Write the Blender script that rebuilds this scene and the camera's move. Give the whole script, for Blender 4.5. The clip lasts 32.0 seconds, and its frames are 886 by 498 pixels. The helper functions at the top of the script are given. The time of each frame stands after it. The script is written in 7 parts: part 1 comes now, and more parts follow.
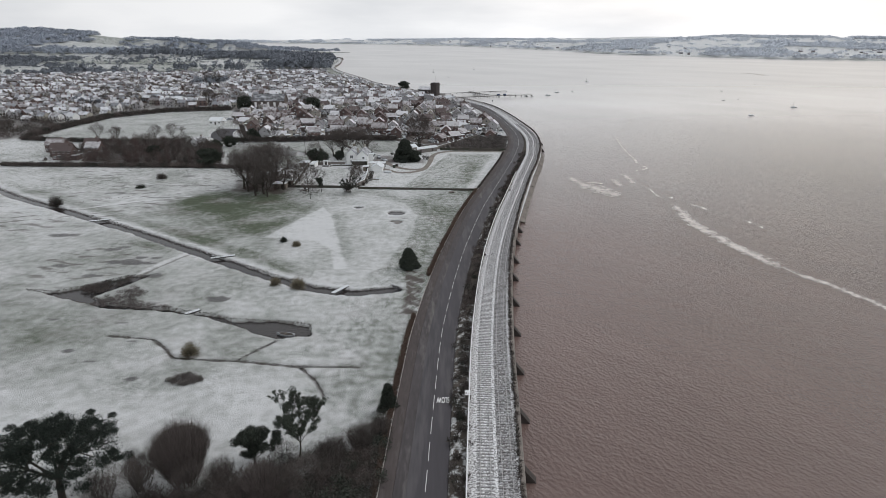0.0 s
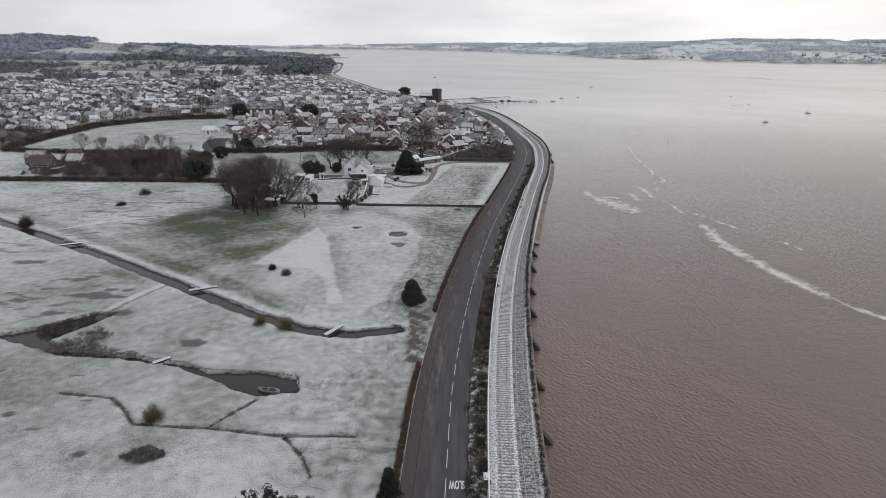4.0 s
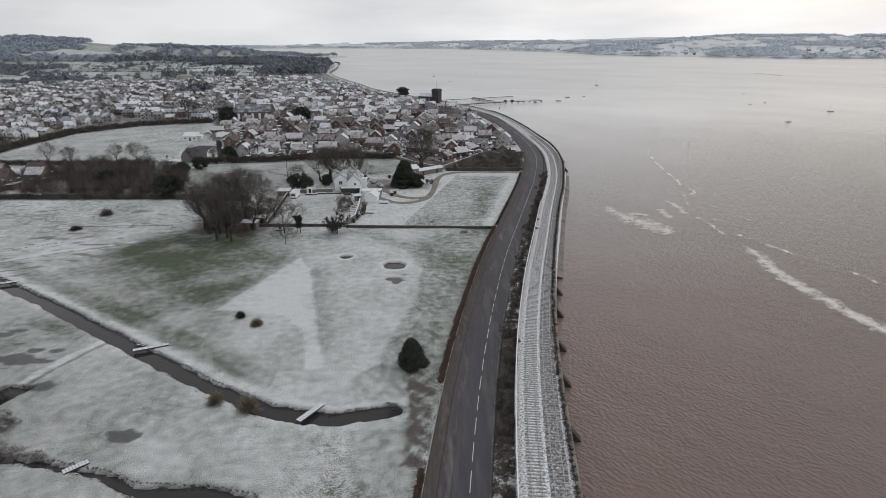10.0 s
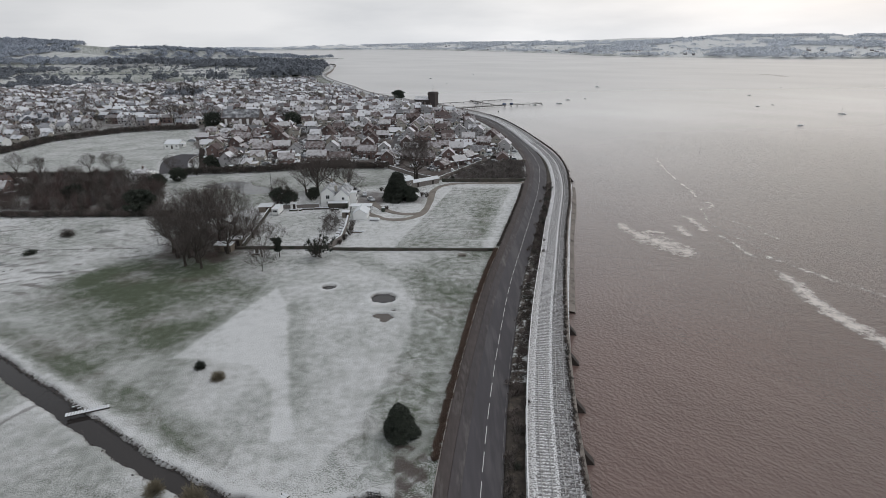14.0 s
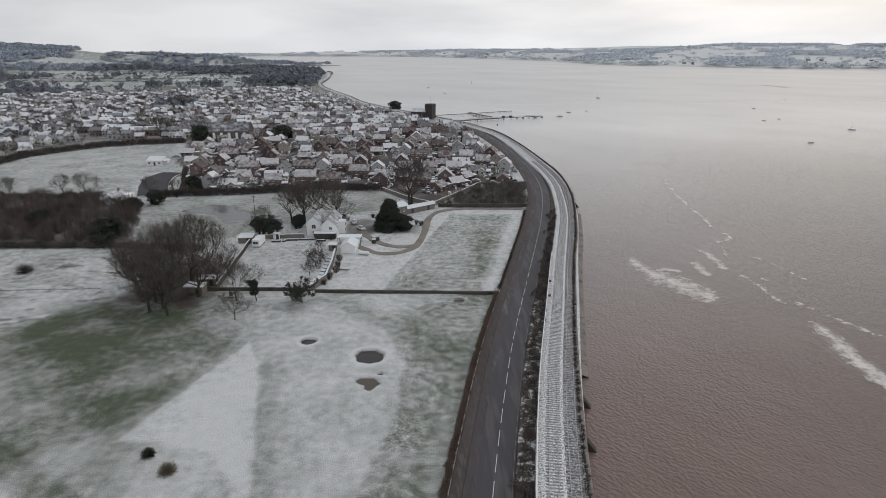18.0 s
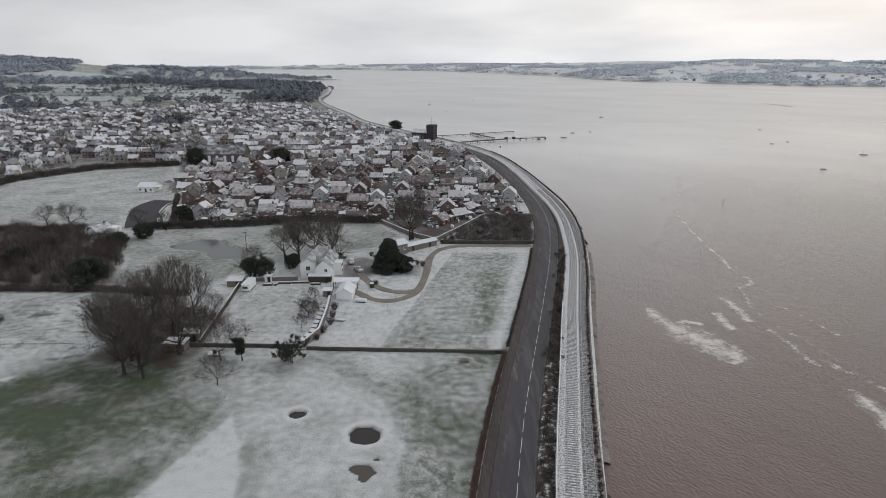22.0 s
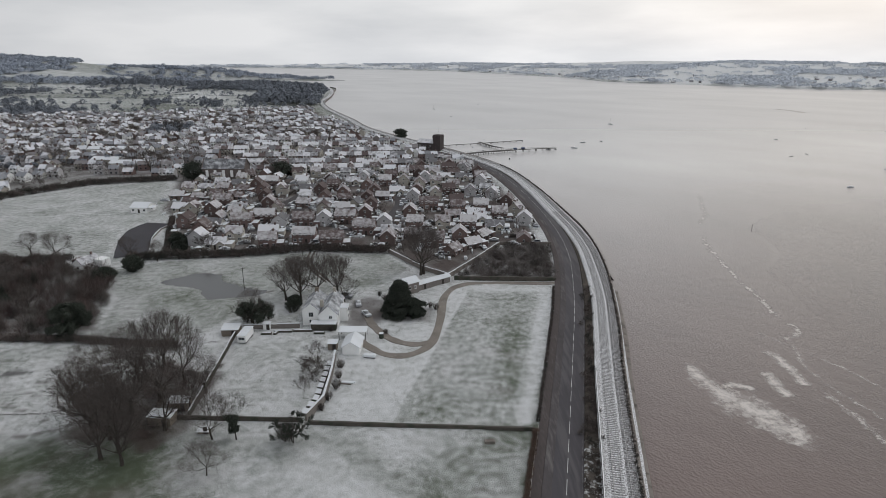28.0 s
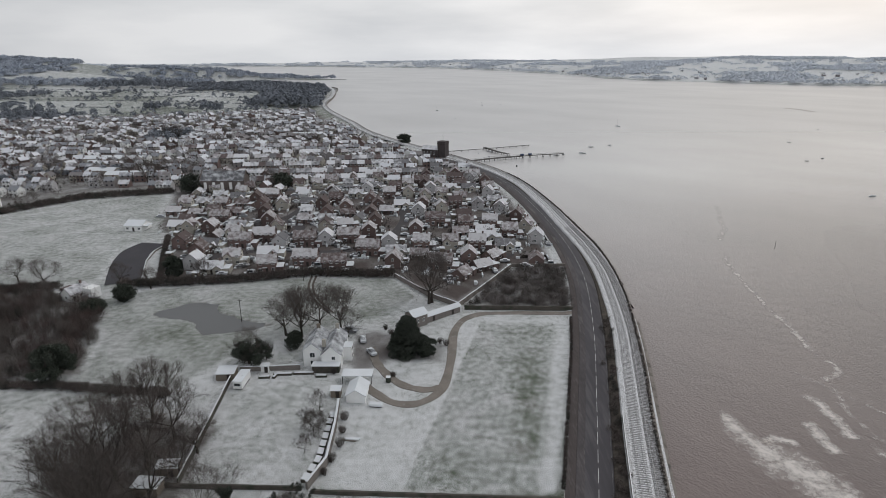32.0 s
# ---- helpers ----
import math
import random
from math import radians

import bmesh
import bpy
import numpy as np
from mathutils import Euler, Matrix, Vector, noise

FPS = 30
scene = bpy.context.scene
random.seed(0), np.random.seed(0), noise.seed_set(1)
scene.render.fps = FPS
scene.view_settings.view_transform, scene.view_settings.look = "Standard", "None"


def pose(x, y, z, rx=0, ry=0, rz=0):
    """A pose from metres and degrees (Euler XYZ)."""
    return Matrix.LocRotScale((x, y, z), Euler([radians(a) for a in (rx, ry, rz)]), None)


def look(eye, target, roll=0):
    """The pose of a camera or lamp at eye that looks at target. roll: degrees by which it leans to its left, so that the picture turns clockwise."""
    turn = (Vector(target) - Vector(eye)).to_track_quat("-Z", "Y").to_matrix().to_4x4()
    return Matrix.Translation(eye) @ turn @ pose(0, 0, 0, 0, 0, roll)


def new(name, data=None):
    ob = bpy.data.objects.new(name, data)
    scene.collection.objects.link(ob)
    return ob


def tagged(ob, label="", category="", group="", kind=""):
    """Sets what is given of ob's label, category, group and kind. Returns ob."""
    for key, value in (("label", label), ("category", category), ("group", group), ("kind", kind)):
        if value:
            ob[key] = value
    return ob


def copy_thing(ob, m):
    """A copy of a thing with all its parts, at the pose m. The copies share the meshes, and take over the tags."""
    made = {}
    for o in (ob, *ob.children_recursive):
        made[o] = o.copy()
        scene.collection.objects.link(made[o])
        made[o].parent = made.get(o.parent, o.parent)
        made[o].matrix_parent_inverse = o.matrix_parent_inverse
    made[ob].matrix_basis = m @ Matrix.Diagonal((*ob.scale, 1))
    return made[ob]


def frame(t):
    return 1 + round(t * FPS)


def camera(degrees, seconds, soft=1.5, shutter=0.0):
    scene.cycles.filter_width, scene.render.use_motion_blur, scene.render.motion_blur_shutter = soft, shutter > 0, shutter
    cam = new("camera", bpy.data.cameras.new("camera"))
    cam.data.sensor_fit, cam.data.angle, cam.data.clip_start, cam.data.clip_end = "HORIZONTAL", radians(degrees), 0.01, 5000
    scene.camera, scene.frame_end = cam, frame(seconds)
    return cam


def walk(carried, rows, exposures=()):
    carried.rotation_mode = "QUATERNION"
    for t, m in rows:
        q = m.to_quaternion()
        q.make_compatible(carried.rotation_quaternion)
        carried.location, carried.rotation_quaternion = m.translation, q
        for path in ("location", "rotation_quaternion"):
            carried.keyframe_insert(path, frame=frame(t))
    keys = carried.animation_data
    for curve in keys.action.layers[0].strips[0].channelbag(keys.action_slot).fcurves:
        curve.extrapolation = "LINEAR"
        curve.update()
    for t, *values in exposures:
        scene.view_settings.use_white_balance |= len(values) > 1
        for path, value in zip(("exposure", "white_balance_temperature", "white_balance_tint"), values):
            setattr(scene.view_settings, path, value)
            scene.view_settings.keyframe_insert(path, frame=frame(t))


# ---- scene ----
cam = camera(73.54, 32.0, soft=.85)
# seconds, x, y, z, tilt, roll, heading
PATH = [
    (0, 0.0, 0.0, 59.4, 70.19, .29, 0), (1, -.45, 5.0, 59.42, 70.28, .32, 0), (2, -.9, 10.1, 59.3, 70.43, .25, 0), (3, -1.25, 14.8, 59.2, 70.57, .13, .04),
    (3.5, -1.45, 17.2, 59.18, 70.6, .12, .07), (5.5, -2.75, 27.4, 58.95, 70.77, .08, .06), (6, -2.96, 29.94, 58.87, 70.85, .1, .05),
    (7.5, -3.25, 37.75, 58.8, 70.75, -.01, .07), (9, -3.18, 45.65, 58.55, 70.6, -.31, .1), (10.5, -3.05, 53.6, 58.45, 70.43, -.41, .07),
    (12, -2.92, 61.4, 58.33, 70.5, -.5, 0), (13, -2.6, 66.5, 58.35, 70.5, -.61, -.03), (14.5, -2.27, 74.4, 58.6, 70.62, -.58, -.13),
    (16.5, -1.8, 84.4, 60.4, 70.77, -.43, -.28), (17.5, -1.6, 88.9, 61.4, 70.97, -.29, -.33), (19, -1.78, 95.3, 63.6, 71.45, -.24, -.39),
    (21, -2.12, 102.9, 66.45, 71.99, -.02, -.39), (23, -2.95, 109.6, 69.1, 72.5, .12, -.36), (25, -4.65, 116.5, 71.2, 72.64, .31, -.4),
    (25.5, -5.1, 118.3, 71.75, 72.58, .33, -.41), (27.5, -6.5, 125.3, 74.7, 72.25, .31, -.3), (28, -6.9, 127.2, 75.4, 72.12, .27, -.26),
    (30, -8.15, 134.4, 78.15, 72.0, .1, -.13), (32, -9.04, 142.4, 81.4, 71.81, -.14, .03)]
walk(cam, [(t, pose(x, y, z, rx, 0, rz) @ pose(0, 0, 0, 0, 0, roll)) for t, x, y, z, rx, roll, rz in PATH], exposures=[(0, .3), (3, .22), (6, .17), (12, .13), (18, .1), (24, .07), (32, .06)])

# ---- world and sun: an overcast winter sky ----
world = bpy.data.worlds.new("overcast_sky")
scene.world = world
world.use_nodes = True
wn, wl = world.node_tree.nodes, world.node_tree.links
sky = wn.new("ShaderNodeTexSky")
sky.sky_type, sky.sun_disc, sky.sun_elevation, sky.sun_rotation = "NISHITA", False, radians(24), radians(35)
sky.dust_density, sky.air_density = 4.0, 1.6
coord, mapping = wn.new("ShaderNodeTexCoord"), wn.new("ShaderNodeMapping")
mapping.inputs["Scale"].default_value = (1.1, 1.1, 5.5)
cloud = wn.new("ShaderNodeTexNoise")
cloud.inputs["Scale"].default_value, cloud.inputs["Detail"].default_value = 2.6, 6.0
sep, band = wn.new("ShaderNodeSeparateXYZ"), wn.new("ShaderNodeValToRGB")
ramp = wn.new("ShaderNodeValToRGB")
ramp.color_ramp.elements[0].position, ramp.color_ramp.elements[0].color = .34, (.585, .602, .63, 1)
ramp.color_ramp.elements[1].position, ramp.color_ramp.elements[1].color = .68, (.785, .788, .8, 1)
band.color_ramp.elements[0].position, band.color_ramp.elements[0].color = 0.0, (.93, .935, .94, 1)
band.color_ramp.elements[1].position, band.color_ramp.elements[1].color = .2, (.86, .875, .89, 1)
top = band.color_ramp.elements.new(1.0)
top.color = (.62, .64, .67, 1)
mul, mixer, back = wn.new("ShaderNodeMix"), wn.new("ShaderNodeMix"), wn["Background"]
mul.data_type = mixer.data_type = "RGBA"
mul.blend_type = "MULTIPLY"
mul.inputs[0].default_value, mixer.inputs[0].default_value = 1.0, 0.995
wl.new(coord.outputs["Generated"], mapping.inputs[0]), wl.new(mapping.outputs[0], cloud.inputs["Vector"])
wl.new(coord.outputs["Generated"], sep.inputs[0]), wl.new(sep.outputs[2], band.inputs[0])
wl.new(cloud.outputs[0], ramp.inputs[0]), wl.new(ramp.outputs[0], mul.inputs[6]), wl.new(band.outputs[0], mul.inputs[7])
wl.new(sky.outputs[0], mixer.inputs[6]), wl.new(mul.outputs[2], mixer.inputs[7])
glow, side = wn.new("ShaderNodeMapRange"), wn.new("ShaderNodeMix")
glow.inputs[1].default_value, glow.inputs[2].default_value, glow.inputs[3].default_value, glow.inputs[4].default_value = -.75, .3, .7, 1.0
side.data_type, side.blend_type = "RGBA", "MULTIPLY"
side.inputs[0].default_value = 1.0
wl.new(sep.outputs[0], glow.inputs[0]), wl.new(mixer.outputs[2], side.inputs[6]), wl.new(glow.outputs[0], side.inputs[7])
wl.new(side.outputs[2], back.inputs[0])
back.inputs[1].default_value = 1.22
lamp = bpy.data.lights.new("sun", "SUN")
lamp.energy, lamp.angle, lamp.color = 0.5, radians(25), (1, .97, .92)
new("sun", lamp).matrix_world = look((60, 30, 100), (0, 0, 0))
scene.view_settings.exposure = 0.0


# ---- materials ----
def mat(name, color, rough=.8, metal=0.0, grain=.25, scale=2.0, bump=.2, blotch=.15, second=None, mask=(.45, .6), mask_scale=.3, per=0.0, spec=.3, stretch=(1, 1, 1), up=0.0, dist=.05, island=0.0):
    """A surface with fine grain, broad blotches, an optional second colour in noise patches (snow, moss, dirt; up: only where it faces the sky)."""
    m = bpy.data.materials.new(name)
    m.use_nodes = True
    n, l = m.node_tree.nodes, m.node_tree.links
    b = n["Principled BSDF"]
    b.inputs["Roughness"].default_value, b.inputs["Metallic"].default_value = rough, metal
    b.inputs["Specular IOR Level"].default_value = spec
    g, mp = n.new("ShaderNodeNewGeometry"), n.new("ShaderNodeMapping")
    mp.inputs["Scale"].default_value = stretch
    l.new(g.outputs["Position"], mp.inputs[0])

    def noise_at(s, d=4):
        t = n.new("ShaderNodeTexNoise")
        t.inputs["Scale"].default_value, t.inputs["Detail"].default_value = s, d
        l.new(mp.outputs[0], t.inputs["Vector"])
        return t.outputs[0]

    def math_node(op, a, bb):
        t = n.new("ShaderNodeMath")
        t.operation = op
        for i, v in enumerate((a, bb)):
            if isinstance(v, (int, float)):
                t.inputs[i].default_value = v
            else:
                l.new(v, t.inputs[i])
        return t.outputs[0]

    fine, broad = noise_at(scale), noise_at(scale * .08 + .004)
    value = math_node("ADD", math_node("MULTIPLY", math_node("SUBTRACT", fine, .5), 2 * grain), math_node("MULTIPLY", math_node("SUBTRACT", broad, .5), 2 * blotch))
    if per:
        info = n.new("ShaderNodeObjectInfo")
        value = math_node("ADD", value, math_node("MULTIPLY", math_node("SUBTRACT", info.outputs["Random"], .5), 2 * per))
    hsv = n.new("ShaderNodeHueSaturation")
    hsv.inputs["Color"].default_value = (*color, 1)
    l.new(math_node("ADD", value, 1.0), hsv.inputs["Value"])
    out = hsv.outputs[0]
    if second:
        r = n.new("ShaderNodeMapRange")
        r.inputs[1].default_value, r.inputs[2].default_value = mask
        src = math_node("ADD", math_node("MULTIPLY", noise_at(mask_scale, 6), .7), math_node("MULTIPLY", fine, .3))
        if per:
            info = n.new("ShaderNodeObjectInfo")
            src = math_node("ADD", src, math_node("MULTIPLY", math_node("SUBTRACT", info.outputs["Random"], .5), .5))
        if island:
            src = math_node("ADD", src, math_node("MULTIPLY", math_node("SUBTRACT", g.outputs["Random Per Island"], .5), island))
        l.new(src, r.inputs[0])
        fac = r.outputs[0]
        if up:
            sx = n.new("ShaderNodeSeparateXYZ")
            l.new(g.outputs["True Normal"], sx.inputs[0])
            rr = n.new("ShaderNodeMapRange")
            rr.inputs[1].default_value, rr.inputs[2].default_value = up, up + .2
            l.new(sx.outputs[2], rr.inputs[0])
            fac = math_node("MULTIPLY", fac, rr.outputs[0])
        mx = n.new("ShaderNodeMix")
        mx.data_type = "RGBA"
        l.new(fac, mx.inputs[0]), l.new(out, mx.inputs[6])
        mx.inputs[7].default_value = (*second, 1)
        out = mx.outputs[2]
    l.new(out, b.inputs["Base Color"])
    if bump:
        bp = n.new("ShaderNodeBump")
        bp.inputs["Strength"].default_value, bp.inputs["Distance"].default_value = bump, dist
        l.new(fine, bp.inputs["Height"]), l.new(bp.outputs[0], b.inputs["Normal"])
    return m


SNOW = (.66, .68, .70)
M = {
    "asphalt": mat("asphalt", (.062, .057, .063), .75, grain=.22, scale=1.2, blotch=.35, stretch=(1, .1, 1), second=(.088, .082, .086), mask=(.5, .62), mask_scale=.3, bump=.05),
    "pavement": mat("worn_asphalt", (.07, .062, .064), .85, grain=.35, scale=2, blotch=.5, stretch=(1, .16, 1), second=(.155, .146, .14), mask=(.52, .7), mask_scale=.35),
    "bank": mat("dark_bare_bank", (.05, .042, .036), .95, grain=.5, scale=1.5, blotch=.4, second=(.09, .075, .06), mask=(.5, .64), mask_scale=.6, bump=.6),
    "footway": mat("brown_footway", (.072, .06, .058), .9, grain=.3, scale=2, blotch=.4, stretch=(1, .2, 1), second=(.105, .094, .09), mask=(.54, .68), mask_scale=.5),
    "bright_paint": mat("fresh_road_paint", (.78, .78, .77), .6, grain=.1, scale=4, bump=0),
    "paint": mat("road_paint", (.55, .55, .54), .6, grain=.2, scale=4, bump=0),
    "worn_paint": mat("worn_road_paint", (.16, .155, .155), .7, grain=.4, scale=2, bump=0, second=(.075, .07, .073), mask=(.46, .54), mask_scale=.5),
    "dark_ballast": mat("half_bare_ballast", (.1, .09, .088), .9, grain=.4, scale=5, second=(.62, .62, .63), mask=(.44, .62), mask_scale=3, bump=.5),
    "ballast": mat("snowy_ballast", (.14, .132, .13), .9, grain=.4, scale=5, second=(.76, .76, .77), mask=(.38, .56), mask_scale=3.5, bump=.5),
    "sleeper": mat("snow_dusted_concrete_sleeper", (.21, .2, .198), .9, grain=.3, scale=3, second=(.55, .55, .56), mask=(.44, .7), mask_scale=1.6),
    "rail": mat("rail_steel", (.42, .41, .405), .5, .1, grain=.15, bump=0),
    "concrete": mat("weathered_concrete", (.22, .195, .175), .85, grain=.25, scale=1.5, blotch=.3, second=(.08, .07, .06), mask=(.5, .65), mask_scale=.4),
    "kerb": mat("pale_kerb_concrete", (.36, .335, .315), .85, grain=.3, scale=1.5, blotch=.4),
    "fence": mat("snow_topped_fence", (.8, .8, .8), .8, grain=.1, scale=1),
    "mud": mat("bare_mud", (.08, .068, .058), .9, grain=.4, scale=2, second=(.55, .56, .56), mask=(.5, .62), mask_scale=.8),
    "gravel": mat("gravel_drive", (.2, .177, .155), .9, grain=.3, scale=3, blotch=.4, second=(.46, .45, .44), mask=(.58, .74), mask_scale=.5),
    "yard": mat("yard_tarmac", (.066, .06, .062), .85, grain=.2, scale=2, second=(.2, .195, .2), mask=(.58, .7), mask_scale=.2),
    "brick": mat("red_brown_brick", (.15, .108, .1), .9, grain=.2, scale=6, per=.35, blotch=.2),
    "cream": mat("cream_render", (.4, .375, .33), .85, grain=.08, scale=2, per=.15, blotch=.15),
    "dirt": mat("dark_bare_yard", (.09, .075, .066), .9, grain=.3, scale=1.5, blotch=.3),
    "oldslate": mat("grey_slate_with_lying_snow", (.16, .16, .168), .8, grain=.2, scale=2, second=SNOW, mask=(.4, .68), mask_scale=.4),
    "white": mat("white_render", (.8, .8, .79), .8, grain=.06, scale=2, per=.05, blotch=.14),
    "tile": mat("brown_roof_tiles_with_snow", (.13, .1, .096), .85, grain=.3, scale=4, per=.25, second=(.52, .51, .52), mask=(.42, .72), mask_scale=.6, up=.3),
    "slate": mat("slate_roof_with_snow", (.19, .187, .195), .7, grain=.25, scale=4, per=.2, second=(.64, .64, .66), mask=(.34, .6), mask_scale=.5, up=.3),
    # far roofs: base colour lightened to paint in haze; the snow patches come on top
    "far_tile": mat("snowy_haze_pale_tiles", (.22, .205, .206), .85, grain=.25, scale=3, second=(.6, .6, .62), mask=(.46, .63), mask_scale=.3, up=.3, island=.6),
    "far_slate": mat("snowy_haze_pale_slates", (.24, .245, .262), .8, grain=.25, scale=3, second=(.64, .65, .68), mask=(.4, .57), mask_scale=.3, up=.3, island=.6),
    "court": mat("dark_court_tarmac", (.05, .047, .053), .8, grain=.15, scale=1.5, blotch=.25),
    "snowroof": mat("snow_covered_roof", SNOW, .8, grain=.06, scale=2, second=(.3, .3, .31), mask=(.66, .75), mask_scale=.5),
    "glass": mat("dark_window_glass", (.03, .035, .04), .12, grain=.1, bump=0, spec=.6),
    "dark": mat("dark_timber", (.05, .042, .038), .8, grain=.3),
    "tarred": mat("tarred_wet_timber", (.05, .045, .042), .8, grain=.35, scale=2),
    "timber": mat("weathered_timber", (.2, .17, .14), .85, grain=.3, scale=3),
    "stone": mat("old_stone_wall", (.2, .18, .165), .95, grain=.4, scale=2.5, second=SNOW, mask=(.3, .4), mask_scale=1, up=.5, bump=.5),
    "ivy": mat("dark_ivy_grown_wall", (.088, .078, .068), .95, grain=.5, scale=1.8, blotch=.35, second=(.045, .05, .037), mask=(.48, .6), mask_scale=.5, bump=.6),
    "bark": mat("dark_bark", (.05, .042, .037), .95, grain=.35, scale=4, second=(.085, .085, .062), mask=(.52, .68), mask_scale=.8),
    "twig": mat("bare_twigs", (.098, .084, .077), .95, grain=.35, scale=1.2, bump=0, per=.15),
    "scrub": mat("brown_winter_scrub", (.108, .089, .082), .95, grain=.5, scale=.6, bump=0, blotch=.5, second=(.055, .054, .047), mask=(.46, .6), mask_scale=.16),
    "redscrub": mat("reddish_winter_twigs", (.112, .082, .076), .95, grain=.45, scale=.7, bump=0, blotch=.5),
    "hedge": mat("clipped_brown_hedge", (.125, .088, .07), .95, grain=.35, scale=1, bump=0, blotch=.3),
    "evergreen": mat("evergreen_leaves", (.04, .047, .036), .75, grain=.5, scale=1.3, bump=0, per=.3, blotch=.3),
    "pine": mat("pine_needles", (.018, .025, .019), .8, grain=.5, scale=1.0, bump=0, blotch=.3),
    "straw": mat("dead_tussock_grass", (.18, .156, .11), .95, grain=.4, scale=3, bump=0),
    # next three: aerial haze painted into the woodland colour, paler the farther off
    "midwood": mat("haze_tinted_hill_woodland", (.33, .36, .415), 1, grain=.3, scale=.04, bump=0, blotch=.25),
    "farwood": mat("haze_tinted_distant_woodland", (.185, .2, .226), 1, grain=.4, scale=.06, bump=0, blotch=.3),
    "farwood2": mat("haze_tinted_far_shore_woodland", (.58, .61, .66), 1, grain=.15, scale=.02, bump=0, blotch=.2),
    "bush": mat("purple_brown_twigs", (.135, .113, .105), .95, grain=.3, scale=1.2, bump=0, blotch=.2),
    # wall colour lightened to paint in haze over the village
    "farwall": mat("haze_pale_village_walls", (.45, .44, .445), .9, grain=.2, scale=1, second=(.24, .22, .218), mask=(.48, .56), mask_scale=.1, island=.6),
    "greyscrub": mat("grey_dusted_scrub", (.17, .152, .145), .95, grain=.45, scale=.5, bump=0, blotch=.4, second=(.08, .072, .062), mask=(.5, .64), mask_scale=.15),
    "steel": mat("dark_steel", (.06, .06, .065), .5, .5, grain=.2),
    "boat": mat("boat_hull", (.45, .46, .48), .4, grain=.1, per=.3),
    "carpaint": mat("car_paint", (.3, .31, .33), .3, grain=.05, bump=0, per=.6, second=SNOW, mask=(.3, .4), mask_scale=.8, up=.6, spec=.5),
}


def spline(points):
    """A smooth function through (parameter, value) pairs."""
    p = np.array(points, float)
    s, v = p[:, 0], p[:, 1]
    d = np.gradient(v, s)

    def f(q):
        q = np.clip(np.asarray(q, float), s[0], s[-1])
        i = np.clip(np.searchsorted(s, q) - 1, 0, len(s) - 2)
        h = s[i + 1] - s[i]
        u = (q - s[i]) / h
        return (2 * u**3 - 3 * u**2 + 1) * v[i] + (u**3 - 2 * u**2 + u) * h * d[i] + (3 * u**2 - 2 * u**3) * v[i + 1] + (u**3 - u**2) * h * d[i + 1]
    return f


# ---- plan: lines along the shore, as x over y ----
ROAD = spline([(-60, -5), (20, -4.2), (67, -2.2), (87, -1.4), (113, 0), (126, 1.3), (155, 5), (185, 10), (206, 14), (241, 22), (271, 29), (302, 36), (323, 40), (348, 44), (374, 46), (425, 45), (486, 39.5), (536, 31), (570, 21), (600, 6), (640, -22), (700, -60)])
FENCE = spline([(-60, -2), (20, 1), (67, 3.5), (78, 4.1), (109, 6.1), (125, 7.6), (153, 11), (183, 16), (231, 26), (259, 32), (281, 37), (309, 43), (336, 47), (359, 49.5), (390, 50), (423, 48), (483, 43.5), (532, 36), (573, 23), (620, 0), (680, -33), (736, -64), (795, -93), (891, -125), (994, -162), (1085, -192), (1185, -216), (1356, -235), (1524, -259), (1746, -310)])
COAST = spline([(-400, 0), (-60, 6.3), (20, 9.3), (67, 11.7), (78, 12.5), (110, 14.8), (125, 16.2), (153, 19.3), (183, 24), (231, 33.5), (267, 41.5), (281, 45), (305, 50), (336, 55.5), (359, 58), (390, 59), (422, 57), (483, 51.5), (532, 44), (573, 32), (629, 5), (679, -24), (736, -56), (795, -85), (891, -117), (994, -155), (1085, -185), (1185, -208), (1356, -227), (1524, -251), (1746, -302), (1950, -500), (2060, -900), (2180, -760), (2250, -360), (2330, -420), (2500, -700), (3000, -1200), (3300, -2000), (5000, -3200)])
FARSHORE = spline([(-4000, 4600), (-606, 4330), (-321, 4143), (49, 3814), (331, 3214), (485, 2765), (601, 2230), (713, 2103), (1000, 1794), (1237, 1743), (2200, 1500), (4000, 1100)])
SEA, ROAD_Z, RAIL_Z = -1.5, .5, 1.2


def smooth(a, b, v):
    u = np.clip((np.asarray(v, float) - a) / (b - a), 0, 1)
    return u * u * (3 - 2 * u)


def inside(poly, X, Y):
    """Signed distance-like mask: how far inside a polygon (metres, negative outside)."""
    P = np.array(poly, float)
    best, odd = np.full(X.shape, 1e9), np.zeros(X.shape, bool)
    for (ax, ay), (bx, by) in zip(P, np.roll(P, -1, 0)):
        ux, uy = bx - ax, by - ay
        k = np.clip(((X - ax) * ux + (Y - ay) * uy) / (ux * ux + uy * uy), 0, 1)
        best = np.minimum(best, np.hypot(X - ax - k * ux, Y - ay - k * uy))
        if ay != by:
            odd ^= ((ay > Y) != (by > Y)) & (X < ax + (Y - ay) * ux / uy)
    return np.where(odd, best, -best)


def near_line(line, X, Y):
    P = np.array(line, float)
    best = np.full(X.shape, 1e9)
    for (ax, ay), (bx, by) in zip(P[:-1], P[1:]):
        ux, uy = bx - ax, by - ay
        k = np.clip(((X - ax) * ux + (Y - ay) * uy) / (ux * ux + uy * uy), 0, 1)
        best = np.minimum(best, np.hypot(X - ax - k * ux, Y - ay - k * uy))
    return best


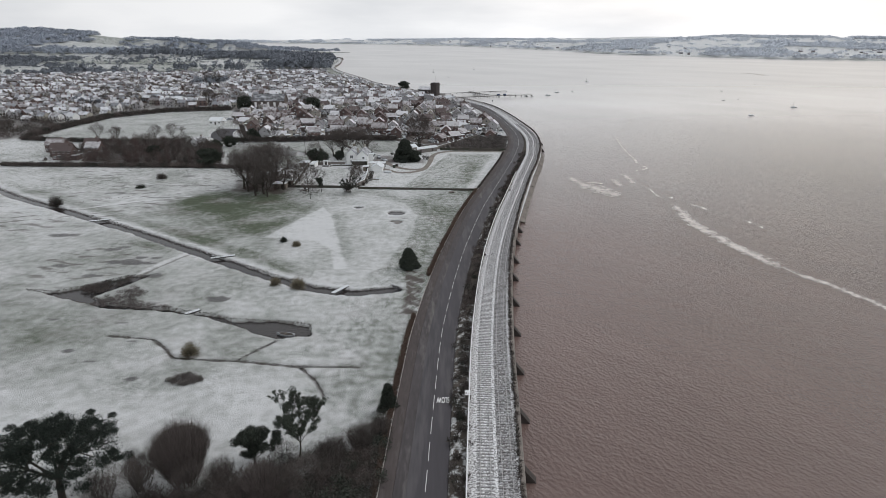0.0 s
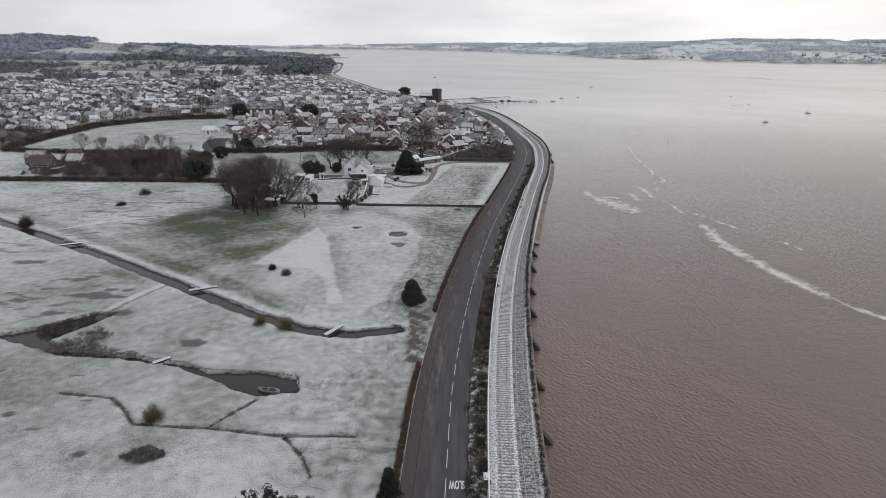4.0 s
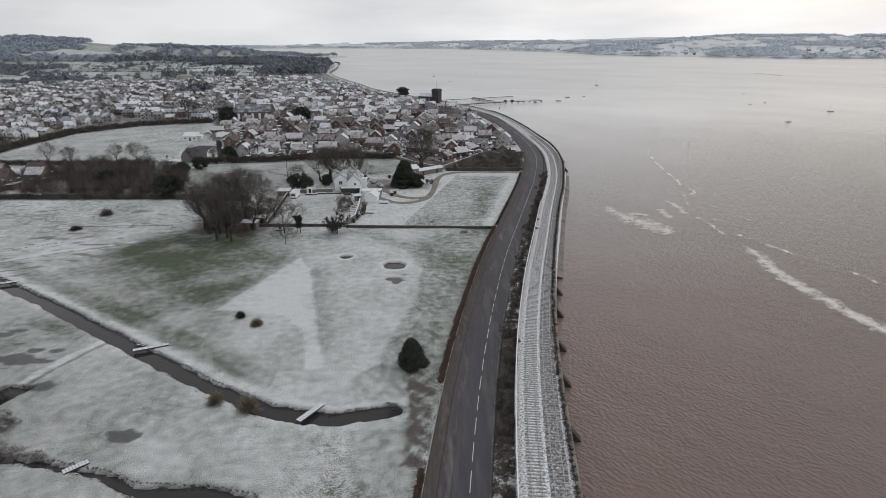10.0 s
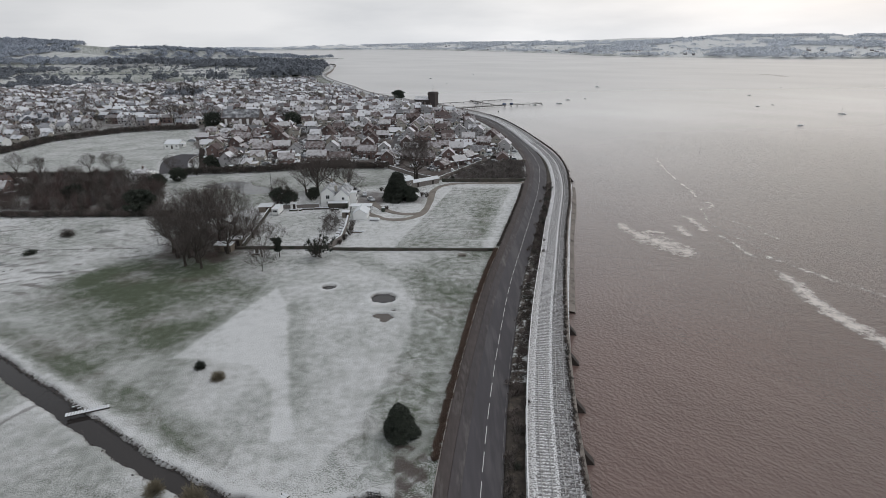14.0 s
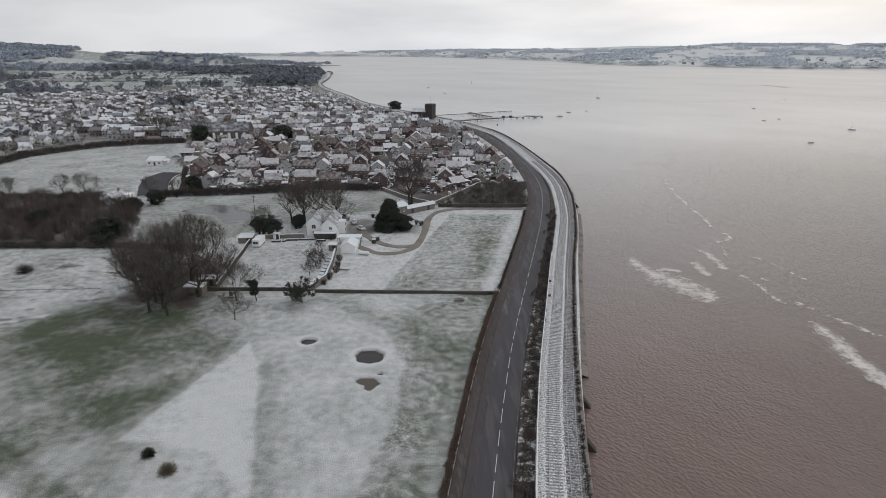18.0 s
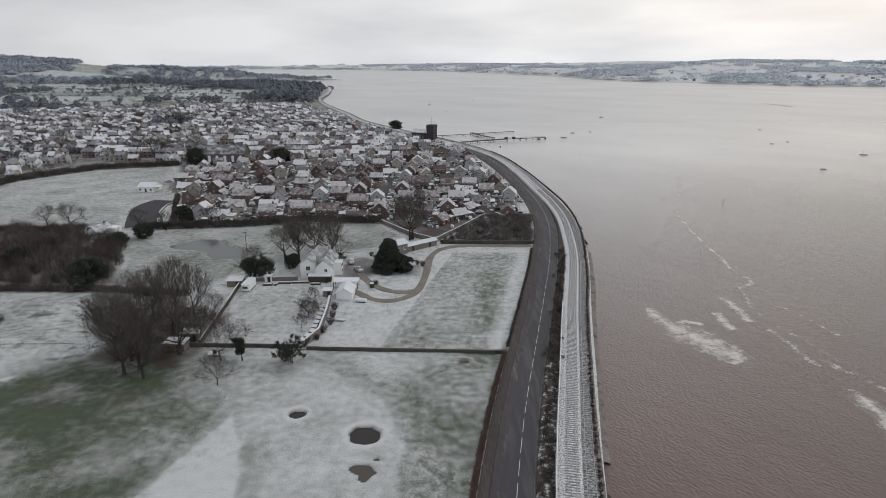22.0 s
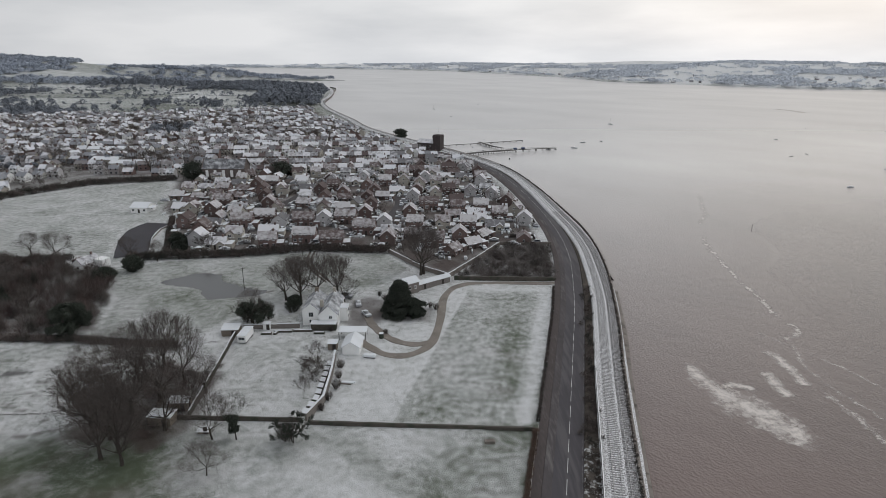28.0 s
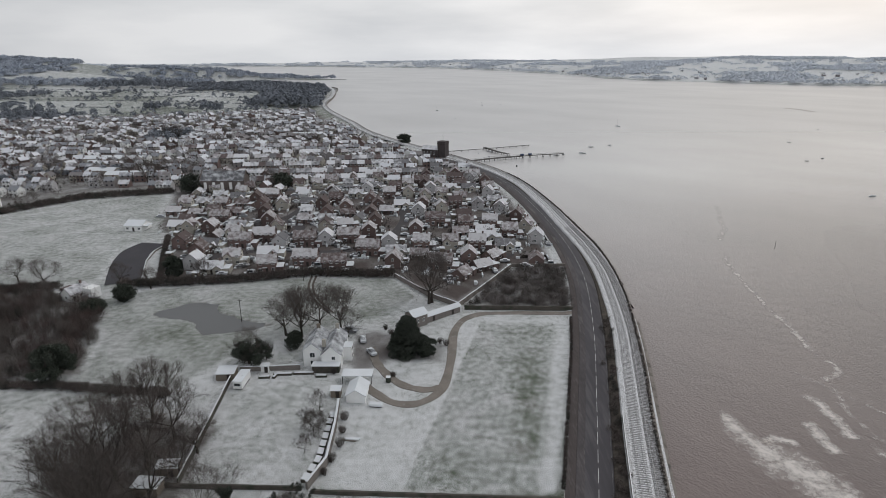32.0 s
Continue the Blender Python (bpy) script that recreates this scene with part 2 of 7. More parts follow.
def wobble(X, Y, s, seed=0):
    """Cheap smooth noise, about -1 to 1."""
    a = np.sin(X / s * 1.3 + 1.7 * np.sin(Y / s * .9 + seed) + seed * 2.1) + np.sin(Y / s * 1.1 + 1.9 * np.sin(X / s * .7 + seed * 1.3) + seed)
    b = np.sin(X / s * 3.1 + 2 * np.sin(Y / s * 2.3 + seed)) + np.sin(Y / s * 2.9 + 1.5 * np.sin(X / s * 2.7 - seed))
    return a * .35 + b * .15


# ---- plan: fields, water, built-up land ----
STREAM = [(-190, 240), (-165, 222), (-128, 199), (-100, 181), (-77, 165), (-61, 154), (-45, 142.6), (-33, 135.5), (-22, 133), (-12, 135.5)]
POND = [(-103, 134), (-93, 130), (-79, 124), (-64, 122), (-52, 119), (-40, 112.2), (-34.5, 109.5), (-27.7, 111), (-28.6, 116), (-36, 118), (-47, 118.5), (-52, 121), (-64, 124), (-79, 126.5), (-84, 130), (-80, 136), (-77, 143), (-82, 144), (-90, 136), (-95, 133)]
DITCHES = [[(-70, 110.5), (-60, 109), (-57, 106.5), (-52.5, 101.5), (-49.5, 101.3), (-39, 100.4), (-28.7, 98.8), (-15.7, 98.4)], [(-39.8, 101), (-34.5, 108.5)], [(-27, 98.3), (-23, 93.5), (-20.8, 89)]]
NPOND = [(-107, 322), (-98, 333), (-86, 331.5), (-83, 324), (-72, 318), (-60, 314), (-70, 309), (-84, 305.5), (-88, 314)]
GREEN = [(-105, 200), (-88, 222), (-70, 231), (-52, 218), (-47, 200), (-60, 176), (-68, 164), (-85, 172), (-98, 183)]
SWATH = [(-44, 210), (-56, 174.5), (-46, 174), (-38, 171), (-33, 163), (-29.5, 149), (-26, 149), (-39, 199)]
LAWN = [(-46, 218), (-34, 224), (-22, 222), (-14, 215), (-9, 199), (-10, 179), (-14, 162), (-16, 152), (-22, 141), (-36, 143), (-50, 156), (-62, 170), (-50, 200)]
PADDOCK = [(-34, 239), (13, 237), (32, 317), (0, 319), (-6, 309), (-8, 280), (-14, 265), (-33, 266)]
PITCH = [(-244, 354), (-247, 392), (-246, 448), (-220, 484), (-180, 500), (-152, 430), (-141, 408), (-154, 392), (-140, 352), (-172, 344), (-220, 346)]
NFIELD = [(-112, 304), (-130, 334), (-112, 345), (-60, 356), (-29, 354), (-18, 336), (-27, 320), (-45, 312), (-70, 292), (-77, 276), (-105, 279)]
VILLAGE = [(-420, 400), (-256, 420), (-250, 452), (-222, 490), (-176, 504), (-150, 425), (-136, 408), (-115, 352), (-58, 360), (-28, 357), (-14, 339), (-4, 330), (8, 350), (18, 369), (36, 372), (35, 425), (30, 486), (22, 536), (8, 580), (-18, 620), (-75, 730), (-140, 890), (-210, 1060), (-330, 1000), (-520, 930), (-760, 800), (-640, 620), (-420, 540)]

CAUSEWAYS = [[(-72.5, 162.2), (-75.4, 156.5), (-78.4, 149.7), (-80, 144.5), (-84, 140)], [(-132, 205), (-118, 215), (-98, 224)]]
# land under thickets and trees, bare of snow
THICKETS = [
    [(-190, 343), (-158, 345), (-128, 328), (-107, 283), (-130, 279), (-150, 283), (-165, 300), (-175, 320)],
    [(-1, 328), (19, 366), (39, 366), (34, 326)],
    [(-70, 40), (-60, 52), (-46, 61), (-34, 66), (-26, 70), (-17, 74.5), (-11, 79.5), (-8.6, 80), (-8.8, 40)],
    [(-86, 232), (-66, 229), (-60, 240), (-62, 258), (-76, 264), (-88, 250)],
    [(-380, 330), (-330, 470), (-262, 430), (-255, 360), (-300, 300)],
    [(-30, 284), (-24, 290), (-10, 290), (-9, 299), (-22, 304), (-30, 309), (-36, 306), (-35, 284)]]


def height(X, Y):
    shore = COAST(Y)
    land = smooth(.5, -2.5, X - shore)
    z = -6 + 6 * land
    z = z + .3 * smooth(-9, -6.5, X - ROAD(Y)) * land * (Y < 700)
    # marsh water and ditches
    near = (X > -200) & (X < 10) & (Y > 80) & (Y < 345)
    d = near_line(STREAM, X, Y) + .45 * wobble(X, Y, 6, 3) + .3 * wobble(X, Y, 1.5, 8) + .18 * wobble(X, Y, .8, 2)
    z = z - near * 1.0 * smooth(2.1, 1.6, d)
    z = z - near * 1.0 * smooth(0, .6, inside(POND, X, Y) + .45 * wobble(X, Y, 3, 5) + .3 * wobble(X, Y, 1.1, 4))
    for q, line in enumerate(DITCHES):
        z = z - near * .5 * smooth(.5, .15, near_line(line, X, Y) + .15 * wobble(X, Y, 2, q))
    z = z - near * .5 * smooth(0, 1.5, inside(NPOND, X, Y) + 1.6 * wobble(X, Y, 4, 2))
    for px, py, a, b, dp in ((-16.6, 203, 2.9, 2.8, 1.25), (-31.1, 210, 1.5, 1.4, 1.1), (-16.2, 193.2, 1.9, 1.3, .55), (-14.6, 192.2, 1.3, 1.0, .55), (-15.4, 191.2, 1.0, 1.3, .55), (-13.6, 195.6, .9, .5, .5)):
        z = z - near * dp * smooth(1.2, .85, np.hypot((X - px) / a, (Y - py) / b) + .12 * wobble(X, Y, 1.5, px))
    z = z + near * (.12 * wobble(X, Y, 7, 1) + .05 * wobble(X, Y, 2.2, 4)) * smooth(-3, -9, X - ROAD(Y) + 5)
    # hills
    inland = smooth(-30, -500, X - shore)
    z = z + inland * 14 * smooth(1400, 2300, Y) * smooth(-250, -900, X) * (.8 + .3 * wobble(X, Y, 260, 2))
    z = z + inland * 54 * np.exp(-((X + 1420) / 400) ** 2 - ((Y - 2200) / 330) ** 2)
    z = z + inland * 20 * np.exp(-((X + 820) / 300) ** 2 - ((Y - 2150) / 190) ** 2)
    z = z + inland * 9 * np.exp(-((X + 430) / 110) ** 2 - ((Y - 1650) / 300) ** 2)
    far = Y - FARSHORE(X)
    fz = 3 + 54 * smooth(0, 900, far) * smooth(-400, 1500, X) * (.85 + .25 * wobble(X, Y, 330, 6)) + 26 * smooth(0, 500, far) * (.8 + .3 * wobble(X, Y, 420, 1)) * smooth(900, -100, X)
    z = np.where(far > -20, -6 + (fz + 6) * smooth(-20, 25, far), z)
    return z


def link_mesh(name, verts, faces, material, parent=None, label="", shade=False):
    me = bpy.data.meshes.new(name)
    me.from_pydata(verts if isinstance(verts, list) else verts.tolist(), [], faces if isinstance(faces, list) else faces.tolist())
    if material:
        me.materials.append(material)
    if shade:
        me.shade_smooth()
    ob = new(name, me)
    if parent:
        ob.parent = parent
    if label:
        ob["label"] = label
    return ob


def grid_faces(rows, cols):
    i = np.arange((rows - 1) * cols).reshape(rows - 1, cols)[:, :-1].ravel()
    return np.stack([i, i + 1, i + 1 + cols, i + cols], 1)


# ---- ground: one sheet to the horizon ----
gx = np.concatenate([np.arange(-4200, -1500, 150), np.arange(-1500, -400, 45), np.arange(-400, -190, 8), np.arange(-190, -110, 1.5), np.arange(-110, 22, .5), np.arange(22, 62, 1), np.arange(62, 110, 6), np.arange(110, 2800, 60), np.arange(2800, 4300, 150)])
gy = np.concatenate([np.arange(-300, 60, 20), np.arange(60, 216, .5), np.arange(216, 360, 1.2), np.arange(360, 700, 6), np.arange(700, 2600, 28), np.arange(2600, 4960, 60)])
GX, GY = np.meshgrid(gx, gy)
GZ = height(GX, GY)
ground = link_mesh("ground", np.stack([GX, GY, GZ], -1).reshape(-1, 3), grid_faces(len(gy), len(gx)), None, shade=True)
tagged(ground, "snow-dusted grass fields and low hills along the estuary", "ground", kind="structure")

# how much snow lies (1: closed cover, 0: green turf) and where the ground is bare
stream_far = near_line(STREAM, GX, GY)
snow = .67 - (.08 * smooth(200, 180, GY) + .08 * smooth(165, 145, GY)) * smooth(84, 106, GY) * smooth(-18, -40, GX) + .12 * wobble(GX, GY, 30, 2) + .10 * wobble(GX, GY, 9, 5) + .05 * wobble(GX, GY, 3, 1)
edge = 7.0 * wobble(GX, GY, 14, 7) + 3 * wobble(GX, GY, 5, 3)
snow -= (.22 + .34 * smooth(40, 10, np.hypot(GX + 76, GY - 226))) * smooth(-24, 8, inside(GREEN, GX, GY) + edge) * (.92 + .2 * wobble(GX, GY, 6, 2))
lawn = smooth(-.8, .8, inside(LAWN, GX, GY))
snow += lawn * (.68 + .05 * wobble(GX, GY, 12, 4) - snow) * .85 * smooth(-56, -40, GX)
snow += .26 * smooth(-.5, .7, inside(SWATH, GX, GY) + .3 * wobble(GX, GY, 2, 3))
snow -= .12 * smooth(6, 0, np.abs(GX + 33.5 + .2 * (GY - 180))) * smooth(150, 165, GY) * smooth(210, 195, GY) * (GX > -39 + .0 * GY)
verge = smooth(-32, -12, GX - ROAD(GY)) * (1 - lawn) * smooth(60, 100, GY) * smooth(245, 236, GY)
snow -= .23 * verge
collar = near_line([(x + 1.5, y + 2.2) for x, y in STREAM], GX, GY)
snow += (.12 * smooth(5.0, 2.6, stream_far + .8 * wobble(GX, GY, 3, 2)) + .2 * smooth(1.6, .6, collar + .7 * wobble(GX, GY, 1.3, 2) + .5 * wobble(GX, GY, .8, 7))) * (GY < 250)
snow -= .14 * smooth(3.4, 1.2, near_line([(x + 4.2, y + 6) for x, y in STREAM], GX, GY) + .8 * wobble(GX, GY, 4, 6)) * (GX < -34)
for line in CAUSEWAYS:
    snow += .2 * smooth(1.2, .4, near_line(line, GX, GY) + .5 * wobble(GX, GY, 1.5, 4))
snow += .15 * np.exp(-((np.hypot(GX + 42.5, GY - 223) - 2.6) / .7) ** 2)
snow -= .12 * smooth(-30, -75, GX) * smooth(.0, .7, wobble(GX * .8, GY * 1.6, 11, 8)) * (GY < 235)
for px, py, r0 in ((-16.6, 203, 3.9), (-31.1, 210, 2.3)):
    snow += .22 * np.exp(-((np.hypot(GX - px, GY - py) - r0) / .55) ** 2)
rough = .36 - .14 * smooth(-45, -80, GX) + .2 * smooth(-40, -15, GX) * smooth(150, 110, GY) + .3 * smooth(2.4, 1.2, collar) + .55 * verge - .1 * lawn
rough = np.where(GY > 234, .75, rough)
pad = smooth(-.5, 1, inside(PADDOCK, GX, GY))
snow += pad * (.8 - snow)
snow -= pad * .27 * smooth(-9.5, -8.5, GX - .26 * (GY - 270)) * smooth(317, 312, GY) * smooth(3, 7, ROAD(GY) - 7 - GX)
snow -= pad * .3 * np.exp(-((GX - 12 - .17 * (GY - 270)) / 4.0) ** 2) * smooth(244, 252, GY) * smooth(306, 290, GY) * (.7 + .6 * wobble(GX, GY, 7, 3))
snow += pad * .02 * np.sin((GX - .26 * GY) * 3.6)
snow += smooth(-1, 2, inside(PITCH, GX, GY)) * (.55 + .05 * wobble(GX, GY, 25, 3) - snow)
snow += smooth(-1, 2, inside(NFIELD, GX, GY)) * (.48 + .07 * wobble(GX, GY, 12, 3) - snow)
rough = rough - .45 * smooth(-1, 2, inside(NFIELD, GX, GY)) - .3 * smooth(-1, 2, inside(PITCH, GX, GY))
garden = inside([(-62, 240), (-35, 240), (-34, 283), (-64, 283)], GX, GY)
snow += smooth(-.5, .5, garden) * (.66 + .06 * wobble(GX, GY, 4, 4) - snow)
bare = smooth(-.25, -.5, GZ) * (GX < 5) * (GY < 345)
wet = np.zeros(GX.shape)
for px, py, a, b in ((-53.6, 129, 2.6, 1.7), (-87, 153, 5, 2.2), (-97, 163, 2.4, 1.3), (-76, 143, 2.6, 1.5), (-91, 143, 3.2, 1.0), (-56.7, 94, 1.3, .6), (-74.4, 104, 1.2, .6), (-94, 165, 2, 1), (-112.5, 259, 3.2, 1.8), (-118, 176, 5, 1.6), (-104, 150, 3, 1.2), (-128, 228, 6, 1.3), (-110, 222, 4, 1.0), (-64, 108, 1, .4), (-81, 156.3, 1.4, .9), (-82, 152.1, 4, .9), (-85.1, 156.5, 1.8, .9), (-68, 100, 1.4, .4), (-86, 118, 2, .5), (-70, 116, 1.6, .5)):
    wet = np.maximum(wet, smooth(1.0, .88, np.hypot((GX - px) / a, (GY - py) / b) + .4 * wobble(GX, GY, 1.6, px) + .22 * wobble(GX, GY, .7, py)))
for line in CAUSEWAYS:
    bare = np.maximum(bare, .6 * smooth(.5, .2, near_line([(x + 1.5, y - .7) for x, y in line], GX, GY) + .3 * wobble(GX, GY, 1.2, 4)))
fleck = wobble(GX * .55, GY * 1.7, 1.6, 5) + .3 * wobble(GX, GY, 12, 3)
bare = np.maximum(bare, .65 * smooth(.42, .6, fleck) * smooth(-72, -92, GX) * smooth(120, 150, GY) * (GY < 275) * smooth(-.35, .1, wobble(GX, GY, 17, 6)) * smooth(0, -8, inside(GREEN, GX, GY)))
bare = np.maximum(bare, smooth(-2, 3, inside(VILLAGE, GX, GY)) * (.92 - .3 * smooth(-150, -230, GX) + .25 * wobble(GX, GY, 4, 1)))
bare = np.maximum(bare, smooth(-5.2, -4.2, GX - COAST(GY)) * (GY < 1700) * (GX < 300))
for poly in THICKETS:
    bare = np.maximum(bare, .85 * smooth(-1.5, 1.5, inside(poly, GX, GY) + 2 * wobble(GX, GY, 4, 2)) * (.86 + .3 * wobble(GX, GY, 5, 7)))
gateway = smooth(-.4, .3, inside([(-10.4, 148), (-5, 146), (-5.6, 121), (-9.6, 121.5), (-8.8, 134)], GX, GY) + .5 * wobble(GX, GY, 1.8, 3))
bare = np.maximum(bare, gateway * smooth(-.5, .1, wobble(GX, GY, 1.3, 2) + .5 * wobble(GX, GY, .7, 5)) * .9)
far_field = wobble(np.round(GX / 130 + wobble(GX, GY, 300, 1)), np.round(GY / 150), .7, 1)
far_shore = smooth(0, 60, GY - FARSHORE(GX))
snow = np.where(GY > 760, .47 + .28 * far_field + .1 * (GY > 1400) + .38 * far_shore, snow)
for key, vals in (("snow", snow), ("bare", bare), ("rough", rough), ("wet", wet)):
    ground.data.attributes.new(key, "FLOAT", "POINT").data.foreach_set("value", np.clip(vals, .13 if key == "snow" else 0, 1).ravel().astype(np.float32))


def ground_material():
    m = bpy.data.materials.new("snow_dusted_grass")
    m.use_nodes = True
    n, l = m.node_tree.nodes, m.node_tree.links
    b = n["Principled BSDF"]
    b.inputs["Roughness"].default_value, b.inputs["Specular IOR Level"].default_value = .9, .15
    geo = n.new("ShaderNodeNewGeometry")

    def tex(s, d, w=0):
        t = n.new("ShaderNodeTexNoise")
        t.inputs["Scale"].default_value, t.inputs["Detail"].default_value = s, d
        l.new(geo.outputs["Position"], t.inputs["Vector"])
        return t.outputs[0]

    def op(kind, a, c):
        t = n.new("ShaderNodeMath")
        t.operation = kind
        for i, v in enumerate((a, c)):
            if isinstance(v, (int, float)):
                t.inputs[i].default_value = v
            else:
                l.new(v, t.inputs[i])
        return t.outputs[0]

    def mix(f, a, c):
        t = n.new("ShaderNodeMix")
        t.data_type = "RGBA"
        l.new(f, t.inputs[0])
        for i, v in ((6, a), (7, c)):
            if isinstance(v, tuple):
                t.inputs[i].default_value = (*v, 1)
            else:
                l.new(v, t.inputs[i])
        return t.outputs[2]

    sn, ba, ro = (n.new("ShaderNodeAttribute") for _ in range(3))
    sn.attribute_name, ba.attribute_name, ro.attribute_name = "snow", "bare", "rough"
    fine, mid, broad = tex(5.0, 8), tex(.5, 6), tex(.08, 5)
    turf = mix(mid, (.068, .085, .055), (.112, .129, .09))
    brown = n.new("ShaderNodeMapRange")
    brown.inputs[1].default_value, brown.inputs[2].default_value = .52, .66
    l.new(broad, brown.inputs[0])
    turf = mix(brown.outputs[0], turf, (.098, .1, .074))
    grains = op("ADD", op("ADD", op("MULTIPLY", op("MULTIPLY", op("SUBTRACT", fine, .5), 2.9), ro.outputs["Fac"]), op("MULTIPLY", op("SUBTRACT", mid, .5), op("ADD", op("MULTIPLY", ro.outputs["Fac"], .8), .22))), op("MULTIPLY", op("SUBTRACT", broad, .5), .5))
    r = n.new("ShaderNodeMapRange")
    r.inputs[1].default_value, r.inputs[2].default_value = .2, .8
    l.new(op("ADD", sn.outputs["Fac"], grains), r.inputs[0])
    cover = mix(mid, (.55, .556, .558), (.7, .705, .708))
    col = mix(r.outputs[0], turf, cover)
    soil = mix(fine, (.058, .046, .042), (.122, .098, .09))
    col = mix(op("MULTIPLY", ba.outputs["Fac"], .97), col, soil)
    we, gloss = n.new("ShaderNodeAttribute"), n.new("ShaderNodeMapRange")
    we.attribute_name = "wet"
    col = mix(op("MULTIPLY", we.outputs["Fac"], .88), col, (.075, .072, .072))
    gloss.inputs[3].default_value, gloss.inputs[4].default_value = .9, .3
    l.new(we.outputs["Fac"], gloss.inputs[0]), l.new(gloss.outputs[0], b.inputs["Roughness"])
    l.new(col, b.inputs["Base Color"])
    bp = n.new("ShaderNodeBump")
    bp.inputs["Strength"].default_value, bp.inputs["Distance"].default_value = .9, .2
    l.new(op("ADD", op("MULTIPLY", fine, 1.6), mid), bp.inputs["Height"]), l.new(bp.outputs[0], b.inputs["Normal"])
    return m


ground.data.materials.append(ground_material())


# ---- water ----
def water_material(name, color, wave, rough, strength, out=None):
    """Rippled water; out: a paler colour with the far sky reflection painted in, mixed in up the estuary as ripples
    weaken.
    """
    m = bpy.data.materials.new(name)
    m.use_nodes = True
    n, l = m.node_tree.nodes, m.node_tree.links
    b = n["Principled BSDF"]
    b.inputs["IOR"].default_value = 1.36 if out else 1.33
    geo, mp = n.new("ShaderNodeNewGeometry"), n.new("ShaderNodeMapping")
    mp.vector_type = "TEXTURE"
    mp.inputs["Scale"].default_value, mp.inputs["Rotation"].default_value = (1.25, .8, 1), (0, 0, radians(-50))
    l.new(geo.outputs["Position"], mp.inputs[0])

    def noise_at(scale, detail, vec):
        t = n.new("ShaderNodeTexNoise")
        t.inputs["Scale"].default_value, t.inputs["Detail"].default_value = scale, detail
        l.new(vec, t.inputs["Vector"])
        return t.outputs[0]

    def ranged(src, a, c, lo, hi):
        t = n.new("ShaderNodeMapRange")
        t.inputs[1].default_value, t.inputs[2].default_value, t.inputs[3].default_value, t.inputs[4].default_value = a, c, lo, hi
        l.new(src, t.inputs[0])
        return t.outputs[0]

    xyz = n.new("ShaderNodeSeparateXYZ")
    l.new(geo.outputs["Position"], xyz.inputs[0])
    big = noise_at(.02, 6, mp.outputs[0])
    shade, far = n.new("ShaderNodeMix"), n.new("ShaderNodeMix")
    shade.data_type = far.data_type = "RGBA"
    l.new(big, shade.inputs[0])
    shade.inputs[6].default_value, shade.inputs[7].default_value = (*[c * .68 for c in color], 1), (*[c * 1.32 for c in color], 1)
    # base colour turns pale with y, painting in the sky's reflection on far water
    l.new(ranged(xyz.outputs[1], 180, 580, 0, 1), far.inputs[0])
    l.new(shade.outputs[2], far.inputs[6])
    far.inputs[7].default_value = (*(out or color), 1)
    tone = n.new("ShaderNodeHueSaturation")
    l.new(ranged(noise_at(.006, 7, mp.outputs[0]), .3, .7, .86 if out else 1, 1.14 if out else 1), tone.inputs["Value"])
    l.new(far.outputs[2], tone.inputs["Color"])
    # brighter inshore, darker offshore: loss of reflection painted into the base colour
    reflect_fade = n.new("ShaderNodeHueSaturation")
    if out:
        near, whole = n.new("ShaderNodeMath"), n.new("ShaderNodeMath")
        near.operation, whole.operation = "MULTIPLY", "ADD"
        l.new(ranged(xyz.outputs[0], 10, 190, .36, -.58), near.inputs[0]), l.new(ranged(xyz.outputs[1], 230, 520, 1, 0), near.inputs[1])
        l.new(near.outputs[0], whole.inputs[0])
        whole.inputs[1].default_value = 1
        l.new(whole.outputs[0], reflect_fade.inputs["Value"])
    l.new(tone.outputs[0], reflect_fade.inputs["Color"]), l.new(reflect_fade.outputs[0], b.inputs["Base Color"])
    b.inputs["Roughness"].default_value = rough
    if out:
        l.new(ranged(xyz.outputs[1], 150, 900, rough, .3), b.inputs["Roughness"])
    b1, b2 = n.new("ShaderNodeBump"), n.new("ShaderNodeBump")
    b1.inputs["Distance"].default_value, b2.inputs["Distance"].default_value = .35, 1.2
    for node, k in ((b1, 1.0), (b2, .35)):
        l.new(ranged(xyz.outputs[1], 120, 700, strength * k, strength * k * (.16 if out else 1)), node.inputs["Strength"])
    l.new(noise_at(wave, 4, mp.outputs[0]), b1.inputs["Height"]), l.new(noise_at(wave * .16, 3, mp.outputs[0]), b2.inputs["Height"])
    l.new(b2.outputs[0], b1.inputs["Normal"]), l.new(b1.outputs[0], b.inputs["Normal"])
    return m


# last colour holds the pale sky reflection of the far water
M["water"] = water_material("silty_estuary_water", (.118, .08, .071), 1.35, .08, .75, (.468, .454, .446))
M["mudwater"] = water_material("muddy_puddle_water", (.085, .07, .06), 1.5, .15, .05)
M["flood"] = water_material("grey_flood_water", (.1, .1, .1), 1.5, .12, .05)
M["pond"] = water_material("still_marsh_water", (.03, .026, .025), 1.5, .08, .05)
wx, wy = np.linspace(-4500, 4500, 40), np.linspace(-400, 4980, 40)
WX, WY = np.meshgrid(wx, wy)
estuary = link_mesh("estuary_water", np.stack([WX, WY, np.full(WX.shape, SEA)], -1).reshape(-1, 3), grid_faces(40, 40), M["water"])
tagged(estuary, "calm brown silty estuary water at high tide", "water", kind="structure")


def sheet(name, x0, y0, x1, y1, z, material, label, category="water", kind="structure"):
    ob = link_mesh(name, [(x0, y0, z), (x1, y0, z), (x1, y1, z), (x0, y1, z)], [(0, 1, 2, 3)], material)
    return tagged(ob, label, category, kind=kind)


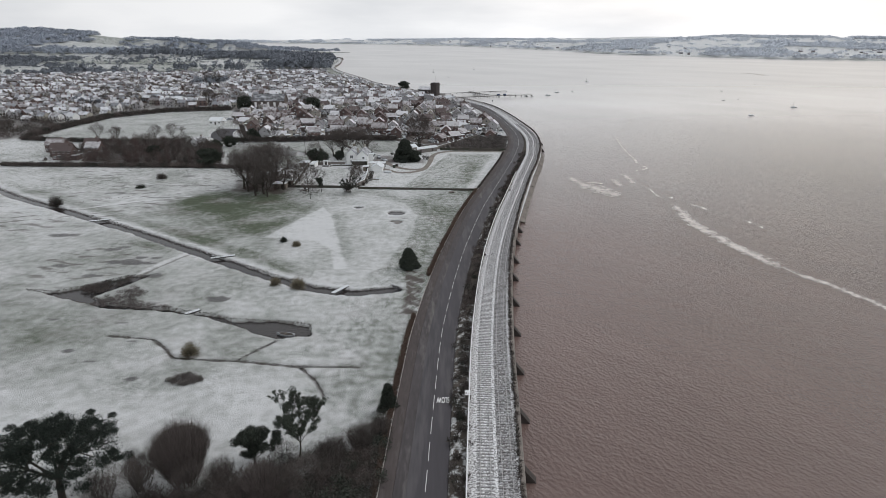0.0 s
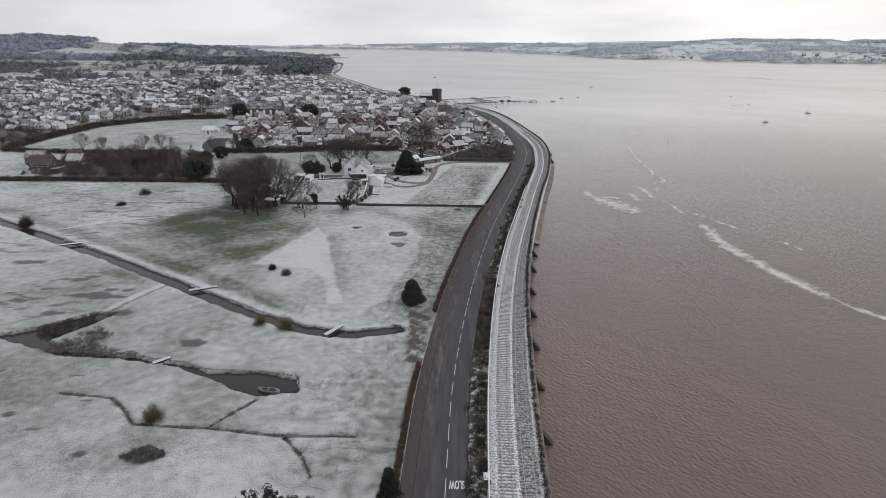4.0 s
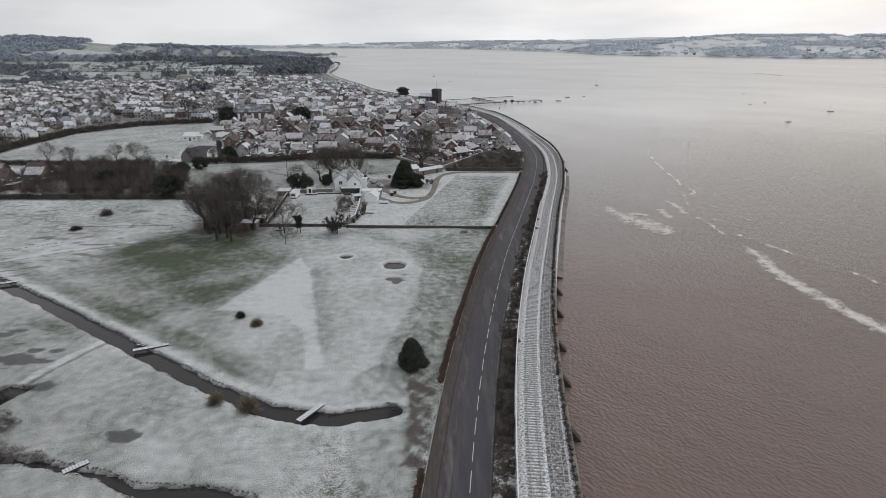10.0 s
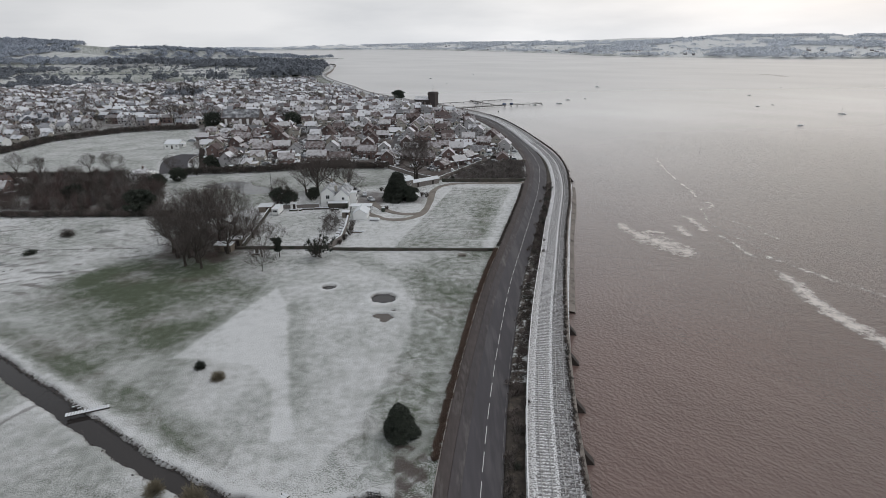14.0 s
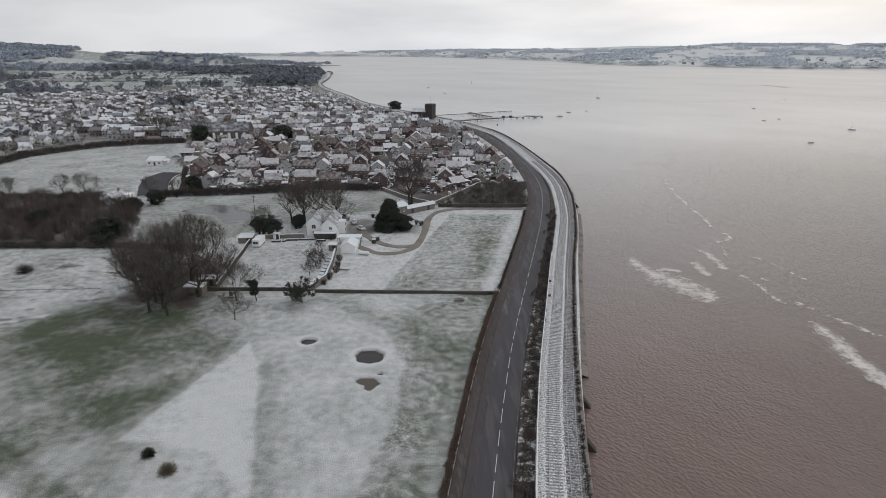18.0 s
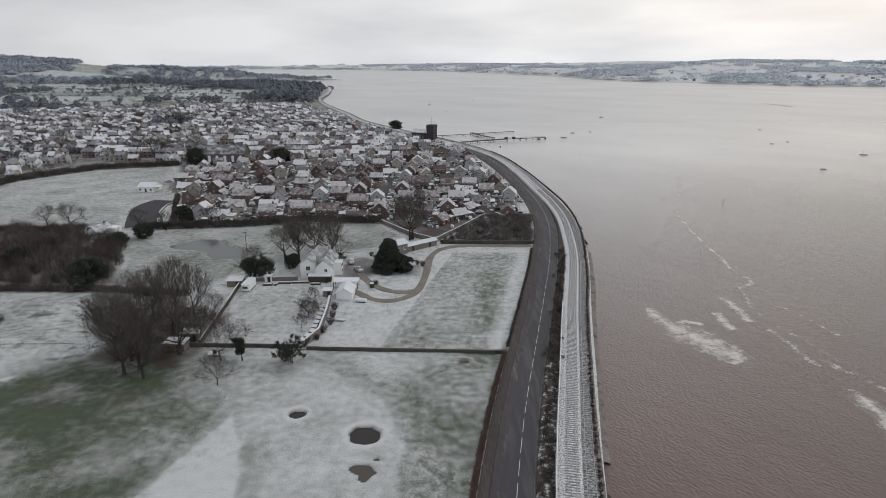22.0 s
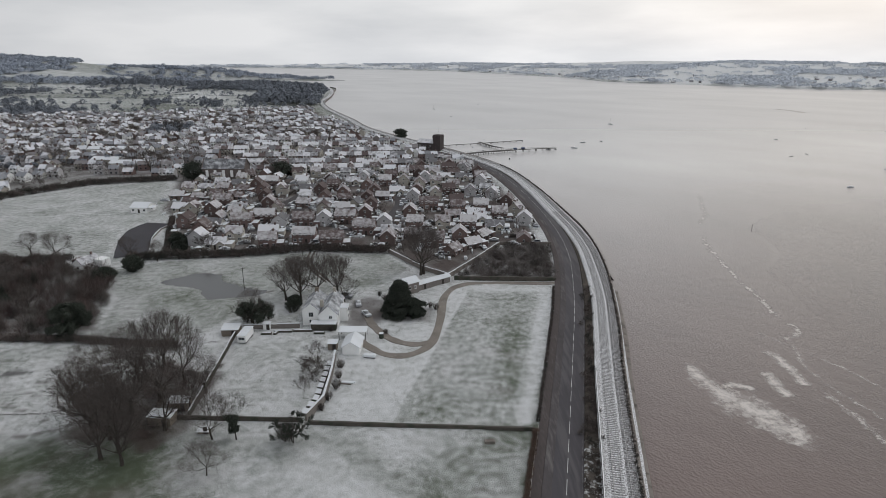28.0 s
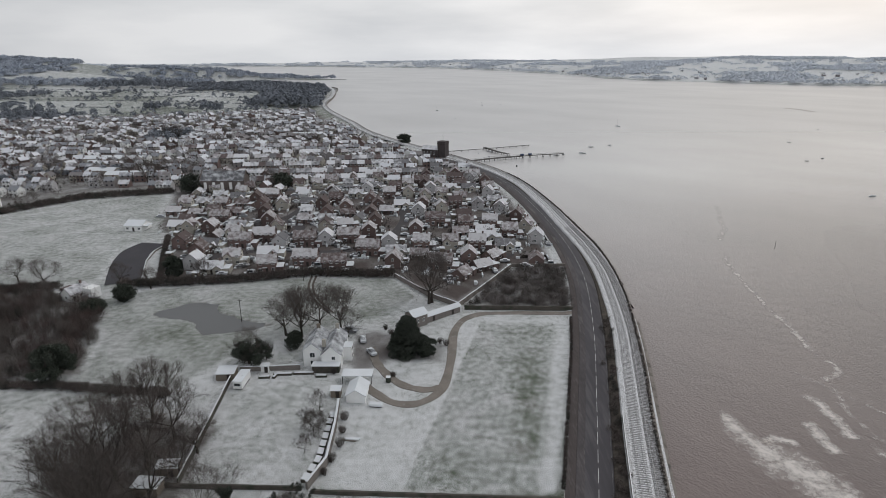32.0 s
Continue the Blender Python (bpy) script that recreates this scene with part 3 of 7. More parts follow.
sheet("marsh_water", -200, 90, -9, 245, -.52, M["pond"], "dark still water in the marsh stream and pond")
sheet("field_flood_water", -110, 302, -66, 338, -.3, M["flood"], "shallow flood water lying in a snowy field")
sheet("hollow_water", -36, 198, -10, 213, -.72, M["mudwater"], "muddy water in small round hollows in turf")


sheet("puddle_water", -20, 188, -11, 197, -.3, M["mudwater"], "shallow muddy puddle in the turf")


# ---- strips along the shore ----
def strip(name, line, offs, y0, y1, step, material, parent=None, label=""):
    """A band along a line x(y); offs: (offset, z) across it."""
    ys = np.arange(y0, y1 + step * .5, step)
    xs = line(ys)
    sl = np.gradient(xs, ys)
    k = 1 / np.sqrt(1 + sl * sl)
    rows = [np.stack([xs + o * k, ys - o * k * sl, np.full(len(ys), z) if np.isscalar(z) else z(ys)], 1) for o, z in offs]
    verts = np.stack(rows, 1).reshape(-1, 3)
    return link_mesh(name, verts, grid_faces(len(ys), len(offs)), material, parent, label)


road = tagged(strip("road", ROAD, [(-2.7, ROAD_Z - .15), (-2.65, ROAD_Z + .006), (0, ROAD_Z + .04), (3.0, ROAD_Z), (3.1, ROAD_Z - .2)], -60, 690, 2, M["asphalt"]), "dark damp two-lane asphalt road beside the railway", "road", kind="structure")
strip("worn_lane_edge", ROAD, [(-4.45, ROAD_Z - .2), (-4.4, ROAD_Z - .004), (-3.5, ROAD_Z), (-2.66, ROAD_Z), (-2.64, ROAD_Z - .1)], -60, 690, 2, M["pavement"], road, "older patched tarmac along the landward lane")
strip("edge_line", ROAD, [(2.72, ROAD_Z + .012), (2.8, ROAD_Z + .012)], 100, 330, 2, M["worn_paint"], road, "worn white edge line")
path = tagged(strip("pavement", ROAD, [(-6.4, ROAD_Z - .4), (-6.38, ROAD_Z + .02), (-4.5, ROAD_Z + .05), (-4.41, ROAD_Z - .1)], -60, 690, 2, M["footway"]), "worn brown muddy footway along the road", "pavement", kind="structure")
for y0, y1, cover in ((-60, 126, "mud"), (126, 164, "bank"), (164, 232, "mud"), (232, 560, "bank")):
    tagged(strip("verge", ROAD, [(3.05, ROAD_Z - .2), (3.4, ROAD_Z + .12), (4.6, ROAD_Z + .25), (7.5, ROAD_Z + .15), (9, 0)], y0, y1, 2, M[cover]), "bare dark bank between road and railway" if cover == "bank" else "scrubby muddy verge with patches of snow", "verge", kind="structure")


def dashes(offset, mark, gap, y0, y1, width, material):
    """Painted marks along the road, one mesh a mark near by, the rest joined."""
    near, verts, faces = [], [], []
    y = y0
    while y < y1:
        q = np.array([y, y + mark])
        sl = (ROAD(q + .5) - ROAD(q - .5))
        k = 1 / np.sqrt(1 + sl * sl)
        corners = []
        for e, s in ((0, -1), (0, 1), (1, 1), (1, -1)):
            o = offset + s * width / 2
            corners.append((float(ROAD(q[e]) + o * k[e]), float(q[e] - o * k[e] * sl[e]), ROAD_Z + .05))
        if y < 340:
            link_mesh("road_mark", corners, [(0, 1, 2, 3)], material, road)
        else:
            faces.append(tuple(range(len(verts), len(verts) + 4)))
            verts += corners
        y += (mark + gap) * float(k[0])
    rest = link_mesh("far_road_marks", verts, faces, material, road)
    tagged(rest, "white centre line marks farther along the road", kind="stuff")


dashes(0, 4.3, 2.0, 40, 560, .11, M["paint"])
strip("kerb", ROAD, [(-6.52, ROAD_Z - .2), (-6.5, ROAD_Z + .16), (-6.4, ROAD_Z + .16), (-6.38, ROAD_Z - .1)], 40, 236, 2, M["kerb"], road, "pale worn concrete kerb")
text = bpy.data.curves.new("slow_marking", "FONT")
text.body, text.size, text.align_x, text.extrude, text.offset = "SLOW", 1.0, "CENTER", .004, .02
slow = new("slow_marking", text)
slow.data.materials.append(M["bright_paint"])
slow.matrix_world = pose(.15, 87.7, ROAD_Z + .055, 0, 0, 180) @ Matrix.Diagonal((.78, 2.3, 1, 1))
tagged(slow, "white painted word on the road surface", "road marking")

# railway: ballast bed, sleepers, four rails
bed = tagged(strip("railway_bed", FENCE, [(-.6, .2), (.1, RAIL_Z - .1), (.8, RAIL_Z), (7.4, RAIL_Z), (8.0, RAIL_Z - .1)], -60, 1700, 2, M["ballast"]), "snow-dusted stone ballast of a double-track railway", "railway", kind="structure")
strip("track_bed", FENCE, [(4.35, RAIL_Z + .01), (5.7, RAIL_Z + .03), (7.1, RAIL_Z + .01)], -60, 1300, 2, M["dark_ballast"], bed, "darker half-bare ballast under the seaward track")
for c in (2.6, 5.7):
    for side in (-.72, .72):
        o = c + side
        strip("rail", FENCE, [(o - .05, RAIL_Z + .08), (o - .05, RAIL_Z + .24), (o + .05, RAIL_Z + .24), (o + .05, RAIL_Z + .08)], -60, 1300, 3, M["rail"], bed, "thin steel running rail")


def box_data(sx, sy, sz, bevel=0.0, z0=0.0):
    bm = bmesh.new()
    bmesh.ops.create_cube(bm, size=1)
    for v in bm.verts:
        v.co = Vector((v.co.x * sx, v.co.y * sy, (v.co.z + .5) * sz + z0))
    if bevel:
        bmesh.ops.bevel(bm, geom=bm.edges[:], offset=bevel, segments=1, affect="EDGES")
    return bm


def part(name, bm, material, parent=None, label="", at=None):
    me = bpy.data.meshes.new(name)
    bm.to_mesh(me)
    bm.free()
    me.materials.append(material)
    ob = new(name, me)
    if parent:
        ob.parent = parent
    if label:
        ob["label"] = label
    if at is not None:
        ob.matrix_basis = at
    return ob


sleeper_mesh = None
rest_v, rest_f = [], []
CUBE = np.array([(-1, -1, 0), (1, -1, 0), (1, 1, 0), (-1, 1, 0), (-1, -1, 1), (1, -1, 1), (1, 1, 1), (-1, 1, 1)], float)
CUBE_F = np.array([(0, 3, 2, 1), (4, 5, 6, 7), (0, 1, 5, 4), (1, 2, 6, 5), (2, 3, 7, 6), (3, 0, 4, 7)])
for c in (2.6, 5.7):
    y = 56.0
    while y < 420:
        sl = float(FENCE(y + .5) - FENCE(y - .5))
        k = 1 / math.sqrt(1 + sl * sl)
        x, yy = float(FENCE(y)) + c * k, y - c * k * sl
        turn = pose(x, yy, RAIL_Z - (.1 if c < 4 else .05), 0, 0, -math.degrees(math.atan(sl)) + random.uniform(-.6, .6))
        if 66 < y < 165:
            if sleeper_mesh is None:
                first = part("sleeper", box_data(2.5, .26, .16, .02), M["sleeper"], bed, "", turn)
                sleeper_mesh = first.data
            else:
                s = new("sleeper", sleeper_mesh)
                s.parent, s.matrix_basis = bed, turn
        else:
            pts = CUBE * (1.25, .13, .15) @ np.array(turn.to_3x3()).T + np.array(turn.translation)
            rest_f.append(CUBE_F + 8 * len(rest_v))
            rest_v.append(pts)
        y += .68 * k
tagged(link_mesh("far_sleepers", np.concatenate(rest_v), np.concatenate(rest_f), M["sleeper"], bed), "snow-dusted sleepers farther along the track", kind="stuff")

# sea wall with coping, buttresses
sea_wall = tagged(strip("sea_wall", COAST, [(-.75, RAIL_Z - .5), (-.7, RAIL_Z + .25), (-.1, RAIL_Z + .25), (0, RAIL_Z + .1), (.55, -3.5)], -60, 1740, 2, M["concrete"]), "weathered concrete sea wall with a narrow coping", "sea wall", kind="structure")
strip("apron", COAST, [(.2, SEA + .75), (1.9, SEA + .3), (2.3, SEA - 1)], 196, 318, 2, M["concrete"], sea_wall, "sloping stained stone apron at the water")
bm = bmesh.new()
a = [bm.verts.new(v) for v in ((-.2, -.7, 1.0), (-.2, .7, 1.0), (1.9, -.7, -1.6), (1.9, .7, -1.6), (-.2, -.7, -1.7), (-.2, .7, -1.7))]
for f in ((0, 1, 3, 2), (0, 2, 4), (1, 5, 3), (4, 5, 1, 0), (2, 3, 5, 4)):
    bm.faces.new([a[i] for i in f])
butt = part("buttress", bm, M["dark"], sea_wall, "dark weed-covered wedge buttress")
for i, y in enumerate((70, 84, 99, 114.5, 129.5, 145, 158, 173.5, 186, 330, 352, 378)):
    b = butt if i == 0 else new("buttress", butt.data)
    sl = float(COAST(y + 1) - COAST(y - 1)) / 2
    b.parent, b.matrix_basis = sea_wall, pose(float(COAST(y)), y, 0, 0, 0, -math.degrees(math.atan(sl)))

# snow-topped fence between verge and railway
rail_fence = tagged(new("railway_fence"), "pale snow-topped post fence along the railway", "fence", kind="structure")
strip("fence_rail", FENCE, [(-.09, RAIL_Z + .95), (-.09, RAIL_Z + 1.1), (.09, RAIL_Z + 1.1), (.09, RAIL_Z + .95)], 40, 262, 2, M["fence"], rail_fence)
strip("fence_panel", FENCE, [(0, RAIL_Z - .2), (0.06, RAIL_Z + .95)], 40, 262, 2, M["concrete"], rail_fence)


# ---- vegetation ----
def clumps(centres, sizes, per, blade, seed=1, upright=0.0):
    """Triangles scattered through ellipsoids: (n,3) centres, (n,3) half sizes."""
    rng = np.random.default_rng(seed)
    n = len(centres)
    d = rng.normal(size=(n, per, 3))
    d /= np.linalg.norm(d, axis=2, keepdims=True)
    r = rng.random((n, per, 1)) ** .45
    p = np.asarray(centres)[:, None] + d * r * np.asarray(sizes)[:, None]
    u = rng.normal(size=(n, per, 3))
    if upright:
        u = u * (1 - upright) + d * upright * .8 + np.array([0, 0, 1.2]) * upright
    u /= np.linalg.norm(u, axis=2, keepdims=True)
    w = np.cross(u, rng.normal(size=(n, per, 3)))
    w /= np.linalg.norm(w, axis=2, keepdims=True) + 1e-9
    L = blade[0] * (.6 + .8 * rng.random((n, per, 1)))
    Wd = blade[1] * (.6 + .8 * rng.random((n, per, 1)))
    v = np.stack([p - w * Wd, p + w * Wd, p + u * L], 2).reshape(-1, 3)
    f = np.arange(len(v)).reshape(-1, 3)
    return v, f


def canopy(centres, sizes, per, patch, seed=1):
    """Rounded crowns: small leaf patches lying on the upper skin of ellipsoids."""
    r = np.random.default_rng(seed)
    n = len(centres)
    d = r.normal(size=(n, per, 3))
    d /= np.linalg.norm(d, axis=2, keepdims=True)
    d[..., 2] = np.where(d[..., 2] < -.25, -d[..., 2], d[..., 2])
    p = np.asarray(centres)[:, None] + d * np.asarray(sizes)[:, None] * (.72 + .36 * r.random((n, per, 1)))
    nrm = d + .5 * r.normal(size=(n, per, 3))
    u = np.cross(nrm, r.normal(size=(n, per, 3)))
    u /= np.linalg.norm(u, axis=2, keepdims=True) + 1e-9
    w = np.cross(nrm, u)
    w /= np.linalg.norm(w, axis=2, keepdims=True) + 1e-9
    L = patch * (.5 + r.random((n, per, 1))) * np.cbrt(np.prod(np.asarray(sizes), axis=1))[:, None, None]
    v = np.stack([p + u * L, p - u * .5 * L + w * .87 * L, p - u * .5 * L - w * .87 * L], 2).reshape(-1, 3)
    return v, np.arange(len(v)).reshape(-1, 3)


def twig_domes(centres, sizes, per, width, seed=1):
    """Rounded leafless bushes: fine shoots that run outwards through the upper half of ellipsoids."""
    r = np.random.default_rng(seed)
    n = len(centres)
    d = r.normal(size=(n, per, 3))
    d[..., 2] = np.abs(d[..., 2]) * 1.2 - .15
    d /= np.linalg.norm(d, axis=2, keepdims=True)
    S, C = np.asarray(sizes)[:, None], np.asarray(centres)[:, None]
    a = C + (d * (.25 + .55 * r.random((n, per, 1))) + .12 * r.normal(size=(n, per, 3))) * S
    b = a + (d * (.22 + .3 * r.random((n, per, 1))) + .1 * r.normal(size=(n, per, 3))) * S
    side = np.cross(b - a, r.normal(size=(n, per, 3)))
    side *= width / (np.linalg.norm(side, axis=2, keepdims=True) + 1e-9)
    v = np.stack([a - side, a + side, b], 2).reshape(-1, 3)
    return v, np.arange(len(v)).reshape(-1, 3)


def scatter(poly, n, rng):
    """Points spread evenly inside a polygon."""
    P = np.array(poly, float)
    lo, hi = P.min(0), P.max(0)
    got = np.zeros((0, 2))
    while len(got) < n:
        q = lo + (hi - lo) * rng.random((n * 2, 2))
        got = np.concatenate([got, q[inside(poly, q[:, 0], q[:, 1]) > 0]])
    return got[:n]


def thicket(name, poly, n, h, label, size=2.4, per=330, width=.03, seed=5, mix=("scrub", "redscrub", "greyscrub"), category="scrub"):
    """Winter thicket of separate rounded bushes in three tones."""
    r = np.random.default_rng(seed)
    got = scatter(poly, n, r)
    tone = (wobble(got[:, 0], got[:, 1], 6, seed) + .7 * r.normal(size=n))
    for k, key in enumerate(mix):
        q = got[(tone > (-9, -.35, .45)[k]) & (tone <= (-.35, .45, 9)[k])]
        if len(q) == 0:
            continue
        rr = size * (.6 + .8 * r.random(len(q)))
        hh = h * (.5 + .6 * r.random(len(q)))
        v, f = twig_domes(np.column_stack([q, np.zeros(len(q))]), np.stack([rr, rr * (.8 + .4 * r.random(len(q))), hh], 1), per, width, seed + k)
        tagged(link_mesh(name, v, f, M[key]), label, category, kind="stuff")


def tube(bm, a, b, ra, rb, sides=4):
    a, b = Vector(a), Vector(b)
    d = (b - a).normalized()
    s = d.orthogonal().normalized()
    t = d.cross(s)
    ring = [[bm.verts.new(p + r * (math.cos(i * math.tau / sides) * s + math.sin(i * math.tau / sides) * t)) for i in range(sides)] for p, r in ((a, ra), (b, rb))]
    for i in range(sides):
        j = (i + 1) % sides
        bm.faces.new((ring[0][i], ring[0][j], ring[1][j], ring[1][i]))


def branch_mesh(h, seed, spread=.55, depth=5, trunk=.3, low=.22):
    """Trunk, fanned limbs and branches as segments (a, b, ra, rb, level), and the twig ends."""
    rng = random.Random(seed)
    segs, ends = [], []

    def jitter(k):
        return Vector((rng.uniform(-1, 1), rng.uniform(-1, 1), rng.uniform(-1, 1))) * k

    def grow(p, d, length, r, level):
        for step in range(3):
            d = (d + jitter(.13) + Vector((0, 0, .05))).normalized()
            q = p + d * length / 3
            segs.append((p.copy(), q.copy(), r, r * .84, level))
            p, r = q, r * .84
            if level >= 1 and step < 2:
                side = (d + jitter(.95)).normalized()
                if level >= depth - 1:
                    ends.append((p.copy(), side))
                elif rng.random() < .75:
                    grow(p.copy(), side, length * rng.uniform(.4, .55), r * .45, max(level + 2, depth - 1) if level > 1 else level + 2)
        if level >= depth:
            ends.append((p.copy(), d.copy()))
            return
        n = rng.choice((5, 6)) if level == 0 else rng.choice((2, 3))
        a0 = rng.uniform(0, 6)
        for i in range(n):
            if level == 0:
                a, tilt = a0 + i * math.tau / n + rng.uniform(-.3, .3), rng.uniform(.35, 1.1) * spread / .55
                nd = Vector((math.cos(a) * math.sin(tilt), math.sin(a) * math.sin(tilt), math.cos(tilt)))
            else:
                nd = (d + jitter(spread) + Vector((0, 0, .08))).normalized()
            grow(p.copy(), nd, length * rng.uniform(.72, .9) * (1.25 if level == 0 else 1), r * (.6 if level == 0 else .7), level + 1)

    grow(Vector((0, 0, -.2)), Vector((0, 0, 1)), h * low, trunk, 0)
    k = h * .92 / max(s[1].z for s in segs)
    segs = [(a * k, b * k, ra, rb, l) for a, b, ra, rb, l in segs]
    return segs, [(p * k, d) for p, d in ends]


def twig_faces(ends, rng, count=6, size=.9, width=.02):
    v, f = [], []
    for p, d in ends:
        for _ in range(count):
            dd = (d + Vector((rng.uniform(-1, 1), rng.uniform(-1, 1), rng.uniform(-.6, .8))) * .7).normalized()
            q = p + dd * size * rng.uniform(.5, 1.2)
            s = dd.orthogonal().normalized() * width
            i = len(v)
            v += [tuple(p - s), tuple(p + s), tuple(q)]
            f.append((i, i + 1, i + 2))
            m = (p + q) / 2
            e = m + (dd + Vector((rng.uniform(-1, 1), rng.uniform(-1, 1), rng.uniform(-.5, .5)))).normalized() * size * .5
            v += [tuple(m - s * .8), tuple(m + s * .8), tuple(e)]
            f.append((i + 3, i + 4, i + 5))
    return v, f


def crown_shoots(h, seed, n, radius, z0, width, length=.24):
    """Fine outer shoots of a leafless crown: they run outwards to a lobed dome."""
    r = np.random.default_rng(seed)
    d = r.normal(size=(n, 3))
    d[:, 2] = np.where(d[:, 2] < -.3, -d[:, 2], d[:, 2])
    d /= np.linalg.norm(d, axis=1)[:, None]
    a = np.arctan2(d[:, 1], d[:, 0])
    lobes = 1 + .13 * np.sin(3 * a + seed) + .1 * np.sin(5 * a + 4 * d[:, 2] + seed * 2) + .08 * np.sin(9 * d[:, 2] + 4 * a)
    tip = d * (radius * h, radius * h, h * (1 - z0)) * (lobes * (.84 + .16 * r.random(n)))[:, None]
    start = tip * (1 - length * (.4 + .8 * r.random((n, 1)))) + r.normal(size=(n, 3)) * h * .035
    base = np.array([0, 0, h * z0])
    side = np.cross(tip - start, r.normal(size=(n, 3)))
    side *= width / (np.linalg.norm(side, axis=1)[:, None] + 1e-9)
    v = np.stack([start - side + base, start + side + base, tip + base], 1).reshape(-1, 3)
    return v, np.arange(len(v)).reshape(-1, 3)


def bare_tree(name, h, seed, label, group="", spread=.55, trunk=.3, twigs=6, size=1.0, width=.022, depth=5, low=.22, category="tree", fine=.03, dome=None):
    segs, ends = branch_mesh(h, seed, spread, depth, trunk, low=low)
    thing = tagged(new(name), label, category, group)
    bm = bmesh.new()
    for a, b, ra, rb, l in segs:
        if l <= 1:
            tube(bm, a, b, ra, rb, 6)
    part("trunk", bm, M["bark"], thing)
    bm = bmesh.new()
    for a, b, ra, rb, l in segs:
        if 1 < l <= depth - 2:
            tube(bm, a, b, max(ra, fine), max(rb, fine * .7), 3)
    tagged(part("branchwork", bm, M["bark"], thing), kind="stuff")
    v, f = twig_faces(ends, random.Random(seed), twigs, size, width)
    for a, b, ra, rb, l in segs:
        if l > depth - 2:
            q = (b - a).orthogonal().normalized() * max(ra, fine)
            f.append((len(v), len(v) + 1, len(v) + 2))
            v += [tuple(a - q), tuple(a + q), tuple(b + (b - a) * .15)]
    link_mesh("crown", v, f, M["twig"], thing, "fine leafless twigs")
    if dome:
        v, f = crown_shoots(h, seed, *dome)
        link_mesh("outer_crown", v, f, M["twig"], thing, "hazy mass of fine bare shoots")
    return thing


def leafy_tree(name, h, width, seed, label, material="evergreen", clump=26, per=150, leaf=(.34, .16), shape="round", bare=.25, category="tree", trunk=.3, gaps=.9):
    """Evergreen: trunk, limbs and a crown of many leaf clumps."""
    rng = np.random.default_rng(seed)
    thing = tagged(new(name), label, category)
    cs, ss = [], []
    for i in range(clump):
        u = rng.random()
        z = bare + (1 - bare) * u
        if shape == "cone":
            rad = width / 2 * (1 - .92 * (u ** 1.15)) * (.75 + .4 * rng.random())
        elif shape == "egg":
            rad = width / 2 * (math.sin(math.pi * (u * .9 + .08) ** .75) ** .7) * .72 * math.sqrt(rng.random() * .7 + .3)
        else:
            rad = width / 2 * math.sqrt(max(.05, 1 - (2 * u - 1) ** 2)) * (.4 + .55 * rng.random())
        a = i * 2.4 + rng.random()
        q = width * gaps * (.12 + .08 * rng.random())
        cs.append((rad * math.cos(a), rad * math.sin(a), z * h * .94))
        ss.append((q * 1.25, q * 1.25, q * .8))
    bm = bmesh.new()
    tube(bm, (0, 0, -.2), (0, 0, h * .55), trunk, trunk * .6, 6)
    tube(bm, (0, 0, h * .55), (0, 0, h * .9), trunk * .6, .05, 5)
    part("trunk", bm, M["bark"], thing)
    bm = bmesh.new()
    for c in cs:
        tube(bm, (0, 0, max(.3, c[2] - .12 * h)), c, trunk * .3, .03, 3)
    part("limbwork", bm, M["bark"], thing)
    v, f = canopy(np.array(cs), np.array(ss), per, leaf[0] * .36, seed) if shape in ("egg", "cone") else clumps(np.array(cs), np.array(ss), per, leaf, seed=seed)
    if shape == "cone":
        v2, f2 = clumps(np.array(cs), np.array(ss) * 1.15, per // 3, leaf, seed=seed + 1)
        v, f = np.concatenate([v, v2]), np.concatenate([f, f2 + len(v)])
    link_mesh("crown", v, f, M[material], thing)
    return thing


def hedge(name, line, w, h, material, label, per=70, step=.8, blade=(.5, .05), seed=3, kind="stuff", upright=.4, jitter=.25, category="hedge", z=0.0):
    rng = np.random.default_rng(seed)
    P = np.array(line, float)
    cs = []
    for a, b in zip(P[:-1], P[1:]):
        n = max(1, int(np.linalg.norm(b - a) / step))
        for i in range(n):
            q = a + (b - a) * (i + rng.random()) / n
            cs.append((q[0] + rng.normal() * jitter * w * .5, q[1] + rng.normal() * jitter * w * .5, z + h * .5 * (.8 + .4 * rng.random())))
    cs = np.array(cs)
    ss = np.stack([np.full(len(cs), w / 2), np.full(len(cs), w / 2), cs[:, 2] - z], 1)
    v, f = clumps(cs, ss, per, blade, seed=seed, upright=upright)
    return tagged(link_mesh(name, v, f, M[material]), label, category, kind=kind)


def scrub_area(name, poly, n, h, material, label, per=60, blade=(.9, .06), seed=5, size=2.0, category="scrub", upright=.55, zf=False):
    rng = np.random.default_rng(seed)
    P = np.array(poly, float)
    lo, hi = P.min(0), P.max(0)
    got = np.zeros((0, 2))
    while len(got) < n:
        q = lo + (hi - lo) * rng.random((n * 2, 2))
        got = np.concatenate([got, q[inside(poly, q[:, 0], q[:, 1]) > 0]])
    got = got[:n]
    hh = h * (.45 + .7 * rng.random(n)) * (.8 + .4 * wobble(got[:, 0], got[:, 1], 9, seed))
    gz = height(got[:, 0], got[:, 1]) if zf else 0
    cs = np.stack([got[:, 0], got[:, 1], hh * .5 + gz], 1)
    ss = np.stack([size * (.7 + .6 * rng.random(n)), size * (.7 + .6 * rng.random(n)), hh * .5], 1)
    v, f = clumps(cs, ss, per, blade, seed=seed, upright=upright)
    return tagged(link_mesh(name, v, f, M[material]), label, category, kind="stuff")


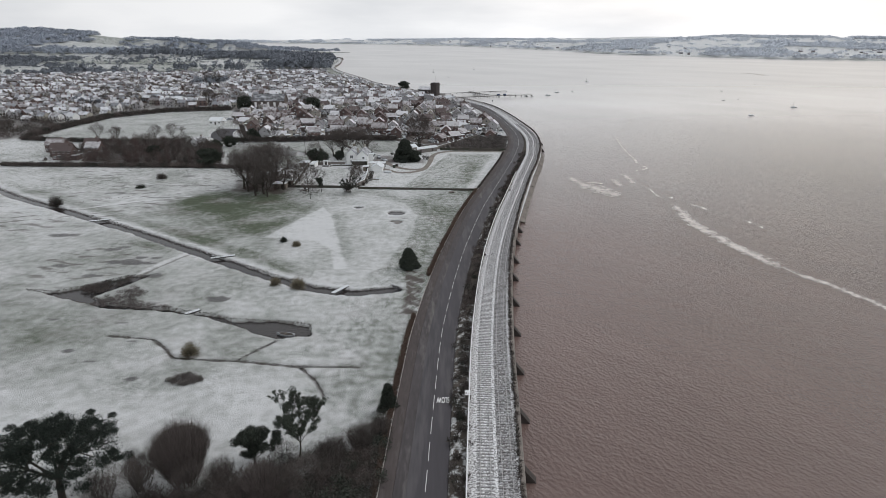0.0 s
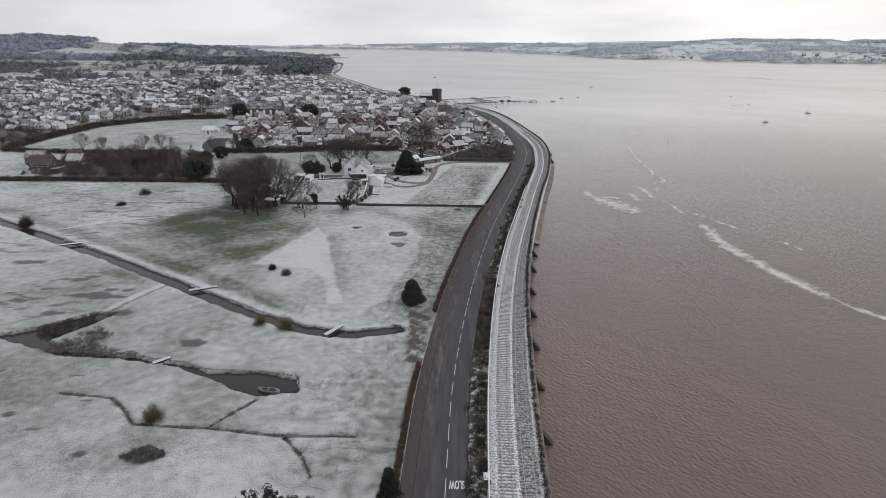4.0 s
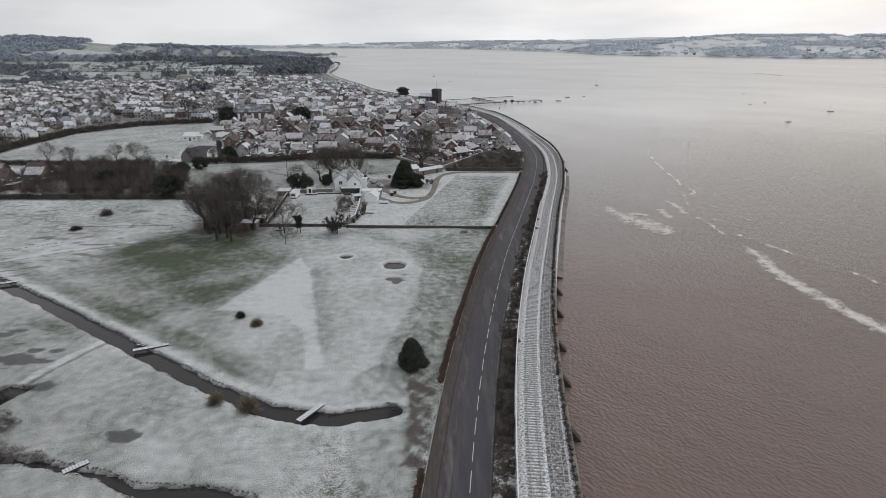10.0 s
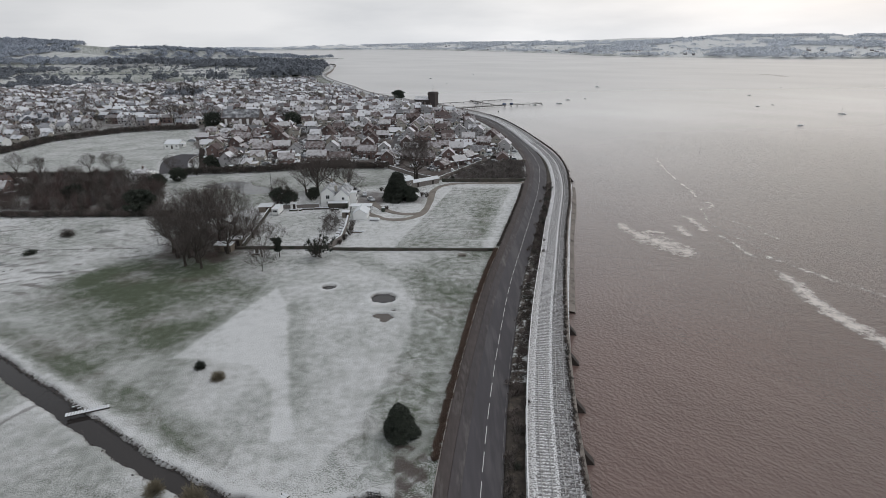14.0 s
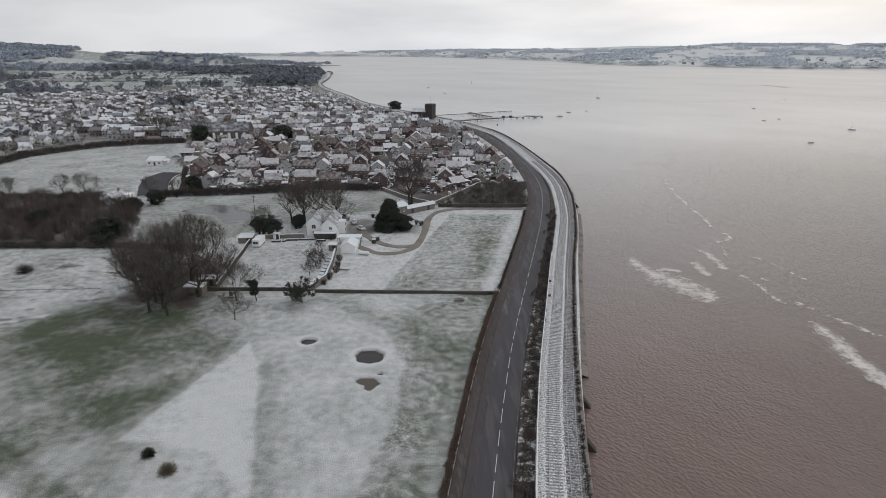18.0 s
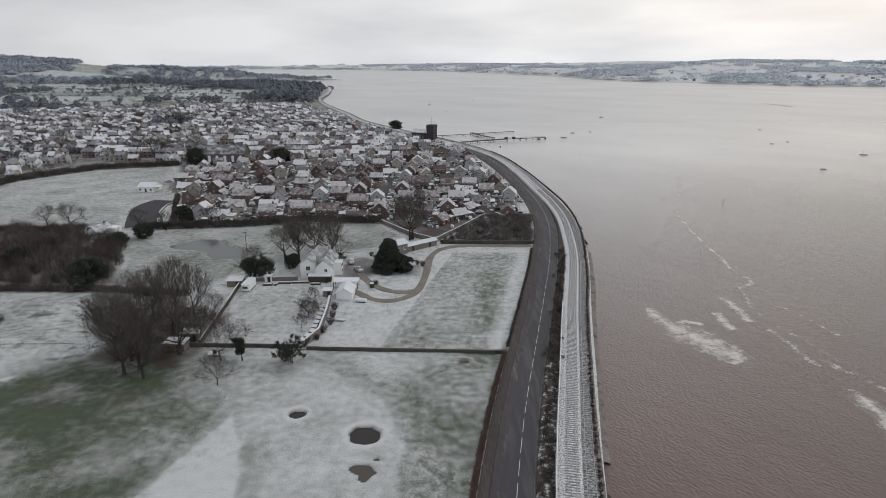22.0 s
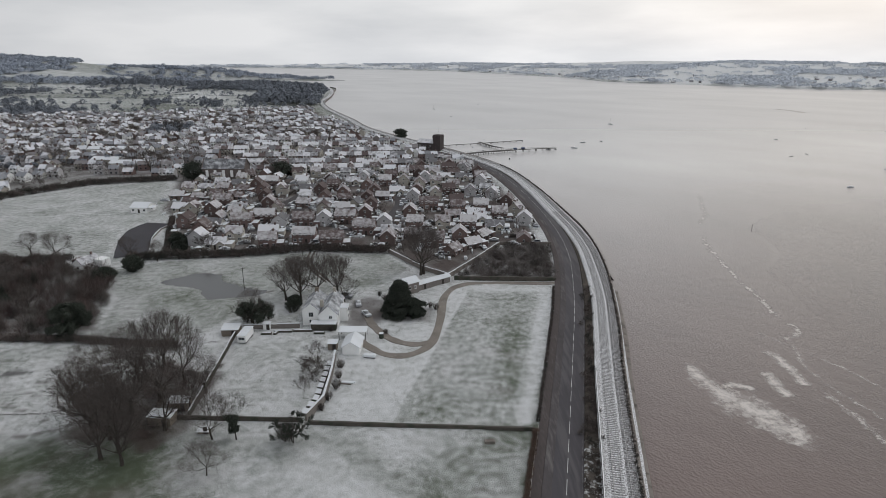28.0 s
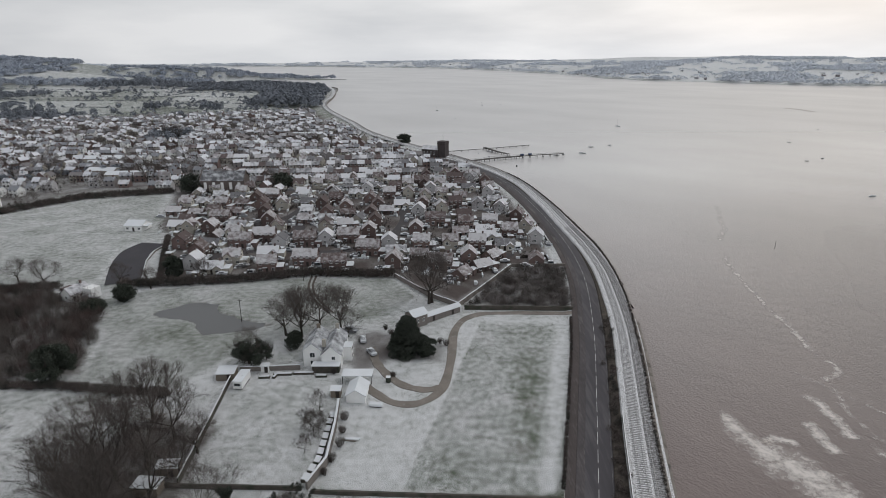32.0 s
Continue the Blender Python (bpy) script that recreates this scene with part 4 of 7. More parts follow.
def fan_bush(x, y, h, top, label, n=5200, stems=26, seed=1, material="bush"):
    """Many-stemmed coppiced bush: stems fan out from one stool, fine shoots thicken towards a domed top."""
    r = np.random.default_rng(seed)
    t = tagged(new("coppiced_bush"), label, "bush")
    t.matrix_basis = pose(x, y, 0)

    def shoots(k):
        a, q = r.random(k) * math.tau, np.sqrt(r.random(k)) * top
        lift = h * (1 - .22 * (q / top) ** 2 + .05 * r.normal(size=k))
        return np.column_stack([q * np.cos(a), q * np.sin(a), lift])
    bm = bmesh.new()
    for tip in shoots(stems):
        base = Vector((tip[0] * .35, tip[1] * .35, -.1))
        knee = base.lerp(Vector(tip), .45) + Vector(r.normal(size=3) * .15)
        tube(bm, base, knee, .1, .06, 4), tube(bm, knee, base.lerp(Vector(tip), .92), .06, .02, 3)
    part("stem", bm, M["bark"], t)
    tips = shoots(n)
    u = .12 + .68 * r.random((n, 1)) ** .75
    foot = tips * (.35, .35, 0)
    tips = tips - foot
    start = foot + tips * u + r.normal(size=(n, 3)) * .18
    end = foot + tips * np.minimum(1.02, u + .16 + .12 * r.random((n, 1))) + r.normal(size=(n, 3)) * h * .045
    side = np.cross(end - start, r.normal(size=(n, 3)))
    side /= np.linalg.norm(side, axis=1)[:, None] + 1e-9
    v = np.stack([start - side * .018, start + side * .018, end], 1).reshape(-1, 3)
    link_mesh("crown", v, np.arange(len(v)).reshape(-1, 3), M[material], t, "dense fine purple-brown shoots")
    return t


def pine_tree(x, y, h, width, seed, label, pads=64, per=520):
    """Spreading pine: forked trunk, bent dark limbs, flat pads of needles over a wide dome."""
    r = np.random.default_rng(seed)
    t = tagged(new("pine"), label, "tree")
    t.matrix_basis = pose(x, y, 0)
    bm = bmesh.new()
    tube(bm, (0, 0, -.3), (.2, 0, h * .3), .5, .38, 8)
    forks = []
    for i in range(7):
        a = i * math.tau / 7 + r.random() * .6
        q = Vector((math.cos(a) * width * .17, math.sin(a) * width * .17, h * (.5 + .16 * r.random())))
        tube(bm, (.2, 0, h * .29), q, .24, .14, 6)
        forks.append(q)
    part("trunk", bm, M["bark"], t)
    cs, ss = [], []
    bm = bmesh.new()
    for i in range(pads):
        u = (i + .5) / pads
        a, q = i * 2.39996 + r.normal() * .2, math.sqrt(u) * width / 2 * (.9 + .16 * r.random())
        z = h * (.97 - .36 * (q / (width / 2)) ** 2.2 - .12 * r.random())
        c = Vector((q * math.cos(a), q * math.sin(a), z))
        f = min(forks, key=lambda g: (g - c).length)
        bend = (f + c) / 2 + Vector((0, 0, -.25 + .5 * r.random()))
        tube(bm, f, bend, .1, .07, 4), tube(bm, bend, c, .07, .03, 3)
        s = width * (.055 + .05 * r.random())
        cs.append(c), ss.append((s * 1.2, s * 1.2, s * .5))
        for _ in range(2):
            e = c + Vector((r.normal() * s, r.normal() * s, -.2 + r.normal() * .3))
            cs.append(e), ss.append((s * .7, s * .7, s * .35))
    tagged(part("limbwork", bm, M["bark"], t), kind="stuff")
    v, f = clumps(np.array(cs), np.array(ss), per // 2, (.24, .07), seed=seed, upright=.3)
    link_mesh("crown", v, f, M["pine"], t, "flat dark pads of pine needles")
    return t


def ivy_tree(x, y, h, seed, label, spread=.6, leaf=(.2, .1), per=22, pad=.42, name="ivy_tree", low=.25):
    """A bare tree whose branch ends carry loose clumps of dark leaves."""
    segs, ends = branch_mesh(h, seed, spread, 4, .2, low=low)
    t = tagged(new(name), label, "tree")
    t.matrix_basis = pose(x, y, 0)
    bm = bmesh.new()
    for a, b, ra, rb, l in segs:
        tube(bm, a, b, max(ra, .03), max(rb, .025), 4)
    part("trunk", bm, M["bark"], t)
    c = np.array([p for p, d in ends])
    r = np.random.default_rng(seed)
    s = pad * (.6 + .8 * r.random((len(c), 1))) * np.array([[1, 1, .75]])
    v, f = clumps(c, s, per, leaf, seed=seed)
    link_mesh("crown", v, f, M["evergreen"], t, "loose clumps of dark glossy leaves")
    return t


# ---- buildings ----
def gable_roof(bm, w, d, z, rise, over=.35, thick=.18, hip=0.0):
    """Roof with its ridge along x: two thick slopes, closed at the ends."""
    x, y = w / 2 + over, d / 2 + over
    drop = over * rise / (d / 2)
    lo = z - drop
    ring = []
    for zz in (0, thick):
        ring.append([bm.verts.new(v) for v in ((-x, -y, lo + zz), (x, -y, lo + zz), (x, y, lo + zz), (-x, y, lo + zz), (-x + hip, 0, z + rise + zz), (x - hip, 0, z + rise + zz))])
    for k, ins in ((1, False), (0, True)):
        q = ring[k]
        for f in ((q[0], q[1], q[5], q[4]), (q[2], q[3], q[4], q[5])) + (((q[1], q[2], q[5]), (q[3], q[0], q[4])) if hip else ()):
            bm.faces.new(f[::-1] if ins else f)
    a, b = ring
    loop = [0, 1, 2, 3] if hip else [0, 1, 5, 2, 3, 4]
    for i, j in zip(loop, loop[1:] + loop[:1]):
        bm.faces.new((a[i], a[j], b[j], b[i]))


def gable_walls(bm, w, d, z, rise, hip=False):
    x, y = w / 2, d / 2
    v = [bm.verts.new(p) for p in ((-x, -y, -.3), (x, -y, -.3), (x, y, -.3), (-x, y, -.3), (-x, -y, z), (x, -y, z), (x, y, z), (-x, y, z))]
    bm.faces.new((v[0], v[1], v[5], v[4])), bm.faces.new((v[2], v[3], v[7], v[6]))
    if hip:
        bm.faces.new((v[1], v[2], v[6], v[5])), bm.faces.new((v[3], v[0], v[4], v[7]))
    else:
        r = [bm.verts.new((-x, 0, z + rise)), bm.verts.new((x, 0, z + rise))]
        bm.faces.new((v[1], v[2], v[6], r[1], v[5])), bm.faces.new((v[3], v[0], v[4], r[0], v[7]))


def window_part(parent, x, y, z, w, h, turn):
    """A window in a wall: a dark pane set back in a white frame with a sill."""
    bm = bmesh.new()

    def quad(pts, index):
        f = bm.faces.new([bm.verts.new(p) for p in pts])
        f.material_index = index

    b, o = .09, -.06
    for x0, x1, z0, z1 in ((-w / 2, w / 2, 0, b), (-w / 2, w / 2, h - b, h), (-w / 2, -w / 2 + b, b, h - b), (w / 2 - b, w / 2, b, h - b), (-.035, .035, b, h - b)):
        quad(((x0, o, z0), (x1, o, z0), (x1, o, z1), (x0, o, z1)), 0)
    quad(((-w / 2, o, h), (w / 2, o, h), (w / 2, .02, h), (-w / 2, .02, h)), 0)
    quad(((-w / 2 - .06, o - .08, -.02), (w / 2 + .06, o - .08, -.02), (w / 2 + .06, .02, 0), (-w / 2 - .06, .02, 0)), 0)
    quad(((-w / 2, -.02, 0), (w / 2, -.02, 0), (w / 2, -.02, h), (-w / 2, -.02, h)), 1)
    ob = part("window", bm, M["white"], parent, "", pose(x, y, z, 0, 0, turn))
    ob.data.materials.append(M["glass"])
    return ob


def house(name, w, d, eaves, rise, wall, roof, label, group="", chimney=True, storeys=2, wing=None, category="house", windows=3, hip=0.0):
    """Ridge along x; the front faces -y. wing: (x, width, depth) of a front gable."""
    thing = tagged(new(name), label, category, group)
    bm = bmesh.new()
    gable_walls(bm, w, d, eaves, rise, bool(hip))
    part("wall", bm, M[wall], thing)
    bm = bmesh.new()
    gable_roof(bm, w, d, eaves, rise, hip=hip)
    part("roof", bm, M[roof], thing)
    if storeys and w > 5.5 and category in ("house",):
        part("garage", box_data(2.7, 5.2, 2.3, .03), M[wall], thing, "", pose(w / 2 + 1.3, -.8, 0))
        part("garage_roof", box_data(2.95, 5.4, .16, .03, 2.3), M["snowroof"], thing, "flat roof white with snow", pose(w / 2 + 1.32, -.8, 0))
        part("canopy", box_data(1.7, .9, .14, .02, 2.25), M["snowroof"], thing, "", pose(-.1 * w, -d / 2 - .4, 0))
    if chimney:
        bm = box_data(.7, .55, 1.5, .03, eaves + rise - .5)
        part("chimney", bm, M["brick"], thing, "", pose(w * .32, 0, 0))
    if wing:
        wx, ww, wd = wing
        rr = rise * ww / d * .95
        bm = bmesh.new()
        gable_walls(bm, wd, ww, eaves, rr)
        part("wing_wall", bm, M[wall], thing, "", pose(wx, -d / 2 - wd / 2 + 1.2, 0, 0, 0, 90))
        bm = bmesh.new()
        gable_roof(bm, wd + 1.5, ww, eaves, rr, over=.25)
        part("wing_roof", bm, M[roof], thing, "", pose(wx, -d / 2 - wd / 2 + 1.9, 0, 0, 0, 90))
        window_part(thing, wx, -d / 2 - wd + 1.17, eaves - 1.6, 1.3, 1.2, 0)
    for s in range(storeys):
        z = .9 + s * 2.5
        for i in range(windows):
            x = (i + .5) / windows * w - w / 2
            if wing and abs(x - wing[0]) < wing[1] / 2 + .5:
                continue
            if s == 0 and i == windows // 2:
                part("door", box_data(.95, .1, 2.0, .01), M["dark"], thing, "", pose(x, -d / 2 - .02, 0))
            else:
                window_part(thing, x, -d / 2 - .03, z, 1.25, 1.15, 0)
        window_part(thing, w / 2 + .03, 0, z, 1.0, 1.1, 90)
        window_part(thing, -w / 2 - .03, 0, z, 1.0, 1.1, -90)
    return thing


KINDS = [
    house("house", 7.2, 6.2, 4.1, 2.6, "brick", "tile", "red-brown brick two-storey house with a snow-dusted tiled roof", "estate houses"),
    house("house", 6.6, 6.0, 4.1, 2.6, "cream", "tile", "cream rendered two-storey house with a snow-dusted tiled roof", "estate houses", wing=(-1.6, 3.0, 1.8)),
    house("house", 9.6, 6.2, 4.1, 2.6, "brick", "tile", "wide brick semi-detached house with snow lying on the roof", "estate houses", windows=4),
    house("bungalow", 8.4, 6.2, 2.3, 2.3, "cream", "slate", "cream bungalow with a snow-covered roof", "estate houses", storeys=1, wing=(2.2, 3.4, 1.8)),
    house("bungalow", 7.4, 5.8, 2.3, 2.2, "brick", "tile", "small brick bungalow with a half snow-covered roof", "estate houses", storeys=1),
    house("house", 6, 6.4, 4.2, 2.6, "farwall", "slate", "pale grey rendered house with a snow-covered slate roof", "estate houses"),
    house("terrace_house", 5.2, 7.2, 4.8, 2.2, "brick", "slate", "narrow brick terrace house with a snowy slate roof", "terraced houses", windows=2),
    house("terrace_house", 5.2, 7.2, 4.8, 2.2, "white", "slate", "narrow white terrace house with a snowy slate roof", "terraced houses", windows=2),
    house("terrace_house", 5.2, 7, 4.6, 2.2, "cream", "tile", "narrow cream terrace house with a snow-dusted roof", "terraced houses", windows=2),
]
used = [False] * len(KINDS)
PLACED = []


def place(kind, x, y, turn, z=None):
    m = pose(x, y, float(height(np.array([x]), np.array([y]))[0]) if z is None else z, 0, 0, turn)
    PLACED.append((x, y))
    if used[kind]:
        return copy_thing(KINDS[kind], m)
    used[kind] = True
    KINDS[kind].matrix_basis = m
    return KINDS[kind]

# estate nearest the field: kind, x, y, turn
ESTATE_WEST = [(4, -153, 451, 0), (4, -139, 446, 0), (1, -129, 445, 0), (4, -120, 449, 0), (4, -156, 477, 0), (3, -144, 471, 0), (3, -141, 488, 0), (4, -122, 468, 0), (1, -131, 417, 90), (0, -121, 417, 90), (1, -106, 407, 0), (4, -114, 405, 90), (0, -125, 394, 90), (0, -113, 382, 90), (5, -109, 367, 90), (1, -95, 372, 0), (3, -83, 381, 0), (0, -117, 478, 90), (0, -109, 463, 90), (0, -103, 446, 90), (0, -97, 431, 90), (1, -89, 417, 90), (5, -81, 393, 90)]
ESTATE_MID = [(2, -71, 397, 0), (5, -62, 399, 90), (2, -65, 371, 0), (3, -85, 470, 0), (3, -94, 498, 0), (5, -74, 490, 90), (0, -76, 464, 90), (0, -70, 444, 90), (1, -66, 419, 90), (0, -62, 457, 90), (2, -52, 402, 0), (0, -44, 411, 90), (2, -41, 384, 0), (5, -33, 393, 90), (0, -43, 428, 90), (0, -47, 444, 90), (0, -45, 462, 90), (0, -22, 414, 90), (3, -32, 465, 0), (5, -22, 449, 90), (2, -13, 430, 0), (3, -29, 382, 0), (0, -29, 368, 90), (4, -19, 378, 0)]
ESTATE_EAST = [(1, -6, 392, 0), (0, 6, 392, 0), (3, 18, 391, 0), (4, -1, 411, 0), (1, 31, 418, 60), (0, 14, 426, 0), (5, 18, 492, 70), (5, 10, 535, 60), (5, 22, 455, 80), (0, 29, 438, 70), (5, 33, 400, 75), (4, 29, 372, 90), (4, -2, 355, 60), (4, 6, 364, 30), (4, 11, 376, 60), (1, -10, 455, 90), (5, 10, 462, 90), (3, 7, 508, 0), (3, -5, 508, 0), (5, -15, 570, 0), (1, -10, 488, 0), (0, 22, 410, 0), (5, -56, 502, 90), (0, -41, 490, 0), (1, -30, 492, 90), (2, -23, 524, 0), (0, -41, 533, 90), (5, -17, 503, 90), (1, 1, 476, 0)]
for k, x, y, turn in ESTATE_WEST + ESTATE_MID + ESTATE_EAST:
    place(k, x, y, turn + random.uniform(-6, 6))

# infill between them, keeping clear of the streets
STREETS = [[(-36, 492), (-33, 466), (-29, 440), (-32, 415), (-38, 400), (-58, 386), (-90, 390)], [(-92, 440), (-80, 425), (-83, 405), (-90, 390), (-118, 374)], [(-29, 440), (-5, 442), (20, 440)], [(-38, 400), (-12, 402), (20, 380)], [(-142, 460), (-110, 432), (-92, 440), (-80, 480), (-36, 492), (0, 495)]]
rng = random.Random(21)
for gy_ in range(364, 560, 10):
    for gx_ in range(-160, 40, 10):
        x, y = gx_ + rng.uniform(-2.5, 2.5), gy_ + rng.uniform(-2, 2)
        if float(inside(VILLAGE, np.array([x]), np.array([y]))[0]) < 5 or any(math.hypot(x - a, (y - b)) < 9.6 for a, b in PLACED):
            continue
        if min(float(near_line(s, np.array([x]), np.array([y]))[0]) for s in STREETS) < 5.5:
            continue
        place(rng.choice((0, 2, 4, 3, 1, 5, 3, 0)), x, y, rng.choice((0, 0, 90)) + rng.uniform(-10, 10))
NEAR_HOUSES = list(PLACED)

# streets of terraces and villas behind it, in rows
rng = random.Random(11)
ROWS = [(-135, 520, -60, 530, 6), (-170, 545, -40, 552, 7), (-60, 545, -10, 552, 5), (-160, 572, -35, 585, 6), (-120, 600, -40, 608, 7), (-190, 610, -130, 612, 8), (-150, 632, -60, 640, 7), (-250, 660, -110, 672, 6)]
for x0, y0, x1, y1, k in ROWS:
    n = int(math.hypot(x1 - x0, y1 - y0) / 5.4)
    turn = math.degrees(math.atan2(y1 - y0, x1 - x0))
    for i in range(n):
        if rng.random() < .12:
            continue
        u = (i + .5) / n
        place(rng.choice((k, 7, 7, 8, 6)), x0 + (x1 - x0) * u, y0 + (y1 - y0) * u, turn)
for x, y, turn in ((-206, 316, 0), (-196, 304, 10), (-181, 307, 0), (-190, 296, 0), (-188, 318, 0)):
    place(2 if x < -189 else 0, x, y, turn)


def far_houses(name, spots, seed, label, walls=("brick", "farwall", "farwall", "cream", "farwall", "white")):
    """Houses too far to pick apart: walls and roofs joined, one mesh for each material."""
    r = np.random.default_rng(seed)
    parts = {k: ([], []) for k in ("brick", "farwall", "white", "cream", "far_tile", "far_slate", "glass")}
    for x, y, turn, w, d, e, rise in spots:
        z0 = float(height(np.array([x]), np.array([y]))[0])
        c, s = math.cos(turn), math.sin(turn)

        def put(key, verts, faces):
            V, F = parts[key]
            o = len(V)
            V += [(x + a * c - b * s, y + a * s + b * c, z0 + h) for a, b, h in verts]
            F += [tuple(o + i for i in f) for f in faces]

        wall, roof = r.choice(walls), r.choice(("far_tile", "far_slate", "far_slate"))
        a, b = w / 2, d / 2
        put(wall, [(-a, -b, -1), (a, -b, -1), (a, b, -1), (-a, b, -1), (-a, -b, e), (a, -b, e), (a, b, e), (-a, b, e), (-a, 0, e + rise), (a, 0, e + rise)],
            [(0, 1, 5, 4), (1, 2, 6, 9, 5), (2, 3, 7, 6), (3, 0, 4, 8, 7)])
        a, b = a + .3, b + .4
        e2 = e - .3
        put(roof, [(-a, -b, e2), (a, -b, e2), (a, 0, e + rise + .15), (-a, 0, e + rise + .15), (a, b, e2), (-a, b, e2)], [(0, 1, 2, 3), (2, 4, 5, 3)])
        if r.random() < .7:
            q = w * .3
            put("brick", [(q - .4, -.4, e + rise - .5), (q + .4, -.4, e + rise - .5), (q + .4, .4, e + rise - .5), (q - .4, .4, e + rise - .5), (q - .4, -.4, e + rise + 1.2), (q + .4, -.4, e + rise + 1.2), (q + .4, .4, e + rise + 1.2), (q - .4, .4, e + rise + 1.2)], [(4, 5, 6, 7), (0, 1, 5, 4), (1, 2, 6, 5), (2, 3, 7, 6), (3, 0, 4, 7)])
        n = max(2, int(w / 2.8))
        for s2 in range(2 if e > 4 else 1):
            for i in range(n):
                u = (i + .5) / n * w - w / 2
                z = 1 + 2.5 * s2
                put("glass", [(u - .55, -d / 2 - .05, z), (u + .55, -d / 2 - .05, z), (u + .55, -d / 2 - .05, z + 1.2), (u - .55, -d / 2 - .05, z + 1.2)], [(0, 1, 2, 3)])
    thing = tagged(new(name), label, "houses", kind="stuff")
    for key, (V, F) in parts.items():
        if V:
            link_mesh({"glass": "windows", "far_tile": "tiled_roofs", "far_slate": "slate_roofs"}.get(key, key + "_walls"), V, F, M[key], thing)
    return thing


spots = []
rng = random.Random(5)
cells = {}
for x, y in PLACED:
    cells.setdefault((int(x // 12), int(y // 12)), []).append((x, y))
yy = 428.0
while yy < 1060:
    x = -760.0 + rng.uniform(0, 10)
    run, turn = 0, 0
    while x < 20:
        if run <= 0:
            run = rng.randint(3, 9)
            turn = rng.choice((0, 0, .2, -.25, .5, math.pi / 2, 1.2)) + rng.uniform(-.08, .08)
            shift, kind = rng.uniform(-4, 4), rng.random()
            x += rng.uniform(4, 16)
        w = 4.7 if kind < .5 else rng.uniform(5.6, 8)
        px, py = x, yy + shift
        x += w + (0.1 if kind < .5 else rng.uniform(1.5, 5))
        run -= 1
        if float(inside(VILLAGE, np.array([px]), np.array([py]))[0]) < 5 or rng.random() < .1 or (py < 505 and px > -258):
            continue
        i, j = int(px // 12), int(py // 12)
        if any(abs(px - a) < 7 and abs(py - b) < 8 for u in (-1, 0, 1) for v in (-1, 0, 1) for a, b in cells.get((i + u, j + v), ())):
            continue
        e = 4.6 if rng.random() < .7 else 2.6
        spots.append((px, py, turn, w, 5.8, e, rng.uniform(1.5, 2.3)))
    yy += rng.uniform(10.5, 18)
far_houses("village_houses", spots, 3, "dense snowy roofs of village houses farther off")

# street trees and garden shrubs between the houses
pts = np.array([(s[0] + rng.uniform(-8, 8), s[1] + rng.uniform(6, 12)) for s in spots for _ in range(2) if rng.random() < .6] + [(x + rng.uniform(-8, 8), y + rng.choice((-5, 5, 6)) + rng.uniform(-1, 1)) for x, y in PLACED for _ in range(5) if rng.random() < .8])
pz = height(pts[:, 0], pts[:, 1])
hs = np.array([rng.choice((.7, .9, 1.2, 1.6, 2.4, 3.2)) for _ in pts])
v, f = clumps(np.column_stack([pts, pz + hs * .8]), np.stack([hs * .8, hs * .8, hs], 1), 40, (1.0, .12), seed=4, upright=.4)
tagged(link_mesh("garden_shrubs", v, f, M["scrub"]), "dark winter shrubs and trees among village gardens", "shrubs", kind="stuff")

# ---- the white house by the paddock ----
white_house = tagged(new("white_house"), "large white rendered country house with twin snowy gabled roofs", "house")
for w, d, x, y, e, rise in ((12, 5.6, -45.2, 293, 6.0, 2.6), (13.5, 5.8, -39.3, 292.4, 5.3, 2.9)):
    bm = bmesh.new()
    gable_walls(bm, w, d, e, rise)
    part("wall", bm, M["white"], white_house, "", pose(x, y, 0, 0, 0, 90))
    bm = bmesh.new()
    gable_roof(bm, w, d, e, rise, over=.3)
    part("roof", bm, M["oldslate"], white_house, "slate roof with lying snow", pose(x, y, 0, 0, 0, 90))
for x, y, z in ((-41.8, 288.5, 7.6), (-39.3, 298, 8.2), (-45.2, 297.5, 8.4)):
    part("chimney", box_data(1.1, .8, 2.6, .05, z - 1), M["timber"] if x < -45 else M["cream"], white_house, "", pose(x, y, 0))
part("porch", box_data(8, 2.6, 2.5, .05), M["ivy"], white_house, "low dark stone lean-to", pose(-40.6, 284.5, 0))
part("porch_roof", box_data(8.4, 3, .2, .03, 2.5), M["snowroof"], white_house, "", pose(-40.6, 284.5, 0))
part("bay", box_data(2.6, 3.2, 5.2, .05), M["white"], white_house, "", pose(-35.2, 292, 0))
part("bay_roof", box_data(3, 3.6, .2, .03, 5.2), M["snowroof"], white_house, "", pose(-35.2, 292, 0))
for x, y, z, w, h, turn in ((-45.2, 286.96, 3.4, 1.6, 1.8, 0), (-45.2, 286.96, .8, 1.4, 1.5, 0), (-38.6, 285.61, 3.3, 1.1, 1.3, 0), (-33.87, 292, 3.2, 2.4, 1.4, 90), (-33.87, 292, .8, 2.4, 1.4, 90), (-36.37, 296.5, 3.2, 1.1, 1.3, 90), (-36.37, 288, 3.2, 1.0, 1.2, 90), (-48.03, 290, 3.4, 1.2, 1.4, -90), (-48.03, 296, 3.4, 1.2, 1.4, -90)):
    window_part(white_house, x, y, z, w, h, turn)

